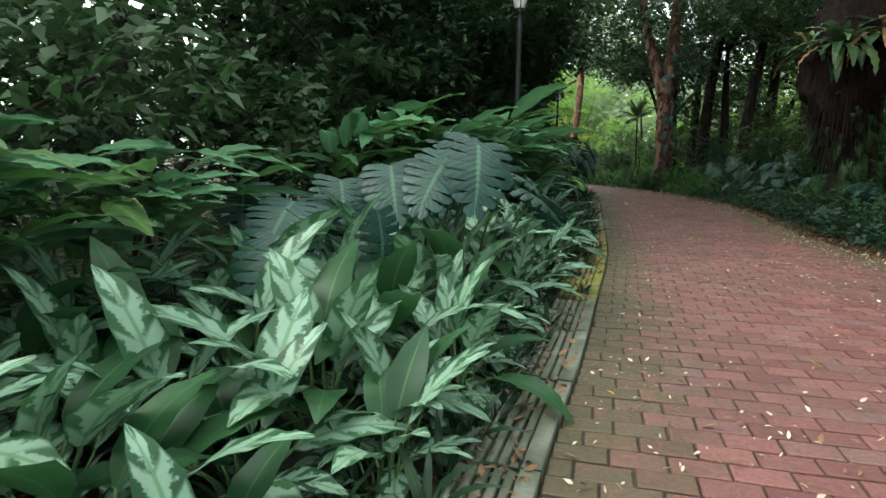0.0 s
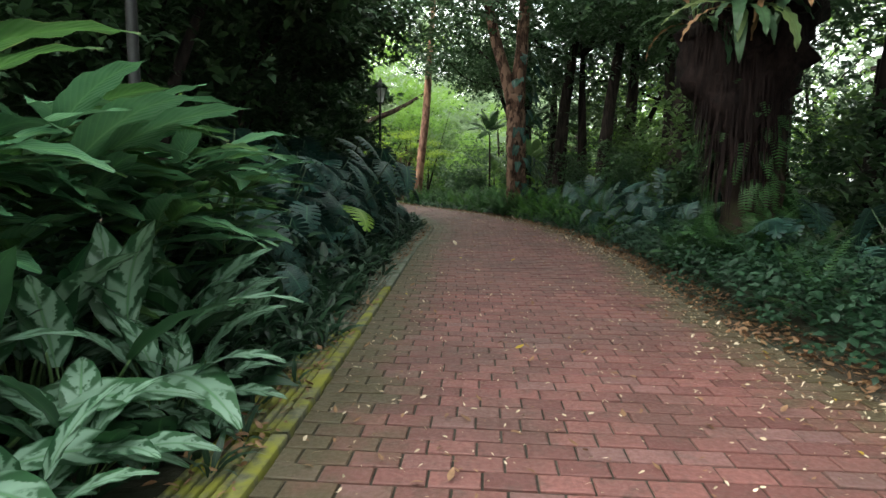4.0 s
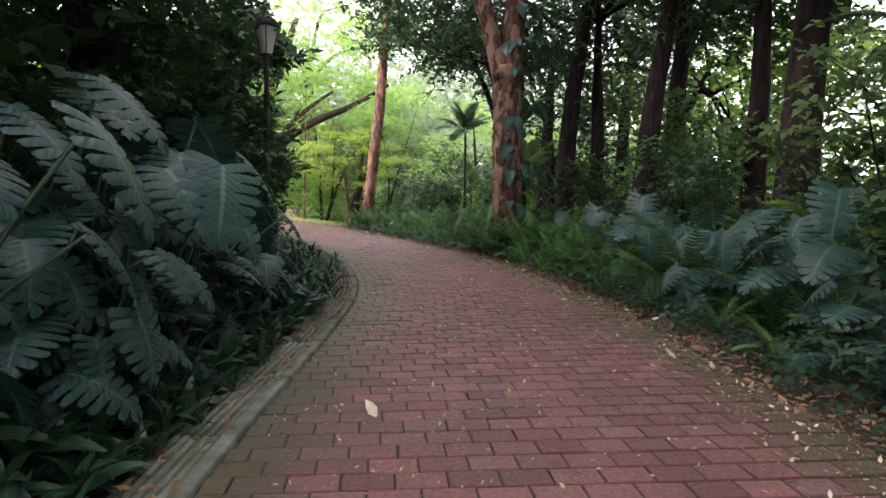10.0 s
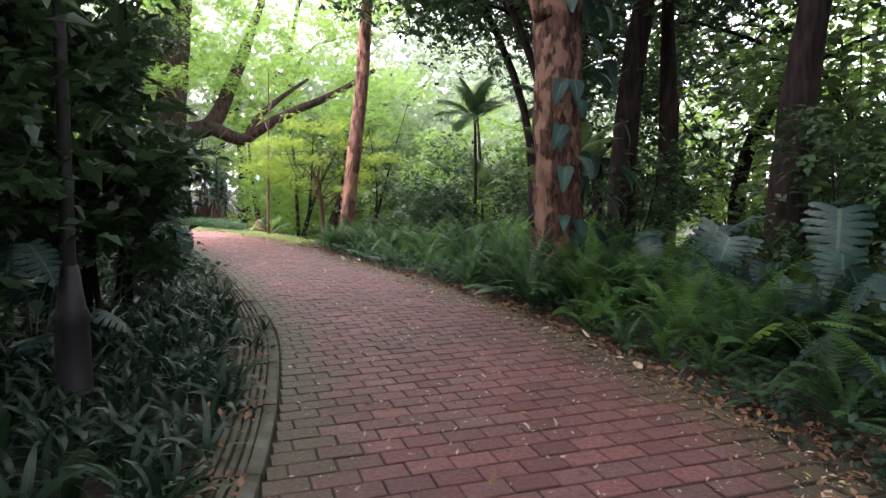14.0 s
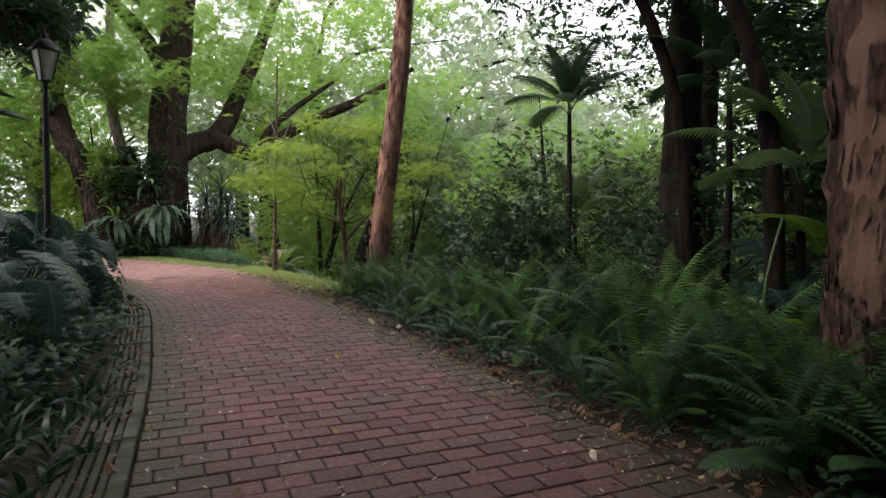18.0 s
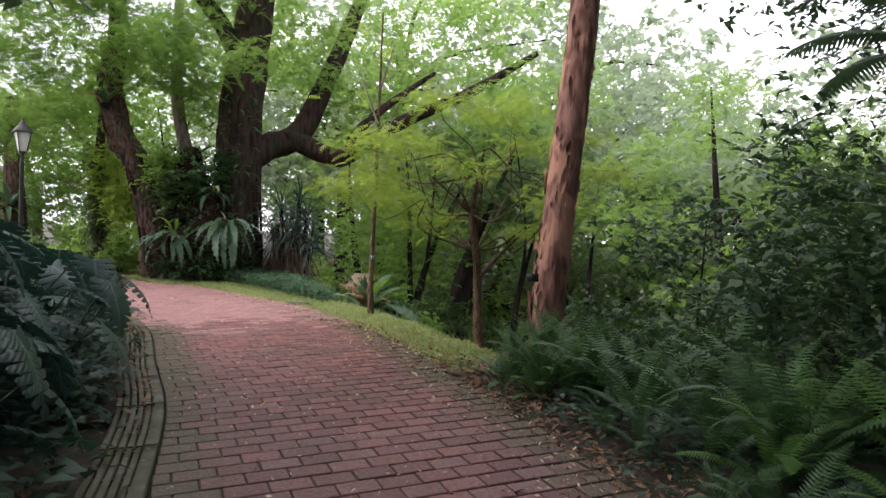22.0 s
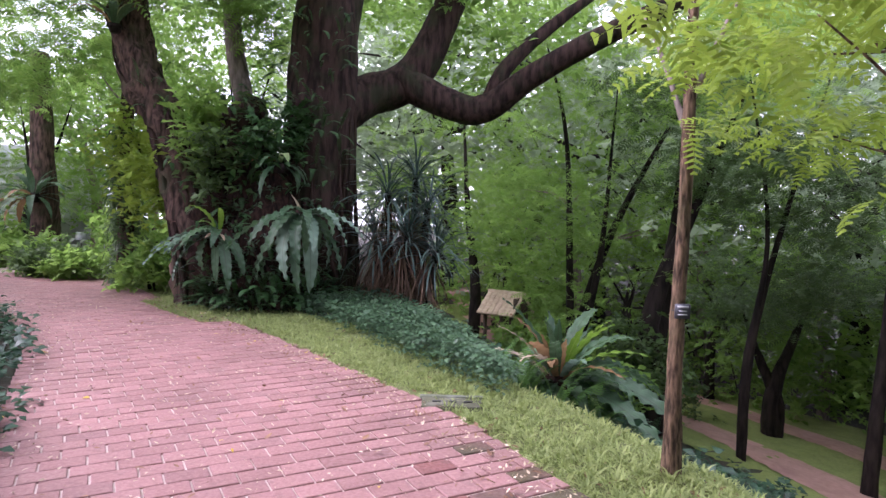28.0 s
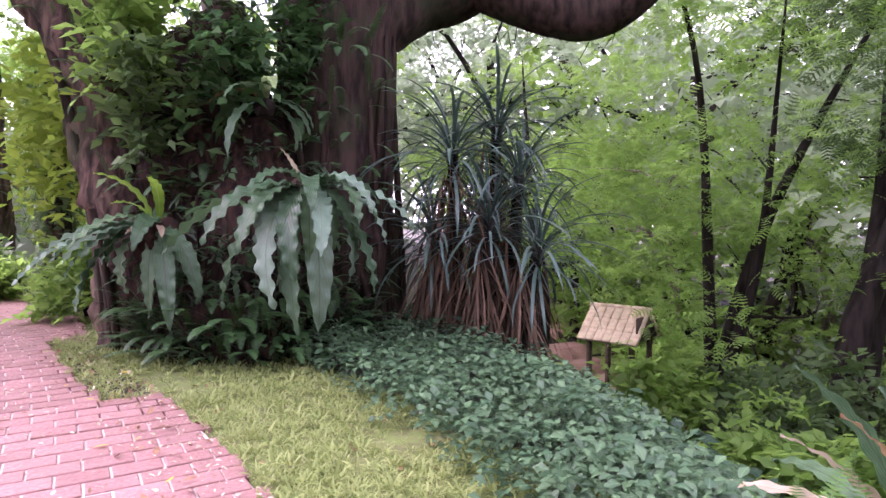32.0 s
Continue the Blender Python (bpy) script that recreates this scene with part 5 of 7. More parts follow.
for n, (x, y, h, w, lf) in enumerate([(-6.7, 47.9, 0.75, 0.7, TREE_LEAF), (-5.9, 47.6, 0.6, 0.5, BRIGHT_LEAF), (-7.6, 48.6, 0.8, 0.7, BRIGHT_LEAF), (-3.0, 45.9, 0.9, 0.6, BRIGHT_LEAF), (-9.4, 49.8, 1.1, 0.9, BRIGHT_LEAF), (-5.0, 48.6, 1.6, 1.0, BRIGHT_LEAF), (-2.8, 47.4, 2.4, 1.1, BRIGHT_LEAF), (-6.8, 50.4, 1.4, 1.0, BRIGHT_LEAF), (-11.5, 51.5, 1.6, 1.2, TREE_LEAF), (-9.8, 46.4, 1.4, 1.2, TREE_LEAF), (-7.4, 44.9, 1.2, 1.0, TREE_LEAF), (-12.5, 47.0, 2.2, 1.5, TREE_LEAF), (-5.2, 41.4, 1.1, 0.9, TREE_LEAF), (-6.6, 42.8, 1.5, 1.2, TREE_LEAF)]):
    shrub(x, y, h, w, lf, "broad", 330, "low leafy green shrub beside the path", 300 + n, (0.6, 1.1), 3)
for n, (x, y, h, w) in enumerate([(5.7, 47.4, 1.5, 1.0), (4.3, 47.1, 1.5, 0.7), (7.0, 48.9, 1.4, 1.0), (6.4, 46.4, 1.8, 1.2), (5.4, 45.2, 1.2, 1.0), (6.6, 52.4, 2.2, 1.4), (8.6, 51.0, 1.8, 1.4), (15.5, 47.0, 2.2, 1.6), (16.0, 43.0, 2.4, 1.6)]):
    shrub(x, y, h, w, (TREE_LEAF, BRIGHT_LEAF, BRIGHT_LEAF)[n % 3], "broad", 420, "leafy green shrub on the valley slope", 330 + n, (0.7, 1.2), 3)

# ---- plants of the beds ----
def stalked(leaf, stalk, lean, thick=0.008):
    """A leaf on a bowed stalk: leaf is material 0, stalk 1."""
    end = np.array([0, stalk * math.sin(lean), stalk * math.cos(lean)])
    st = tube([(0, 0, 0), (0, end[1] * 0.35, end[2] * 0.6), tuple(end)], [thick * 1.5, thick, thick * 0.8], 5, 0, 7)
    return joined([moved(leaf, Matrix.Translation(end)), painted(st, 1)])


def meshes_of(name, shapes, mats):
    return [mesh(name, s, mats) for s in shapes]


AGLA_SHAPES = [stalked(blade(ln, w, "lance", 10, 4, p, b, 0.13, 0.03), st, le, 0.006) for ln, w, p, b, st, le in ((0.38, 0.15, 0.5, 1.0, 0.2, 0.5), (0.42, 0.155, 0.8, 1.1, 0.26, 0.3), (0.36, 0.145, 0.2, 0.8, 0.14, 0.75), (0.4, 0.15, 1.15, 0.8, 0.28, 0.15), (0.34, 0.14, -0.1, 0.6, 0.12, 0.9))]
AGLA_M = meshes_of("leaf", AGLA_SHAPES, [AGLA, STEM])
AGLA_PLAIN_M = meshes_of("leaf", AGLA_SHAPES, [AGLA_PLAIN, STEM])
MON_SHAPES = [stalked(split_leaf(ln, p, b, 8, 0.45, k, 0.5), st, le, 0.011) for k, (ln, p, b, st, le) in enumerate(((0.5, 0.1, 0.9, 0.8, 0.4), (0.55, -0.25, 0.8, 1.1, 0.25), (0.46, -0.5, 0.6, 0.6, 0.6), (0.52, 0.2, 1.1, 0.5, 0.85), (0.5, -0.7, 0.5, 1.25, 0.15), (0.42, -0.35, 0.7, 0.3, 0.9)))]
TALL_SHAPES = [stalked(split_leaf(ln, p, b, 8, 0.45, k, 0.5), st, le, 0.012) for k, (ln, p, b, st, le) in enumerate(((0.46, -0.3, 0.8, 1.5, 0.25), (0.5, -0.5, 0.6, 1.75, 0.15), (0.44, 0.0, 0.9, 1.25, 0.35), (0.48, -0.2, 0.8, 1.0, 0.45)))]
TALL_M = meshes_of("leaf", TALL_SHAPES, [MONSTERA, DARK_STEM])
MON_M = meshes_of("leaf", MON_SHAPES, [MONSTERA, DARK_STEM])
LIME_M = meshes_of("leaf", MON_SHAPES, [LIME, STEM])
GIN_SHAPES = [blade(ln, w, "lance", 12, 4, p, b, 0.16, 0.05, t) for ln, w, p, b, t in ((0.7, 0.17, 0.3, 0.6, 0.2), (0.62, 0.16, 0.1, 0.45, -0.3), (0.76, 0.18, 0.5, 0.9, 0.1), (0.58, 0.155, 0.0, 0.4, 0.3))]
GIN_M = meshes_of("leaf", GIN_SHAPES, [GINGER, STEM])
GIN_EDGE_M = meshes_of("leaf", GIN_SHAPES, [BROWN_EDGED, STEM])
FERN_SHAPES = [frond(ln, 29, 0.078, 0.018, p, b, 0.32, 0.3, 0.06) for ln, p, b in ((0.82, 1.35, 1.2), (0.74, 1.15, 1.3), (0.92, 1.45, 1.5), (0.62, 0.95, 1.3))]
THIN_FERN = [frond(ln, 12, 0.1, 0.045, p, b, 0.3, 0.25, 0.05) for ln, p, b in ((0.8, 1.25, 1.2), (0.7, 1.0, 1.3))]
FERN_M = meshes_of("frond", FERN_SHAPES, FERN)
FERN_LIGHT_M = meshes_of("frond", FERN_SHAPES, FERN_LIGHT)
NEST_SHAPES = [blade(ln, w, "sword", 40, 4, p, b, 0.12, 0.06, t * 0.6, 44) for ln, w, p, b, t in ((0.98, 0.17, 1.0, 1.9, 0.3), (1.08, 0.18, 0.75, 1.8, -0.3), (0.8, 0.15, 1.25, 1.3, 0.2), (0.95, 0.17, 0.4, 1.5, 0.0))]
ERECT_SHAPES = [blade(ln, w, "sword", 40, 4, p, b, 0.15, 0.07, t * 0.6, 44) for ln, w, p, b, t in ((0.95, 0.14, 1.1, 0.9, 0.4), (1.05, 0.15, 0.85, 1.3, -0.5), (0.75, 0.13, 1.25, 0.6, 0.5), (1.05, 0.14, 0.5, 1.2, 0.6))]
NEST_M = meshes_of("leaf", NEST_SHAPES, NEST)
NEST_PALE_M = meshes_of("leaf", NEST_SHAPES, NEST_PALE)
DRIED_M = meshes_of("leaf", NEST_SHAPES, DRIED)
ERECT_M = [meshes_of("leaf", ERECT_SHAPES, m) for m in (NEST, NEST_PALE, DRIED)]
PALM_SHAPES = [frond(ln, 24, 0.36, 0.062, p, b, 0.55, 0.6, 0.12, 0.2) for ln, p, b in ((1.7, 1.0, 1.5), (1.9, 0.8, 1.3), (1.5, 1.25, 1.2))]
PALM_M = meshes_of("frond", PALM_SHAPES, TREE_LEAF)
DARK_PALM_M = meshes_of("frond", PALM_SHAPES, DARK_LEAF)


def plant(name, x, y, data, n, label, category, group, seed, tip=(-0.3, 0.45), size=(0.75, 1.15), piece="leaf", z=None, scale=1.0, radius=0.03, extra=None, odd=0.12, face=None, fan=1.6):
    """A plant whose every leaf is a part; with a face its leaves turn to that side."""
    r = np.random.default_rng(seed)
    t = thing(name, turned((x, y, ground_z(x, y) if z is None else z), r.uniform(0, 6.283) if face is None else face, 0, scale), label, category, group)
    for k, m in enumerate(rosette(None, n, r, tip, size, 0.0, radius)):
        if face is not None:
            m = turned((r.normal() * 0.1, r.normal() * 0.1, 0), r.uniform(-fan, fan), tip[0] + (tip[1] - tip[0]) * (k + 0.5) / n, r.uniform(*size), r.uniform(-0.3, 0.3))
        pool = extra if extra and r.random() < odd else data
        part(piece, pool[int(r.integers(len(pool)))], None, t, m=m)
    return t


def towards_path(side, station):
    """The turn that points a leaf at the path."""
    d = np.array(side(station, 0.0)) - np.array(side(station, 1.0))
    return math.atan2(-d[0], d[1])


def ginger(x, y, canes, face, sc, seed):
    """Leafy canes that lean over, with leaves on both sides."""
    r = np.random.default_rng(seed)
    t = thing("ginger_plant", turned((x, y, ground_z(x, y)), face, 0, sc), "leafy ginger canes with striped, brown-edged green leaves", "plant", "ginger plants")
    for _ in range(canes):
        yaw, high, reach = r.uniform(-1.3, 1.3), r.uniform(0.9, 1.45), r.uniform(0.35, 0.85)
        d = np.array([-math.sin(yaw), math.cos(yaw)]) * reach
        o = r.normal(size=2) * 0.12
        way = smooth_line([(*o, -0.05), (*(o + d * 0.2), high * 0.5), (*(o + d * 0.6), high * 0.88), (*(o + d), high)], 24)
        part("cane", tube([tuple(way[k]) for k in (0, 8, 16, 23)], [0.014, 0.012, 0.009, 0.005], 6, 0, 9), STEM, t)
        n = int(r.integers(7, 9))
        for k in range(n):
            c = 0.3 + 0.7 * k / (n - 1)
            swing = (1 if k % 2 else -1) * (1.15 - 0.7 * c) * r.uniform(0.7, 1.2) if k < n - 1 else 0.0
            pool = GIN_EDGE_M if r.random() < 0.28 else GIN_M
            part("leaf", pool[int(r.integers(4))], None, t, m=turned(tuple(way[min(int(c * 23), 23)]), yaw + swing, r.uniform(-0.15, 0.35) + 0.3 * (1 - c), r.uniform(0.8, 1.1), r.uniform(-0.35, 0.35)))


rng = np.random.default_rng(51)
# silver-leaved plants near the walk's start
for st in np.arange(0.6, 6.1, 0.26):
    for out in (0.66, 1.05, 1.5, 2.0, 2.5) if st < 2.6 else (0.66, 1.05, 1.5, 1.95) if st < 5.0 else (0.66, 1.0, 1.4):
        x, y = left_of(st + rng.uniform(-0.1, 0.1), out + rng.uniform(-0.1, 0.1))
        plant("aglaonema", x, y, AGLA_M, int(rng.integers(13, 18)), "silver and green variegated aglaonema", "plant", "silver-leaved plants", int(rng.integers(1e6)), (-0.35, 0.4), (0.75, 1.15), scale=rng.uniform(0.95, 1.2) * (0.95 if out < 0.8 else 1.45 if st > 2.6 else 1.3), radius=0.05, extra=AGLA_PLAIN_M, odd=0.3 if st < 2.3 else 0.12)
# ginger behind and after them
for st, out, n, sc in [(1.9, 2.9, 6, 0.95), (2.4, 3.1, 6, 0.9), (1.5, 3.2, 5, 0.9), (2.8, 3.1, 5, 1.0), (4.3, 3.0, 6, 1.2), (4.75, 2.5, 6, 1.2), (5.1, 2.1, 7, 1.15), (5.5, 1.9, 7, 1.15), (5.9, 1.5, 7, 1.1), (5.4, 2.3, 6, 1.3), (6.2, 1.8, 6, 1.2), (6.0, 2.5, 5, 1.35), (4.9, 2.7, 5, 1.3), (6.5, 1.3, 5, 0.95)]:
    x, y = left_of(st, out)
    ginger(x, y, n, towards_path(left_of, st), sc, int(rng.integers(1e6)))
# monsteras on both sides
MON = "dark blue-green monstera with deeply cut leaves"
def monsteras(side, *rows):
    """Monsteras from rows of station, distance out from the path, and size."""
    for st, out, sc in rows:
        x, y = side(st, out)
        plant("monstera", x, y, TALL_M if sc > 1.42 else MON_M, int(rng.integers(10, 15)), MON, "plant", "monsteras", int(rng.integers(1e6)), (-0.5, 0.2), (0.7, 1.05), scale=sc * (0.6 if sc > 1.42 else 0.8 if side is left_of else 0.9), face=towards_path(side, st))


monsteras(left_of, (6.8, 1.4, 1.0), (7.0, 2.1, 1.3), (7.2, 1.6, 1.2), (6.6, 2.5, 1.3), (3.6, 2.0, 1.05), (3.0, 2.0, 1.1), (3.2, 2.1, 1.15), (3.7, 2.1, 1.2), (4.2, 1.9, 1.1), (2.8, 2.3, 1.1), (3.4, 2.9, 1.2), (4.6, 2.3, 1.1), (7.6, 1.1, 0.9), (8.0, 1.6, 1.35), (8.3, 1.0, 1.1), (8.6, 1.7, 1.5), (9.0, 1.2, 1.2), (9.3, 1.9, 1.5), (9.7, 1.4, 1.1), (8.2, 2.1, 1.6), (8.9, 2.2, 1.6), (10.2, 2.3, 1.0), (10.6, 1.7, 0.8), (8.0, 2.5, 1.2))
monsteras(left_of, (9.0, 2.7, 1.2), (7.4, 2.0, 1.1), (11.4, 1.9, 0.75), (14.6, 1.1, 1.0), (15.0, 1.3, 1.25), (15.4, 1.0, 1.0), (15.7, 1.4, 1.4), (16.1, 1.1, 1.15), (16.5, 1.4, 1.45), (16.8, 1.0, 1.1), (17.1, 1.3, 1.4), (17.5, 1.0, 1.15), (17.7, 1.5, 1.4), (18.1, 1.1, 1.2), (18.5, 1.4, 1.15), (16.0, 2.0, 1.6), (16.8, 2.0, 1.6), (17.5, 2.2, 1.5), (18.3, 2.1, 1.3), (15.0, 2.1, 1.5), (14.2, 2.0, 1.3), (13.6, 1.5, 0.9), (12.6, 1.9, 1.0), (12.0, 2.4, 1.15))
monsteras(left_of, (13.2, 2.6, 1.3), (11.0, 2.6, 1.3), (14.6, 2.7, 1.5), (9.9, 2.2, 1.5), (15.6, 2.9, 1.5), (16.6, 2.9, 1.5), (17.4, 3.1, 1.4), (19.0, 1.2, 0.7), (6.3, 1.2, 0.8), (6.6, 0.95, 0.7), (9.5, 1.25, 1.8), (9.9, 1.35, 1.7), (9.6, 1.7, 2.0), (9.75, 1.0, 0.95), (10.15, 1.05, 0.85), (10.5, 1.2, 0.8))
monsteras(left_of, (7.0, 1.5, 1.1), (7.4, 1.3, 0.95), (7.9, 1.25, 1.0), (8.4, 1.2, 1.0), (8.9, 1.1, 0.95), (9.3, 1.15, 0.9), (7.5, 1.6, 1.8), (8.0, 1.6, 1.85), (8.6, 1.5, 1.85), (9.1, 1.7, 1.85), (7.1, 1.15, 0.9), (7.6, 1.05, 0.8), (8.1, 1.0, 0.85), (8.6, 0.95, 0.8), (9.05, 1.45, 1.0), (7.2, 1.9, 1.7), (7.8, 2.0, 1.8), (8.3, 1.9, 1.7), (8.8, 2.0, 1.8), (7.7, 1.6, 1.1), (8.2, 1.6, 1.15), (8.7, 1.6, 1.1))
monsteras(right_of, (7.5, 1.7, 0.9), (8.8, 1.5, 0.95), (9.4, 1.0, 0.95), (9.8, 1.6, 1.1), (10.3, 1.1, 0.95), (10.8, 1.9, 1.1), (11.3, 1.4, 0.95), (11.8, 2.0, 1.05), (12.4, 2.6, 1.0), (9.2, 2.4, 1.1), (10.1, 2.4, 1.2), (13.2, 2.2, 0.9), (5.5, 1.9, 0.9), (6.6, 1.8, 0.9), (4.5, 2.2, 0.9), (7.0, 2.3, 1.0), (11.2, 2.6, 1.2), (9.0, 1.0, 0.85), (10.0, 1.8, 1.25), (10.5, 2.7, 1.4), (11.6, 2.4, 1.25), (12.1, 3.0, 1.4), (12.8, 3.2, 1.4), (12.9, 2.5, 1.0))
monsteras(right_of, (13.8, 3.0, 1.1), (8.3, 2.2, 1.2), (6.1, 2.5, 1.2), (3.6, 2.1, 1.0), (2.6, 2.2, 1.0))
for st, out, n, seed in ((3.3, 1.3, 5, 77), (3.55, 1.0, 4, 78), (3.9, 1.35, 5, 79)):
    x, y = left_of(st, out)
    plant("monstera", x, y, [MON_M[1], MON_M[4], MON_M[0]], n, MON, "plant", "monsteras", seed, (-0.1, 0.25), (0.85, 1.05), scale=1.1, face=towards_path(left_of, st))
for st, out, sc in [(19.25, 0.55, 0.6), (19.5, 0.5, 0.65), (19.75, 0.5, 0.6), (19.6, 0.95, 0.75)]:
    x, y = left_of(st, out)
    plant("monstera", x, y, MON_M, 9, MON, "plant", "monsteras", int(100 * st), (-0.2, 0.5), (0.75, 1.1), scale=sc)
# bright young leaves
plant("young_monstera", 2.36, 13.25, [LIME_M[1]], 1, "young lime-green monstera leaf on a long stalk", "plant", "monsteras", 5, (0.0, 0.0), (0.95, 0.96), scale=0.9, face=-2.6, fan=0.1)
for x, y, n, sc in [(8.9, 17.25, 1, 0.7), (9.3, 21.3, 3, 0.8), (10.6, 19.6, 1, 1.2), (9.6, 27.4, 2, 1.25), (2.2, 28.4, 2, 1.1)]:
    plant("young_monstera", x, y, LIME_M, n, "young lime-green monstera leaves", "plant", "monsteras", int(rng.integers(1e6)), (-0.1, 0.2), (0.9, 1.1), scale=sc)
# ferns on the right
for st in np.arange(9.6, 16.3, 0.25):
    for out in (0.45, 0.9, 1.4, 2.0, 2.7, 3.4) if st > 13 else (0.45, 0.9, 1.5, 2.2) if st > 10.6 else (0.5, 1.2):
        x, y = right_of(st + rng.uniform(-0.1, 0.1), out + rng.uniform(-0.15, 0.15))
        # Past station 14.2 fewer plants carry the sunlit colour.
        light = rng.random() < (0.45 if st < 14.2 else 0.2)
        plant("sword_fern", x, y, FERN_LIGHT_M if light else FERN_M, int(rng.integers(10, 13)), "sword fern, sunlight put into its bright green" if light else "green sword fern beside the brick path", "fern", "ferns along the path", int(rng.integers(1e6)), (-0.25, 0.45), (0.7, 1.1), "frond", scale=rng.uniform(0.8, 1.15) * (0.75 if out < 0.6 else 1.1 if out < 1.2 else 1.5))
for x, y in ((7.45, 12.1), (7.8, 11.75), (8.3, 11.7), (7.35, 12.7), (8.0, 12.0), (7.6, 11.4), (8.8, 11.6)):
    plant("sword_fern", x, y, FERN_M, 14, "dark green sword fern at the fern-clad tree's foot", "fern", "ferns along the path", int(100 * x), (-0.2, 0.6), (0.8, 1.1), "frond", scale=1.35)
for st in (6.0, 6.7, 7.3, 7.9, 8.4, 5.2, 4.2, 3.2):
    x, y = right_of(st, rng.uniform(0.9, 1.4))
    plant("sword_fern", x, y, FERN_M, 12, "dark green sword fern under the trees", "fern", "ferns along the path", int(rng.integers(1e6)), (-0.05, 0.7), (0.7, 1.1), "frond")
for x, y, sc in [(8.2, 24.5, 1.7), (8.5, 25.0, 1.9), (8.15, 25.3, 1.6), (8.7, 24.3, 1.8), (8.4, 25.9, 1.7), (7.95, 26.3, 1.5), (8.9, 24.8, 1.9), (9.3, 25.0, 1.8), (9.4, 24.5, 1.8), (8.5, 26.4, 1.6), (6.3, 33.5, 1.4), (6.65, 33.7, 1.6), (7.05, 33.6, 1.7), (7.4, 34.0, 1.7), (6.3, 32.7, 1.5), (6.8, 32.7, 1.7), (7.2, 33.6, 1.7)]:
    plant("sword_fern", x, y, FERN_M, 16, "tall green sword fern at a trunk's foot", "fern", "ferns along the path", int(rng.integers(1e6)), (-0.1, 0.75), (0.8, 1.1), "frond", scale=sc * 0.7)
# bird's-nest ferns
def nest(x, y, z, n, sc, label, seed, pale=0.15, dead=0.1, tip=(-0.1, 0.9), pools=(NEST_M, NEST_PALE_M, DRIED_M), face=None):
    r = np.random.default_rng(seed)
    t = thing("nest_fern", turned((x, y, z), r.uniform(0, 6.28) if face is None else face, 0, sc), label, "fern", "nest ferns")
    part("base", tube([(0, 0, -0.12), (0, 0, 0.0), (0, 0, 0.1)], [0.1, 0.16, 0.08], 10, 0.15, 8, seed), BARK, t)
    for k, m in enumerate(rosette(None, n, r, tip, (0.75, 1.15), 0.05, 0.06)):
        if face is not None:
            m = turned((0, 0, 0.05), r.uniform(-1.9, 1.9), tip[0] + (tip[1] - tip[0]) * (k + 0.5) / n, r.uniform(0.75, 1.1), r.uniform(-0.25, 0.25))
        q = r.random()
        pool = pools[2] if q < dead else pools[1] if q < dead + pale else pools[0]
        part("leaf", pool[int(r.integers(4))], None, t, m=m)


RUST_M, CREAM_M, SHEEN_M, YOUNG_M = (meshes_of("leaf", ERECT_SHAPES, m) for m in (RUST_LEAF, CREAM_LEAF, SHEEN_LEAF, LIME))
HANG_SHAPES = [blade(ln, w, "sword", 44, 6, p, b, 0.2, 0.1, t, 52) for ln, w, p, b, t in ((1.05, 0.2, 0.5, 1.6, 0.2), (1.15, 0.21, 0.3, 1.3, -0.3), (0.9, 0.19, 0.7, 1.9, 0.3), (1.2, 0.2, 0.1, 1.0, -0.2))]
HANG_M, HANG_SHEEN_M = meshes_of("leaf", HANG_SHAPES, NEST), meshes_of("leaf", HANG_SHAPES, SHEEN_LEAF)


def nest_fan(x, y, z, sc, label, seed, fans):
    """A nest fern in fans of leaves: pool, count, range of headings, of tips and of sizes."""
    r = np.random.default_rng(seed)
    t = thing("nest_fern", turned((x, y, z), 0, 0, sc), label, "fern", "nest ferns")
    part("base", tube([(0, 0, -0.3), (0, 0, -0.1), (0, 0, 0.1)], [0.14, 0.22, 0.1], 12, 0.2, 10, seed), ROOTS, t)
    for pool, n, yaw, tip, size in fans:
        for k in range(n):
            a = yaw[0] + (yaw[1] - yaw[0]) * (k + r.uniform(0.1, 0.9)) / n
            m = turned((-0.06 * math.sin(a), 0.06 * math.cos(a), 0.03), a, r.uniform(*tip), r.uniform(*size), r.uniform(-0.3, 0.3))
            part("leaf", pool[int(r.integers(4))], None, t, m=m)


nest_fan(4.42, 41.6, -0.42, 1.4, "bird's-nest fern with pale, rusty and dried leaves", 3, (
    (HANG_M, 20, (0.2, 6.2), (-0.5, 0.0), (0.65, 0.95)), (HANG_M, 8, (3.7, 5.4), (-0.1, 0.35), (0.8, 1.05)), (SHEEN_M, 5, (1.0, 5.8), (-0.2, 0.5), (0.6, 0.95)), (CREAM_M, 4, (1.2, 2.9), (-0.2, 0.35), (0.5, 0.75)),
    (RUST_M, 6, (1.8, 3.8), (0.15, 0.55), (0.55, 0.85)), (YOUNG_M, 5, (3.4, 5.2), (0.0, 0.4), (0.6, 0.85)), (ERECT_M[0], 14, (0, 6.2), (0.05, 0.6), (0.6, 0.95))))
for x, y, sc in ((3.95, 41.1, 1.0), (4.3, 40.95, 1.1), (4.7, 41.0, 1.0), (3.7, 41.35, 0.9)):
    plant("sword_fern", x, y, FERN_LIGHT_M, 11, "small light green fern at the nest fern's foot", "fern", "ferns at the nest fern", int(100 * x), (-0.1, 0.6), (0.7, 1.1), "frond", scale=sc)
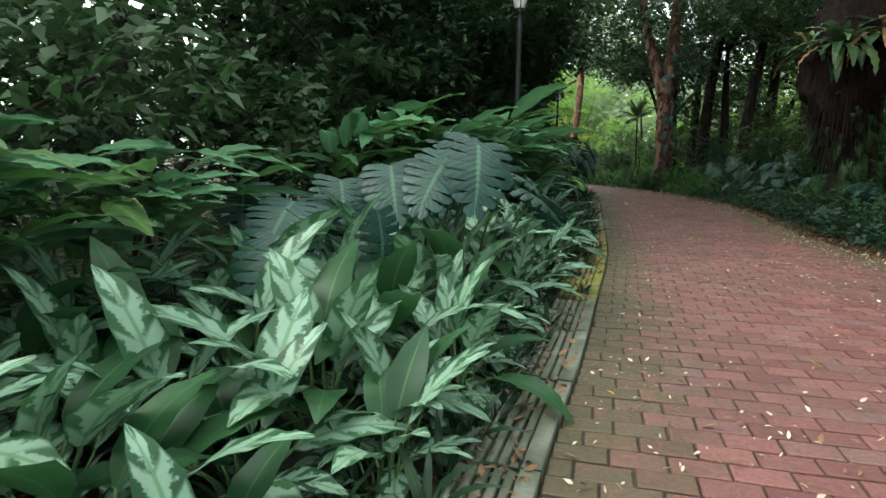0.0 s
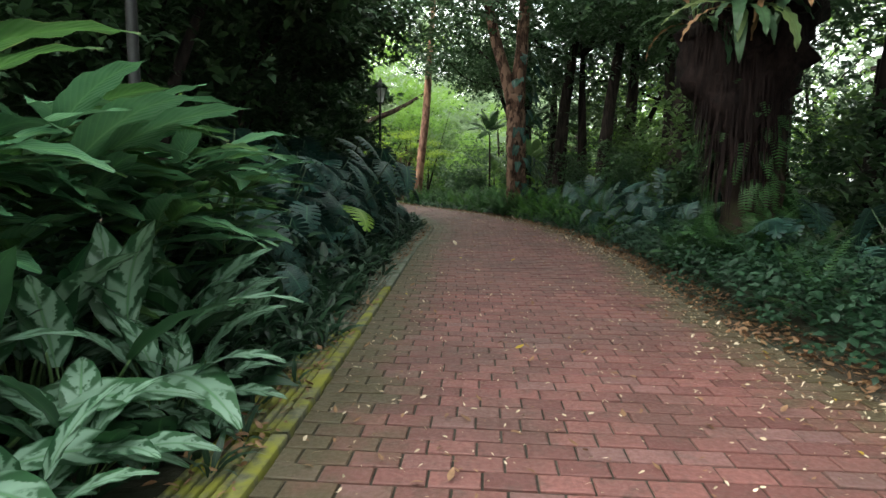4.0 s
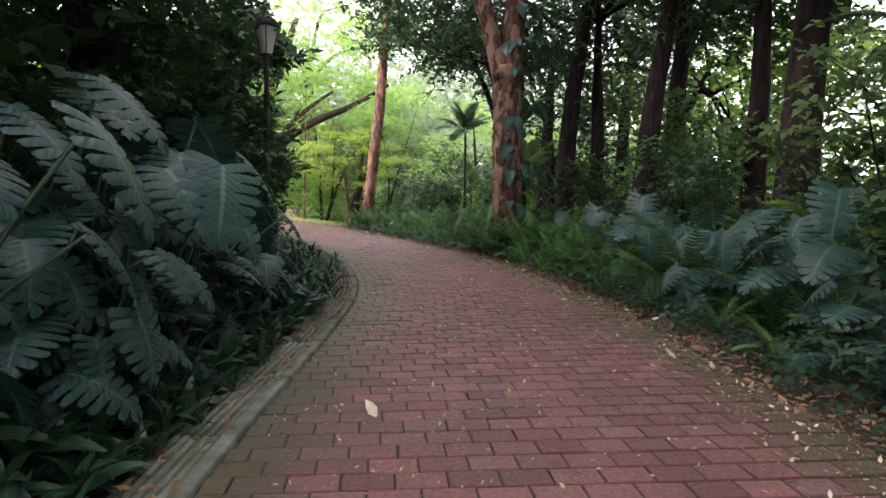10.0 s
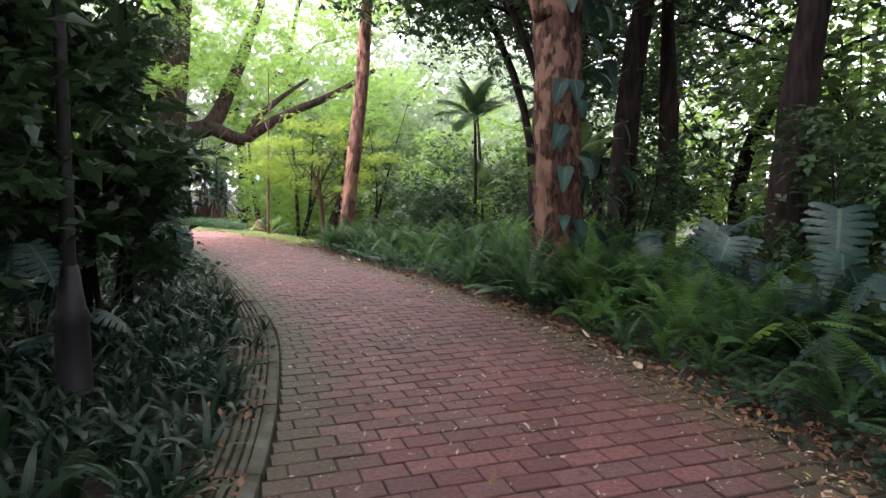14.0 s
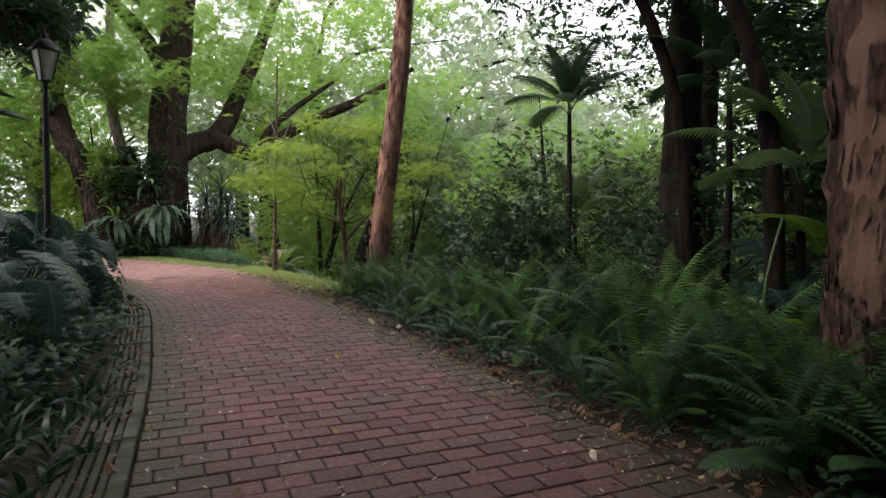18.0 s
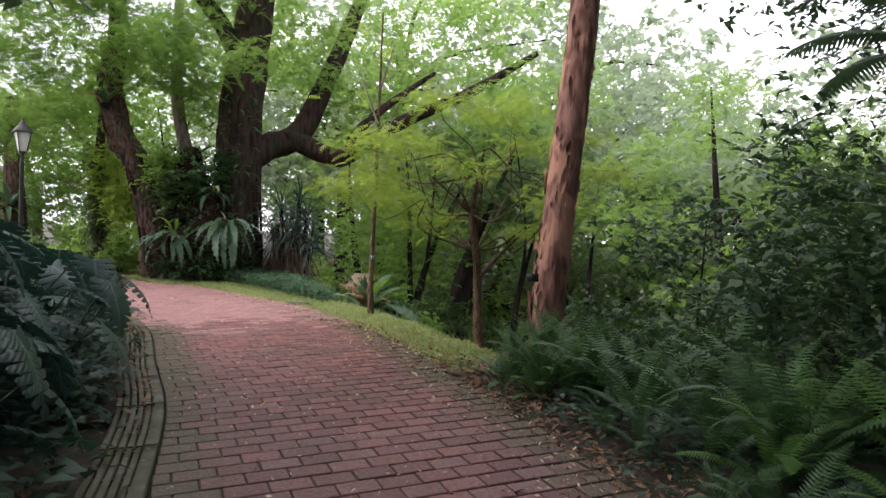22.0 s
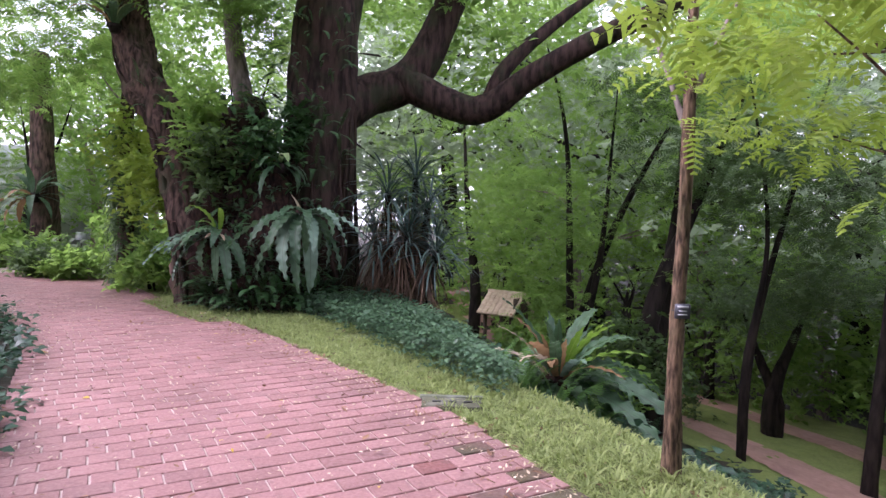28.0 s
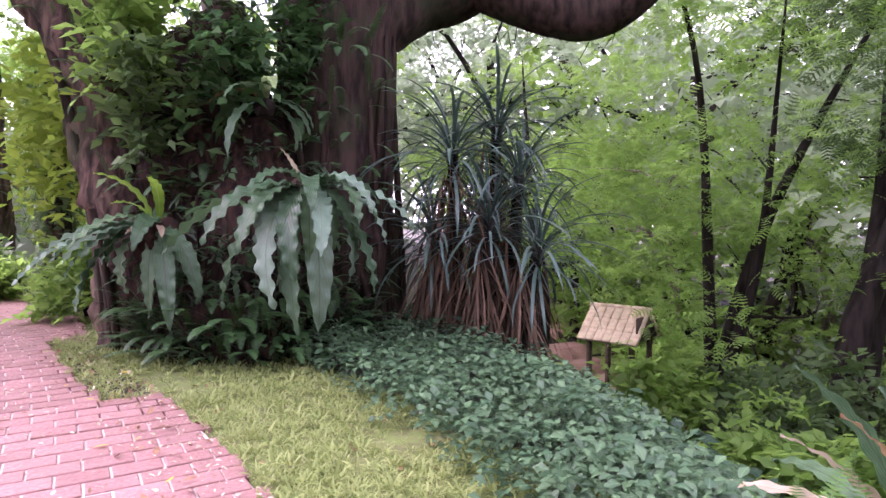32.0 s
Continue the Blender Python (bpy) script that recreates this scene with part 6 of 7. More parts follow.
for x, y, sc in ((5.2, 42.2, 1.1), (4.8, 42.7, 1.1), (5.6, 41.7, 1.0)):
    plant("sword_fern", x, y, FERN_M, 12, "green fern behind the nest fern", "fern", "ferns at the nest fern", int(100 * x), (-0.05, 0.7), (0.8, 1.2), "frond", scale=sc)
nest_fan(0.62, 43.75, 1.55, 1.05, "large bird's-nest fern hanging from the rain tree's trunk", 4, ((HANG_M, 9, (2.0, 4.6), (-1.1, -0.3), (0.75, 1.1)), (HANG_SHEEN_M, 4, (2.2, 4.4), (-1.0, -0.2), (0.8, 1.15)), (HANG_M, 7, (1.7, 5.1), (-0.5, 0.3), (0.7, 1.05)), (HANG_SHEEN_M, 4, (3.6, 5.1), (-0.4, 0.25), (0.8, 1.05)), (CREAM_M, 1, (2.7, 2.8), (-0.2, 0.1), (0.5, 0.6))))
nest_fan(-0.75, 43.75, 1.2, 1.05, "bird's-nest fern low on the rain tree, sheen put into its leaf colour", 5, ((HANG_SHEEN_M, 7, (1.2, 2.6), (-0.6, 0.2), (0.7, 1.0)), (HANG_M, 9, (1.2, 4.2), (-0.7, 0.2), (0.65, 0.95)), (HANG_M, 4, (2.6, 4.4), (-1.3, -0.7), (0.65, 0.9)), (YOUNG_M, 3, (2.4, 3.9), (0.1, 0.5), (0.5, 0.68)), (CREAM_M, 2, (2.8, 3.6), (-1.3, -0.9), (0.45, 0.6))))
nest(0.1, 44.1, 2.35, 9, 0.75, "bird's-nest fern on the rain tree's trunk", 6, 0.1, 0.2, (-0.9, 0.2), face=math.pi)
nest(-2.75, 44.1, 4.6, 14, 0.75, "bird's-nest fern high on the leaning trunk", 7, 0.2, 0.1)
nest(-9.6, 51.2, 0.9, 20, 1.1, "bird's-nest fern on a far trunk", 8, 0.1, 0.05)
nest(-8.6, 50.0, 1.9, 26, 1.2, "large bird's-nest fern on a dark trunk", 18, 0.1, 0.1, (-0.8, 0.6))
nest(7.5, 11.95, 3.35, 26, 1.05, "bird's-nest fern on top of the root mass", 9, 0.2, 0.1, (-0.7, 0.5), face=2.45)
nest(8.2, 11.75, 3.5, 24, 1.05, "bird's-nest fern on the dark trunk", 10, 0.15, 0.1, (-0.7, 0.5), face=2.8)
nest(7.3, 12.6, 3.3, 18, 0.95, "bird's-nest fern at the root mass's edge", 11, 0.15, 0.1, (-0.7, 0.5), face=2.0)

# green coat of ferns and small leaves on the rain tree's foot
def foot_spots(n, r):
    out = []
    for _ in range(n):
        a, z = r.uniform(-2.5, 2.1), abs(r.normal()) * 1.0
        k = 1.15 - 0.2 * z
        out.append((Matrix.Translation((-0.28 + k * math.sin(a), 44.85 - k * math.cos(a) * 0.95, min(z, 3.0))), a + math.pi))
    return out


r = np.random.default_rng(61)
up_trunk = [turned((0.42 + 0.66 * math.sin(a), 45.33 - 0.66 * math.cos(a), z), a + 3.14159 + r.normal() * 0.4, r.uniform(-1.2, 0.2), r.uniform(0.3, 0.7)) for a, z in zip(r.uniform(-1.7, 1.0, 170), r.uniform(1.4, 5.2, 170))]
up_trunk += [turned((-1.72 - 0.4 * (z - 2.1) + 0.36 * math.sin(a), 44.5 - 0.36 * math.cos(a), z), a + 3.14159 + r.normal() * 0.4, r.uniform(-1.2, 0.2), r.uniform(0.3, 0.6)) for a, z in zip(r.uniform(0.0, 1.9, 50), r.uniform(0.6, 4.0, 50))]
tagged(part("trunk_ferns", spread(FERN_SHAPES, up_trunk), FERN), "small ferns growing up the rain tree's trunks", "fern", kind="stuff")
low = [(Matrix.Translation((-0.25 + 1.2 * math.sin(a), 44.85 - 1.15 * math.cos(a), r.uniform(-0.05, 0.35))), a + math.pi) for a in r.uniform(-1.7, 1.5, 170)]
tagged(part("foot_ferns", spread(FERN_SHAPES, [m @ turned((0, 0, 0), a + r.normal() * 0.5, r.uniform(-0.6, 0.4), r.uniform(0.4, 0.8)) for m, a in low]), FERN), "ferns round the rain tree's foot", "fern", kind="stuff")
tagged(part("trunk_ferns", spread(FERN_SHAPES, [m @ turned((0, 0, 0), a + r.normal() * 0.5, r.uniform(-1.3, -0.1), r.uniform(0.3, 0.8)) for m, a in foot_spots(300, r)]), FERN), "dark green ferns growing on the rain tree's foot", "fern", kind="stuff")
upper = [(Matrix.Translation((-1.0 + (0.95 - 0.12 * z) * math.sin(a), 45.02 - (0.95 - 0.12 * z) * math.cos(a), z)), a + math.pi) for a, z in zip(r.uniform(-1.5, 1.4, 210), r.uniform(1.3, 3.7, 210))]
tagged(part("trunk_ferns", spread(FERN_SHAPES, [m @ turned((0, 0, 0), a + r.normal() * 0.5, r.uniform(-1.3, -0.2), r.uniform(0.35, 0.75)) for m, a in upper[:120]]), FERN), "ferns hanging between the rain tree's trunks", "fern", kind="stuff")
tagged(part("trunk_creeper", spread(SPRIGS["broad"], [m @ turned((0, 0, 0), a + r.normal() * 0.6, r.uniform(-1.2, 0.2), r.uniform(0.5, 0.9)) for m, a in upper[60:]]), TREE_LEAF), "leafy creeper between the rain tree's trunks", "creeper", kind="stuff")
tagged(part("trunk_creeper", spread(SPRIGS["small"], [m @ turned((0, 0, 0), a + r.normal() * 0.8, r.uniform(-1.2, 0.4), r.uniform(0.5, 1.1)) for m, a in foot_spots(330, r)]), DARK_LEAF), "small-leaved creeper on the rain tree's foot", "creeper", kind="stuff")
for x, y, z, rad, cnt, leaf, label in ((-1.2, 43.95, 3.05, 0.4, 130, BRIGHT_LEAF, "bright green leafy epiphyte on the leaning trunk"), (-0.95, 43.95, 2.4, 0.36, 90, TREE_LEAF, "green leafy epiphyte on the rain tree's foot"), (-2.45, 44.8, 2.1, 0.6, 170, GOLD_LEAF, "yellow-green leafy creeper beside the rain tree"), (-3.5, 46.1, 2.9, 0.75, 190, GOLD_LEAF, "yellow-green leafy creeper beyond the rain tree"), (0.25, 44.6, 3.1, 0.3, 60, FERN, "leafy epiphyte on the dark trunk"), (-0.2, 44.0, 2.75, 0.3, 60, FERN, "dark leafy epiphyte between the trunks")):
    ep = thing("epiphyte", (x, y, z), label, "plant", "epiphytes on the rain tree")
    part("foliage", crown([(0, 0, 0), (0.1, -0.15, 0.3), (-0.1, 0, -0.35)], [rad, rad * 0.8, rad * 0.8], cnt, "broad", r, 1.0, (0.6, 1.1), 0.2), leaf, ep)
    part("stem", tube([(0, 0.3, -0.4), (0, 0.1, 0), (0, 0, 0.3)], [0.03, 0.025, 0.01], 6, 0, 6), BARK, ep)


# palms
def palm(x, y, h, n, data, label, seed, sc=1.0):
    r = np.random.default_rng(seed)
    t = thing("palm", (x, y, ground_z(x, y)), label, "palm", "palms")
    part("trunk", tube([(0, 0, -0.2), (0.03, 0, h * 0.5), (0.0, 0.02, h)], [0.06, 0.045, 0.035], 10, 0.05, 20, seed), BARK, t)
    for k, m in enumerate(rosette(None, n, r, (-0.3, 0.8), (0.8 * sc, 1.1 * sc), 0.1, 0.03)):
        part("frond", data[k % 3], None, t, m=Matrix.Translation((0, 0.02, h - 0.05)) @ m)


palm(9.86, 32.34, 3.6, 14, DARK_PALM_M, "slender palm with arching feather fronds", 1, 0.85)
palm(10.3, 33.0, 1.9, 11, PALM_M, "low palm with arching feather fronds", 2, 0.8)
palm(13.0, 19.2, 3.6, 9, DARK_PALM_M, "palm under the trees with arching fronds", 3, 1.0)
palm(10.2, 27.6, 1.8, 9, PALM_M, "young palm beside the forked tree", 4, 0.8)
palm(10.9, 29.6, 3.2, 8, DARK_PALM_M, "palm under the trees with arching fronds", 5, 0.9)

# pandanus clump with a skirt of dry leaves
pan = thing("pandanus", (2.15, 44.9, ground_z(2.15, 44.9)), "grey-green pandanus clump with a brown skirt of dry leaves", "plant")
PAN_SHAPES = [blade(ln, 0.036, "strap", 9, 2, p, b, 0.5) for ln, p, b in ((1.0, 0.9, 1.5), (0.9, 0.6, 1.3), (1.05, 1.2, 1.4))]
for k, (px, py, pz) in enumerate(((-0.35, 0, 2.45), (0.35, 0.2, 2.2), (0.05, -0.25, 1.75), (0.55, -0.1, 1.45), (-0.55, 0.1, 1.55), (0.1, 0.4, 2.75))):
    part("stem", tube([(px * 0.5, py * 0.5, -0.2), (px * 0.8, py * 0.8, pz * 0.5), (px, py, pz)], [0.09, 0.07, 0.06], 8, 0.05, 12, k), BARK, pan)
    part("leaf_head", spread(PAN_SHAPES, [Matrix.Translation((px, py, pz - 0.25 + 0.3 * q / 76)) @ m for q, m in enumerate(rosette(None, 76, rng, (-0.9, 0.5), (0.6, 1.1), 0, 0.05))]), PANDAN, pan)["kind"] = "stuff"
    part("dry_skirt", spread([blade(0.9, 0.024, "strap", 5, 1, -0.8, 0.8, 0.3), blade(1.05, 0.02, "strap", 5, 1, -1.05, 0.5, 0.3)], [Matrix.Translation((px * 0.8 - 0.1, py * 0.8, 0.75 + rng.uniform(0, pz - 0.9))) @ m for m in rosette(None, 170, rng, (-0.4, 0.3), (0.6, 1.1), 0, 0.06)]), SKIRT, pan)["kind"] = "stuff"


# ground covers, too many leaves to count
def cover(name, spots, shapes, per, stuff, label, category, seed, size=(0.8, 1.2), jitter=0.25, tip=(-0.4, 0.6), lift=(0.0, 0.05)):
    """Leaves spread over spots (x, y and, where the cover rises, its height there)."""
    r = np.random.default_rng(seed)
    mats = []
    pts = np.repeat(np.array([tuple(p) for p in spots], float), per, 0)
    pts[:, :2] += r.normal(size=(len(pts), 2)) * jitter
    zs = terrain(pts[:, 0], pts[:, 1])
    for p, z in zip(pts, zs):
        up = r.uniform(0, p[2]) if len(p) > 2 else r.uniform(*lift)
        mats.append(turned((p[0], p[1], z + up), r.uniform(0, 6.28), r.uniform(*tip), r.uniform(*size), r.uniform(-0.3, 0.3)))
    return tagged(part(name, spread(shapes, mats), stuff), label, category, kind="stuff")


tuft = [joined([moved(blade(0.24, 0.032, "lance", 4, 1, 1.2, 1.5, 0.2), m) for m in rosette(None, 7, rng, (-0.3, 0.5), (0.7, 1.2))]) for _ in range(3)]
spots = [left_of(s, o) for s in np.arange(5.9, 14.2, 0.11) for o in np.arange(0.42, 2.6, 0.23)]
cover("strap_leaf_cover", spots, tuft, 2, STRAP, "low cover of narrow dark green arching leaves", "ground cover", 5, (0.8, 1.4), 0.1)
spots = [left_of(s, o) for s in np.arange(0.0, 6.6, 0.13) for o in np.arange(0.45, 3.6, 0.32)]
cover("strap_leaf_cover", spots, tuft, 2, STRAP, "low cover of narrow dark green arching leaves", "ground cover", 6, (0.7, 1.2), 0.14)
broad_tuft = [joined([moved(blade(0.27, 0.07, "lance", 5, 2, 0.9, 1.3, 0.2), m) for m in rosette(None, 7, rng, (-0.5, 0.6), (0.7, 1.2))]) for _ in range(3)]
spots = [(*left_of(s, o), min(1.15, 0.08 + 0.75 * (o - 0.45))) for s in np.arange(5.7, 10.7, 0.1) for o in np.arange(0.47, 2.5, 0.16)]
cover("lance_leaf_bank", spots, broad_tuft, 2, STRAP, "bank of dark lance-shaped leaves under the monsteras", "ground cover", 16, (0.75, 1.25), 0.07)


def bunched(n, cols):
    """A few stalkless leaves at different heights."""
    return joined([moved(blade(0.085, 0.06, "lance", 2, cols, 0.4, 0.8, 0.2), turned((0.07 * math.sin(k * 2.4), 0.07 * math.cos(k * 2.4), rng.uniform(0.03, 0.13)), -k * 2.4 + rng.normal() * 0.3, rng.uniform(-0.4, 0.3), rng.uniform(0.75, 1.25))) for k in range(n)])


bunch, fine_bunch = [bunched(7, 1) for _ in range(3)], [bunched(7, 2) for _ in range(3)]
spots = [(*right_of(s, o), min(0.55, 0.2 + 0.45 * o)) for s in np.arange(0.5, 9.3, 0.085) for o in np.arange(float(np.interp(s, [3.5, 5.5], [0.04, 0.3])), 2.3, 0.14)]
cover("broad_leaf_cover", spots, bunch, 3, COVER, "knee-high dark green broad-leaved ground cover", "ground cover", 7, (0.65, 1.15), 0.09)
spots = [right_of(s, o) for s in np.arange(9.3, 16.4, 0.1) for o in np.arange(0.3, 2.6, 0.22)]
cover("broad_leaf_cover", spots, bunch, 2, COVER, "low dark green broad-leaved ground cover", "ground cover", 8, (0.6, 1.1), 0.14, lift=(0.0, 0.12))
spots = [p for p in (right_of(s, o) for s in np.arange(19.15, 21.75, 0.03) for o in np.arange(0.0, float(np.interp(s, [19.2, 19.6, 20.0, 21.7], [0.8, 1.6, 2.6, 3.4])), 0.1) + np.interp(s, [19, 20, 21, 21.7], [0.65, 0.85, 1.15, 1.5])) if math.hypot(p[0] - 4.42, p[1] - 41.5) > 0.8 and not (p[0] > 3.7 and p[1] < 41.6)]
cover("trailing_hedge", spots, fine_bunch, 2, HEDGE, "knee-high bed of dark green ivy-like leaves", "ground cover", 9, (0.5, 0.85), 0.08, lift=(0.0, 0.3))
spots = [(*left_of(s, o), min(0.5, 0.1 + 0.35 * o)) for s in np.arange(14.0, 19.4, 0.1) for o in np.arange(0.5, 2.6, 0.2)]
cover("broad_leaf_cover", spots, bunch, 2, COVER, "dark broad-leaved ground cover under the monsteras", "ground cover", 15, (0.9, 1.5), 0.12)
spots = [(*left_of(s, o), min(0.35, 0.1 + 0.3 * o)) for s in np.arange(19.4, 23.2, 0.07) for o in np.arange(0.12, 1.6, 0.16)]
cover("broad_leaf_cover", spots, bunch, 2, COVER, "low dark green leafy border at the path's bend", "ground cover", 16, (0.8, 1.3), 0.1)
# slope below
spots = [right_of(s, o) for s in np.arange(15.5, 23.5, 0.12) for o in np.arange(2.6, 7.0, 0.35)]
cover("slope_cover", spots, bunch, 2, COVER, "dark green undergrowth on the slope", "ground cover", 10, (0.9, 1.7), 0.25, lift=(0.0, 0.25))
spots = [np.array([x, y]) for x in np.arange(9.5, 24, 0.8) for y in np.arange(1, 35, 0.8)]
cover("woodland_cover", spots, THIN_FERN, 1, FERN, "dark undergrowth of ferns between the trees", "ground cover", 12, (0.7, 1.2), 0.3, (-0.2, 0.6))
spots = [left_of(s, o) for s in np.arange(0, 19, 0.35) for o in np.arange(2.2, 7.0, 0.6)]
cover("woodland_cover", spots, THIN_FERN, 1, FERN, "dark undergrowth of ferns between the trees", "ground cover", 13, (0.7, 1.2), 0.3, (-0.2, 0.6))
# climber on the forked tree
cl = thing("climber", (9.02, 25.58, 0), "climber with large heart-shaped leaves on the trunk", "plant")
HEART = [blade(0.38, 0.24, "heart", 6, 4, -0.4, 0.8, 0.15)]
for k in range(58):
    a, z = rng.uniform(-0.9, 2.8), rng.uniform(0.9, 5.8)
    far = 0.34 + (rng.uniform(0, 0.55) if a > 0.6 else 0.0)
    part("leaf", mesh("leaf", HEART[0], MONSTERA) if k == 0 else climb_mesh, None, cl, m=turned((far * math.sin(a) + 0.06, -far * math.cos(a), z), a + 3.14159, rng.uniform(-0.6, 0.1), rng.uniform(0.6, 1.35), rng.uniform(-0.4, 0.4)))
    if k == 0:
        climb_mesh = cl.children[0].data

# grass verge along the open end
g_tuft = [joined([moved(blade(0.06, 0.011, "tip", 2, 1, 1.1, 1.3, 0.0), m) for m in rosette(None, 9, rng, (-0.4, 0.5), (0.6, 1.3), 0, 0.02)]) for _ in range(3)]
spots = [right_of(s, o) for s in np.arange(16.5, 23.4, 0.02) for o in np.arange(0.03, 1.35, 0.055)] + [right_of(s, -o) for s in np.arange(21.32, 22.26, 0.017) for o in np.arange(0.0, 0.36, 0.05)]
spots = [p for p in spots if math.sin(p[0] * 2.1 + 1.3 * math.sin(p[1] * 1.7)) * math.sin(p[1] * 2.6 + p[0]) + rng.normal() * 0.25 < 0.62]
cover("grass_verge", spots, g_tuft, 1, GRASS, "strip of short yellow-green grass beside the path", "grass", 14, (0.5, 1.5), 0.035, (-0.25, 0.25))

# ---- lamps, buildings, litter ----
def street_lamp(x, y, head, seed=0):
    z = ground_z(x, y)
    t = thing("street_lamp", (x, y, z), "black cast-iron lamp post with a four-sided lantern", "street lamp", "street lamps")
    h = head - z
    part("base", lathe([(0.0, 0), (0.14, 0), (0.14, 0.08), (0.11, 0.12), (0.10, 0.55), (0.115, 0.6), (0.085, 0.68), (0.05, 0.95), (0.0, 0.95)], 16), IRON, t)
    part("post", lathe([(0.04, 0.9), (0.038, h - 0.55), (0.05, h - 0.5), (0.03, h - 0.42), (0.028, h - 0.3), (0.07, h - 0.26), (0.0, h - 0.25)], 14), IRON, t)
    lan = part("lantern", lathe([(0.0, h - 0.26), (0.09, h - 0.26), (0.085, h - 0.24), (0.0, h - 0.24)], 4), IRON, t)
    part("glass", lathe([(0.085, h - 0.235), (0.165, h + 0.14)], 4), GLASS, lan, "frosted white glass panes")
    for k in range(4):
        a = k * math.pi / 2
        part("bar", tube([(0.09 * math.cos(a), 0.09 * math.sin(a), h - 0.24), (0.13 * math.cos(a), 0.13 * math.sin(a), h - 0.05), (0.172 * math.cos(a), 0.172 * math.sin(a), h + 0.15)], [0.009, 0.009, 0.009], 5, 0, 4), IRON, lan)
    part("roof", lathe([(0.0, h + 0.14), (0.21, h + 0.14), (0.215, h + 0.16), (0.13, h + 0.26), (0.06, h + 0.31), (0.05, h + 0.36), (0.02, h + 0.38), (0.028, h + 0.41), (0.0, h + 0.45)], 4), IRON, lan)


for x, y, head in ((1.04, 9.47, 3.7), (3.82, 21.86, 3.52), (2.07, 31.66, 3.37), (-2.64, 40.36, 3.1)):
    street_lamp(x, y, head)

# small shelter with a tiled roof in the valley
hut = thing("shelter", turned((4.15, 48.1, ground_z(4.15, 48.1)), -0.6, 0, 0.68), "small open shelter with a pale clay-tiled roof", "shelter")
hz = (-0.02 - ground_z(4.15, 48.1)) / 0.68
for px, py in ((-0.5, -0.5), (0.5, -0.5), (-0.5, 0.5), (0.5, 0.5)):
    part("post", box(px - 0.05, px + 0.05, py - 0.05, py + 0.05, -0.1, hz - 0.5, 0.005), WOOD, hut)
for k, sgn in enumerate((-1, 1)):
    roof = part("roof", moved(box(-0.7, 0.7, -0.02, 0.98, -0.03, 0.03, 0.006), Matrix.Translation((0, 0, hz)) @ Matrix.Rotation(math.pi if sgn < 0 else 0, 4, "Z") @ Matrix.Rotation(-0.75, 4, "X")), TILE, hut)
    rows = [moved(box(-0.7 + 0.2 * c, -0.515 + 0.2 * c, 0.02 + 0.16 * r, 0.2 + 0.16 * r, 0.035, 0.055 + 0.008 * (r % 2), 0.004), Matrix.Translation((0, 0, hz)) @ Matrix.Rotation(math.pi if sgn < 0 else 0, 4, "Z") @ Matrix.Rotation(-0.75, 4, "X")) for c in range(7) for r in range(6)]
    for shp in rows:
        part("tile", shp, TILE, roof)
part("ridge", tube([(-0.72, 0, hz + 0.03), (0, 0, hz + 0.035), (0.72, 0, hz + 0.03)], [0.06, 0.06, 0.06], 8, 0, 5), TILE, hut)
part("gable", box(0.6, 0.64, -0.55, 0.55, hz - 0.62, hz - 0.1, 0.004), WOOD, hut)

# pale building far off to the left
bld = thing("building", (-14.6, 57.5, ground_z(-14.6, 57.5)), "pale grey louvred building behind the trees", "building")
part("wall", box(-2.0, 2.0, -2, 2, -0.3, 4.0, 0.02), WALL_WHITE, bld)
for k in range(11):
    part("louvre", box(-2.05, 2.05, -2.06, -2.0, 0.4 + 0.3 * k, 0.55 + 0.3 * k, 0.01), WALL_WHITE, bld)

# fallen leaves
def flakes(name, spots, stuff, label, seed, size, z=None, curl=0.6):
    r = np.random.default_rng(seed)
    shapes = [blade(0.07, w, "lance", 3, 2, 0.15, b, 0.25, 0.05) for w, b in ((0.025, 0.5), (0.035, -0.6), (0.016, 0.9))]
    pts = np.array(spots)
    zs = terrain(pts[:, 0], pts[:, 1]) + 0.008 if z is None else np.full(len(pts), z)
    mats = [turned((p[0], p[1], q + r.uniform(0, 0.012)), r.uniform(0, 6.28), r.uniform(-0.25, 0.25) * curl, r.uniform(*size), r.uniform(-0.5, 0.5) * curl) for p, q in zip(pts, zs)]
    return tagged(part(name, spread(shapes, mats), stuff), label, "leaf litter", kind="stuff")


r = np.random.default_rng(8)
def on_path(n, bias=1.0):
    out = []
    for _ in range(n):
        s, q = r.uniform(0.6, 22.5), r.uniform(0.01, 0.99)
        if r.random() < 0.4:
            q = 1 - abs(r.normal()) * 0.1
        i = int(s / 25 * (FINE - 1))
        out.append(LEFT_LINE[i] + (RIGHT_LINE[i] - LEFT_LINE[i]) * min(max(q, 0.01), 0.995))
    return out


flakes("pale_fallen_leaves", on_path(9000), PALE_LITTER, "small pale fallen leaves on the pavers", 1, (0.15, 0.6), 0.006, 1.5)
flakes("brown_fallen_leaves", on_path(2600), LITTER, "brown fallen leaves on the pavers", 2, (0.3, 1.0), 0.006)
flakes("yellow_fallen_leaves", on_path(110), YELLOW, "yellow fallen leaves on the pavers", 3, (0.5, 1.2), 0.006)
flakes("leaf_litter", [right_of(r.uniform(4.5, 18), r.uniform(0.0, 0.65)) for _ in range(8500)], LITTER, "brown leaf litter along the path's edge", 4, (0.4, 1.25), None, 1.6)
flakes("leaf_litter", [left_of(r.uniform(0.5, 19), abs(r.normal()) * 0.25 + 0.05) for _ in range(2200)], LITTER, "brown leaf litter on the drain", 5, (0.4, 1.2), 0.012, 1.2)
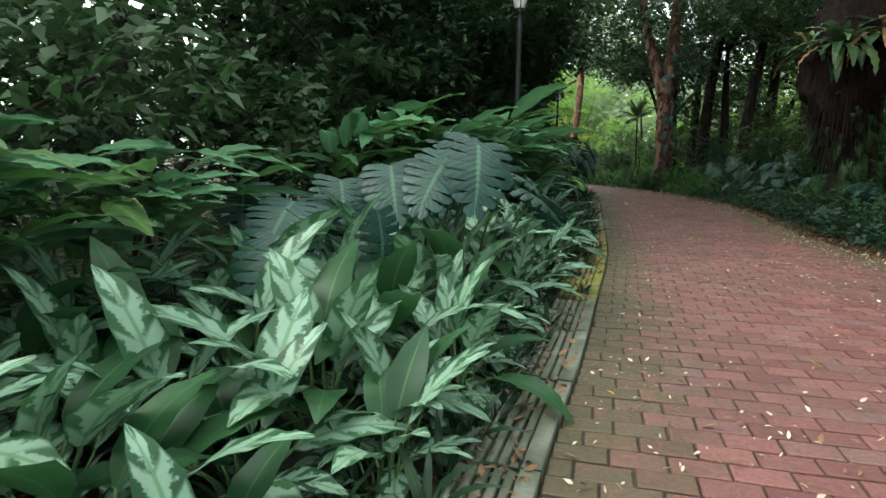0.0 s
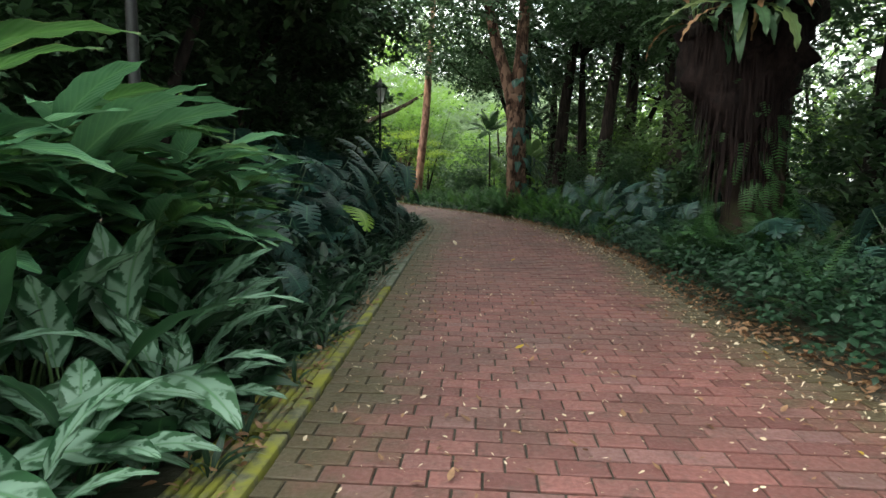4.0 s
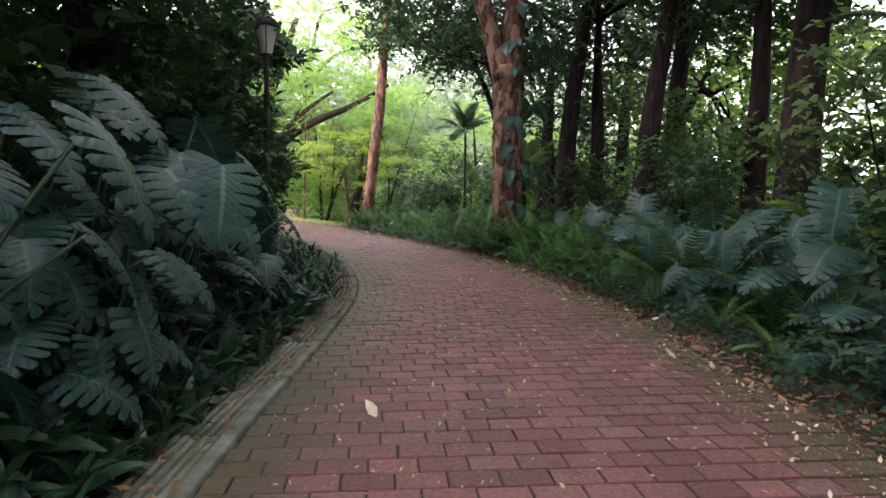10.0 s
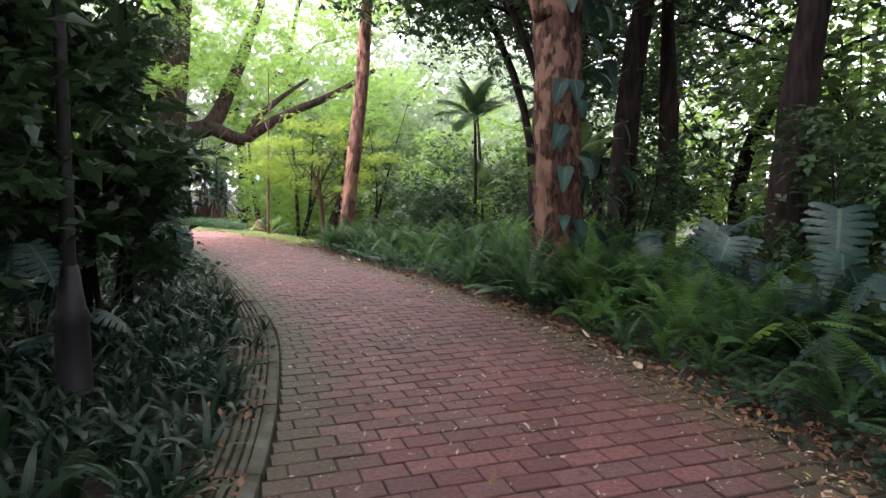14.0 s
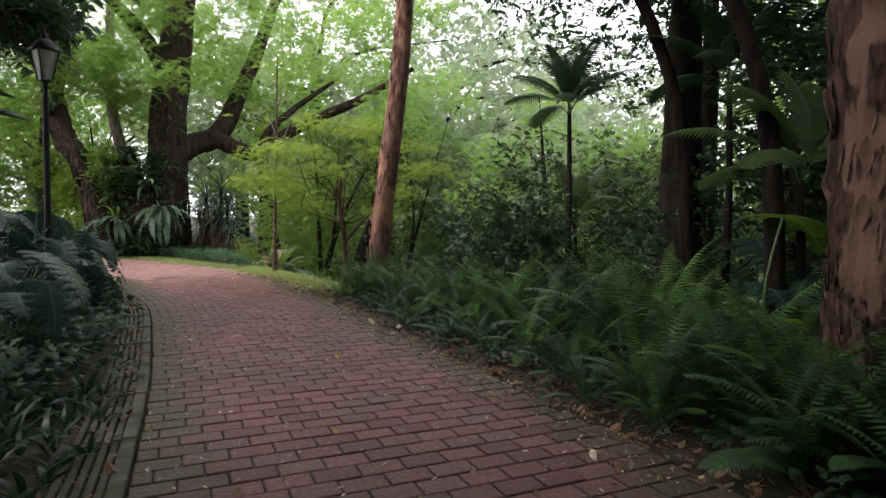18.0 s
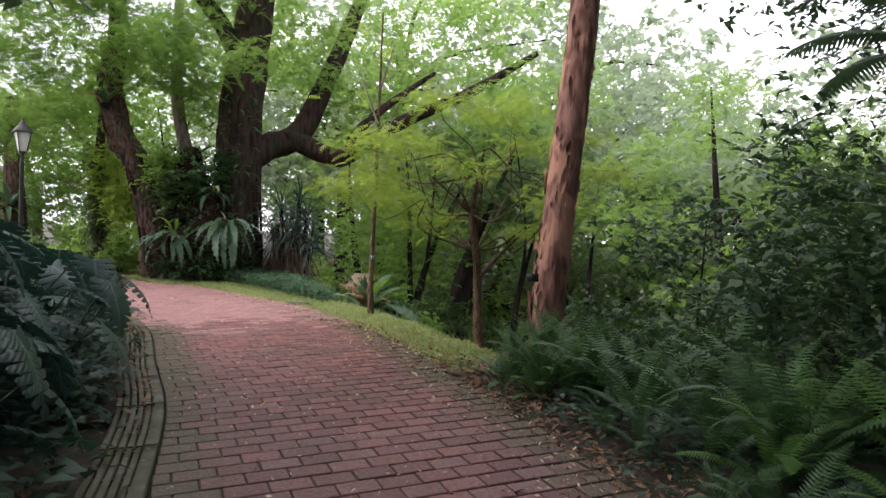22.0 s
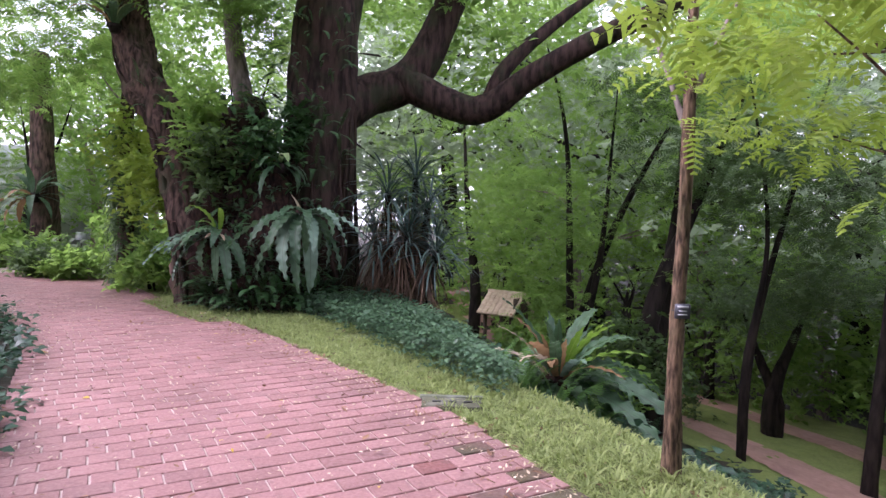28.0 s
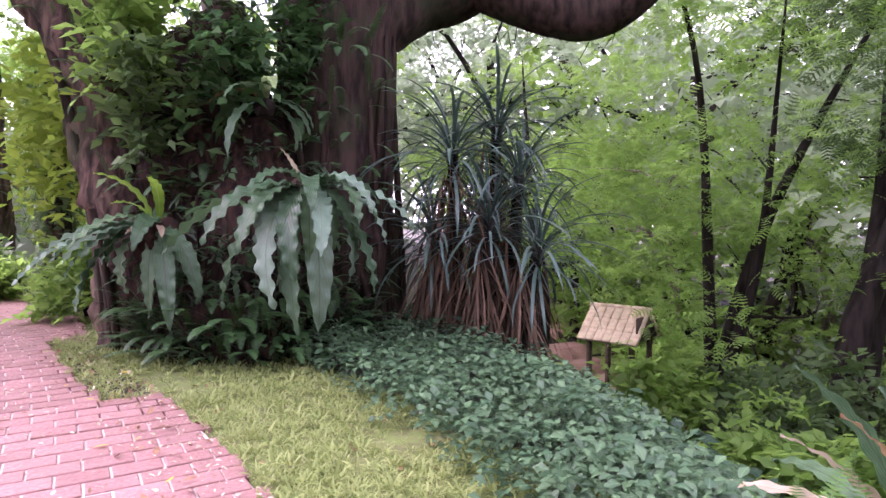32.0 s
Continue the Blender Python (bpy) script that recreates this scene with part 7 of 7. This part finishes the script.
flakes("edge_litter", [right_of(r.uniform(8.5, 18), 0.1 - abs(r.normal()) * 0.28) for _ in range(2400)], LITTER, "brown leaf litter along the path's edge", 7, (0.3, 1.0), 0.01, 1.4)
flakes("large_fallen_leaves", [right_of(r.uniform(9, 17), -abs(r.normal()) * 0.7 + 0.15) for _ in range(46)] + [p for p in on_path(24) if p[1] < 34], PALE_LITTER, "large pale curled fallen leaves on the pavers", 6, (1.1, 2.0), 0.014, 1.4)

# grey drain cover let into the verge
cover_slab = thing("drain_cover", turned((3.2, 39.22, ground_z(3.2, 39.22) + 0.005), 0.05), "dark grey concrete drain cover sunk in the verge", "drain cover")
part("slab", box(-0.25, 0.25, -0.12, 0.12, -0.05, 0.05, 0.008), DAMP, cover_slab)
part("rim", box(-0.27, 0.27, 0.12, 0.16, -0.05, 0.065, 0.006), CONCRETE, cover_slab)
for k in range(3):
    part("grip_bar", box(-0.16 + 0.13 * k, -0.09 + 0.13 * k, -0.02, 0.0, 0.05, 0.062, 0.003), IRON, cover_slab)
flakes("verge_litter", [right_of(r.uniform(15.8, 18.2), abs(r.normal()) * 0.45) for _ in range(900)] + [right_of(r.uniform(18, 21.5), r.uniform(0.0, 1.3)) for _ in range(260)], LITTER, "brown leaf litter on the grass verge", 9, (0.4, 1.3), None, 1.4)

# small white notice far beyond the rain tree
notice = thing("notice_sign", (-11.3, 56.0, ground_z(-11.3, 56.0)), "small white notice board on a thin post", "sign")
part("post", box(-0.02, 0.02, -0.02, 0.02, -0.1, 0.75, 0.003), IRON, notice)
part("board", box(-0.2, 0.2, -0.045, -0.025, 0.6, 0.9, 0.005), WALL_WHITE, notice)

# ---- pavers: courses laid across the path, the last and longest loop ----
paving = thing("brick_paving", (0, 0, 0), "weathered red clay pavers in running bond", "paving", kind="structure")
mid = (LEFT_LINE + RIGHT_LINE) / 2
mlen = np.concatenate([[0], np.cumsum(np.linalg.norm(np.diff(mid, axis=0), axis=1))])
rng = np.random.default_rng(11)
COURSE, BRICK_LONG, JOINT, HEAD = 0.163, 0.244, 0.017, 0.012
rest, dry, singles = [], [], 0


def brick_shape(c, e, n, half_l, half_w, tilt, across):
    r = 0.005
    rings = [(0, -0.05), (0, -r * 0.7), (r, 0.0)]
    v = []
    for k, z in rings:
        for a, b in ((-1, -1), (1, -1), (1, 1), (-1, 1)):
            p = c + e * a * (half_l - k) + n * b * (half_w - k)
            v.append((p[0], p[1], z + tilt[2] + tilt[0] * a * half_l + tilt[1] * b * half_w))
    f = np.vstack([grid_faces(2, 4, True), [[8, 9, 10, 11]]])
    return np.array(v), f, np.tile([[across, 0.5]], (12, 1)), np.zeros(9, int)


course = 0
s = 0.6
while s < mlen[-1] - 8:
    i = np.interp(s, mlen, np.arange(FINE))
    a = LEFT_LINE[int(i)] + (LEFT_LINE[min(int(i) + 1, FINE - 1)] - LEFT_LINE[int(i)]) * (i % 1)
    b = RIGHT_LINE[int(i)] + (RIGHT_LINE[min(int(i) + 1, FINE - 1)] - RIGHT_LINE[int(i)]) * (i % 1)
    wide = np.linalg.norm(b - a)
    e = (b - a) / wide
    n = np.array([-e[1], e[0]])
    station = i / (FINE - 1) * 25
    if 21.3 < station < 22.27:
        wide -= 0.36
    along = mid[min(int(i) + 2, FINE - 1)] - mid[max(int(i) - 2, 0)]
    pitch = 0.15 if station < 6.8 else COURSE
    long = 0.232 if station < 6.8 else BRICK_LONG
    depth = pitch * abs(np.dot(along / np.linalg.norm(along), n))
    x = -0.5 * long * (course % 2) + rng.uniform(-0.02, 0.02)
    while x < wide - 0.05:
        x0, x1 = max(x, 0.006), min(x + long, wide + rng.uniform(-0.03, 0.03))
        if x1 - x0 > 0.05:
            c = a + e * (x0 + x1) / 2 + n * rng.uniform(-0.003, 0.003)
            shape = brick_shape(c, e, n, (x1 - x0 - HEAD) / 2, (depth - JOINT) / 2, (*rng.normal(0, 0.006, 2), rng.normal(0, 0.0015)), ((x0 + x1) / 2) / wide)
            if 5.05 < station < 6.6 and singles < 300:
                part("brick", shape, BRICK, paving, smooth=False)
                singles += 1
            else:
                # dry collects the paler pavers that carry open light in their colour
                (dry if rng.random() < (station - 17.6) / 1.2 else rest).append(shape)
        x += long
    course += 1
    s += pitch
tagged(part("brick_courses", joined(rest), BRICK, paving, smooth=False), kind="stuff")
tagged(part("dry_brick_courses", joined(dry), BRICK_PALE, paving, "paler pavers, some open light put into their colour", smooth=False), kind="stuff")
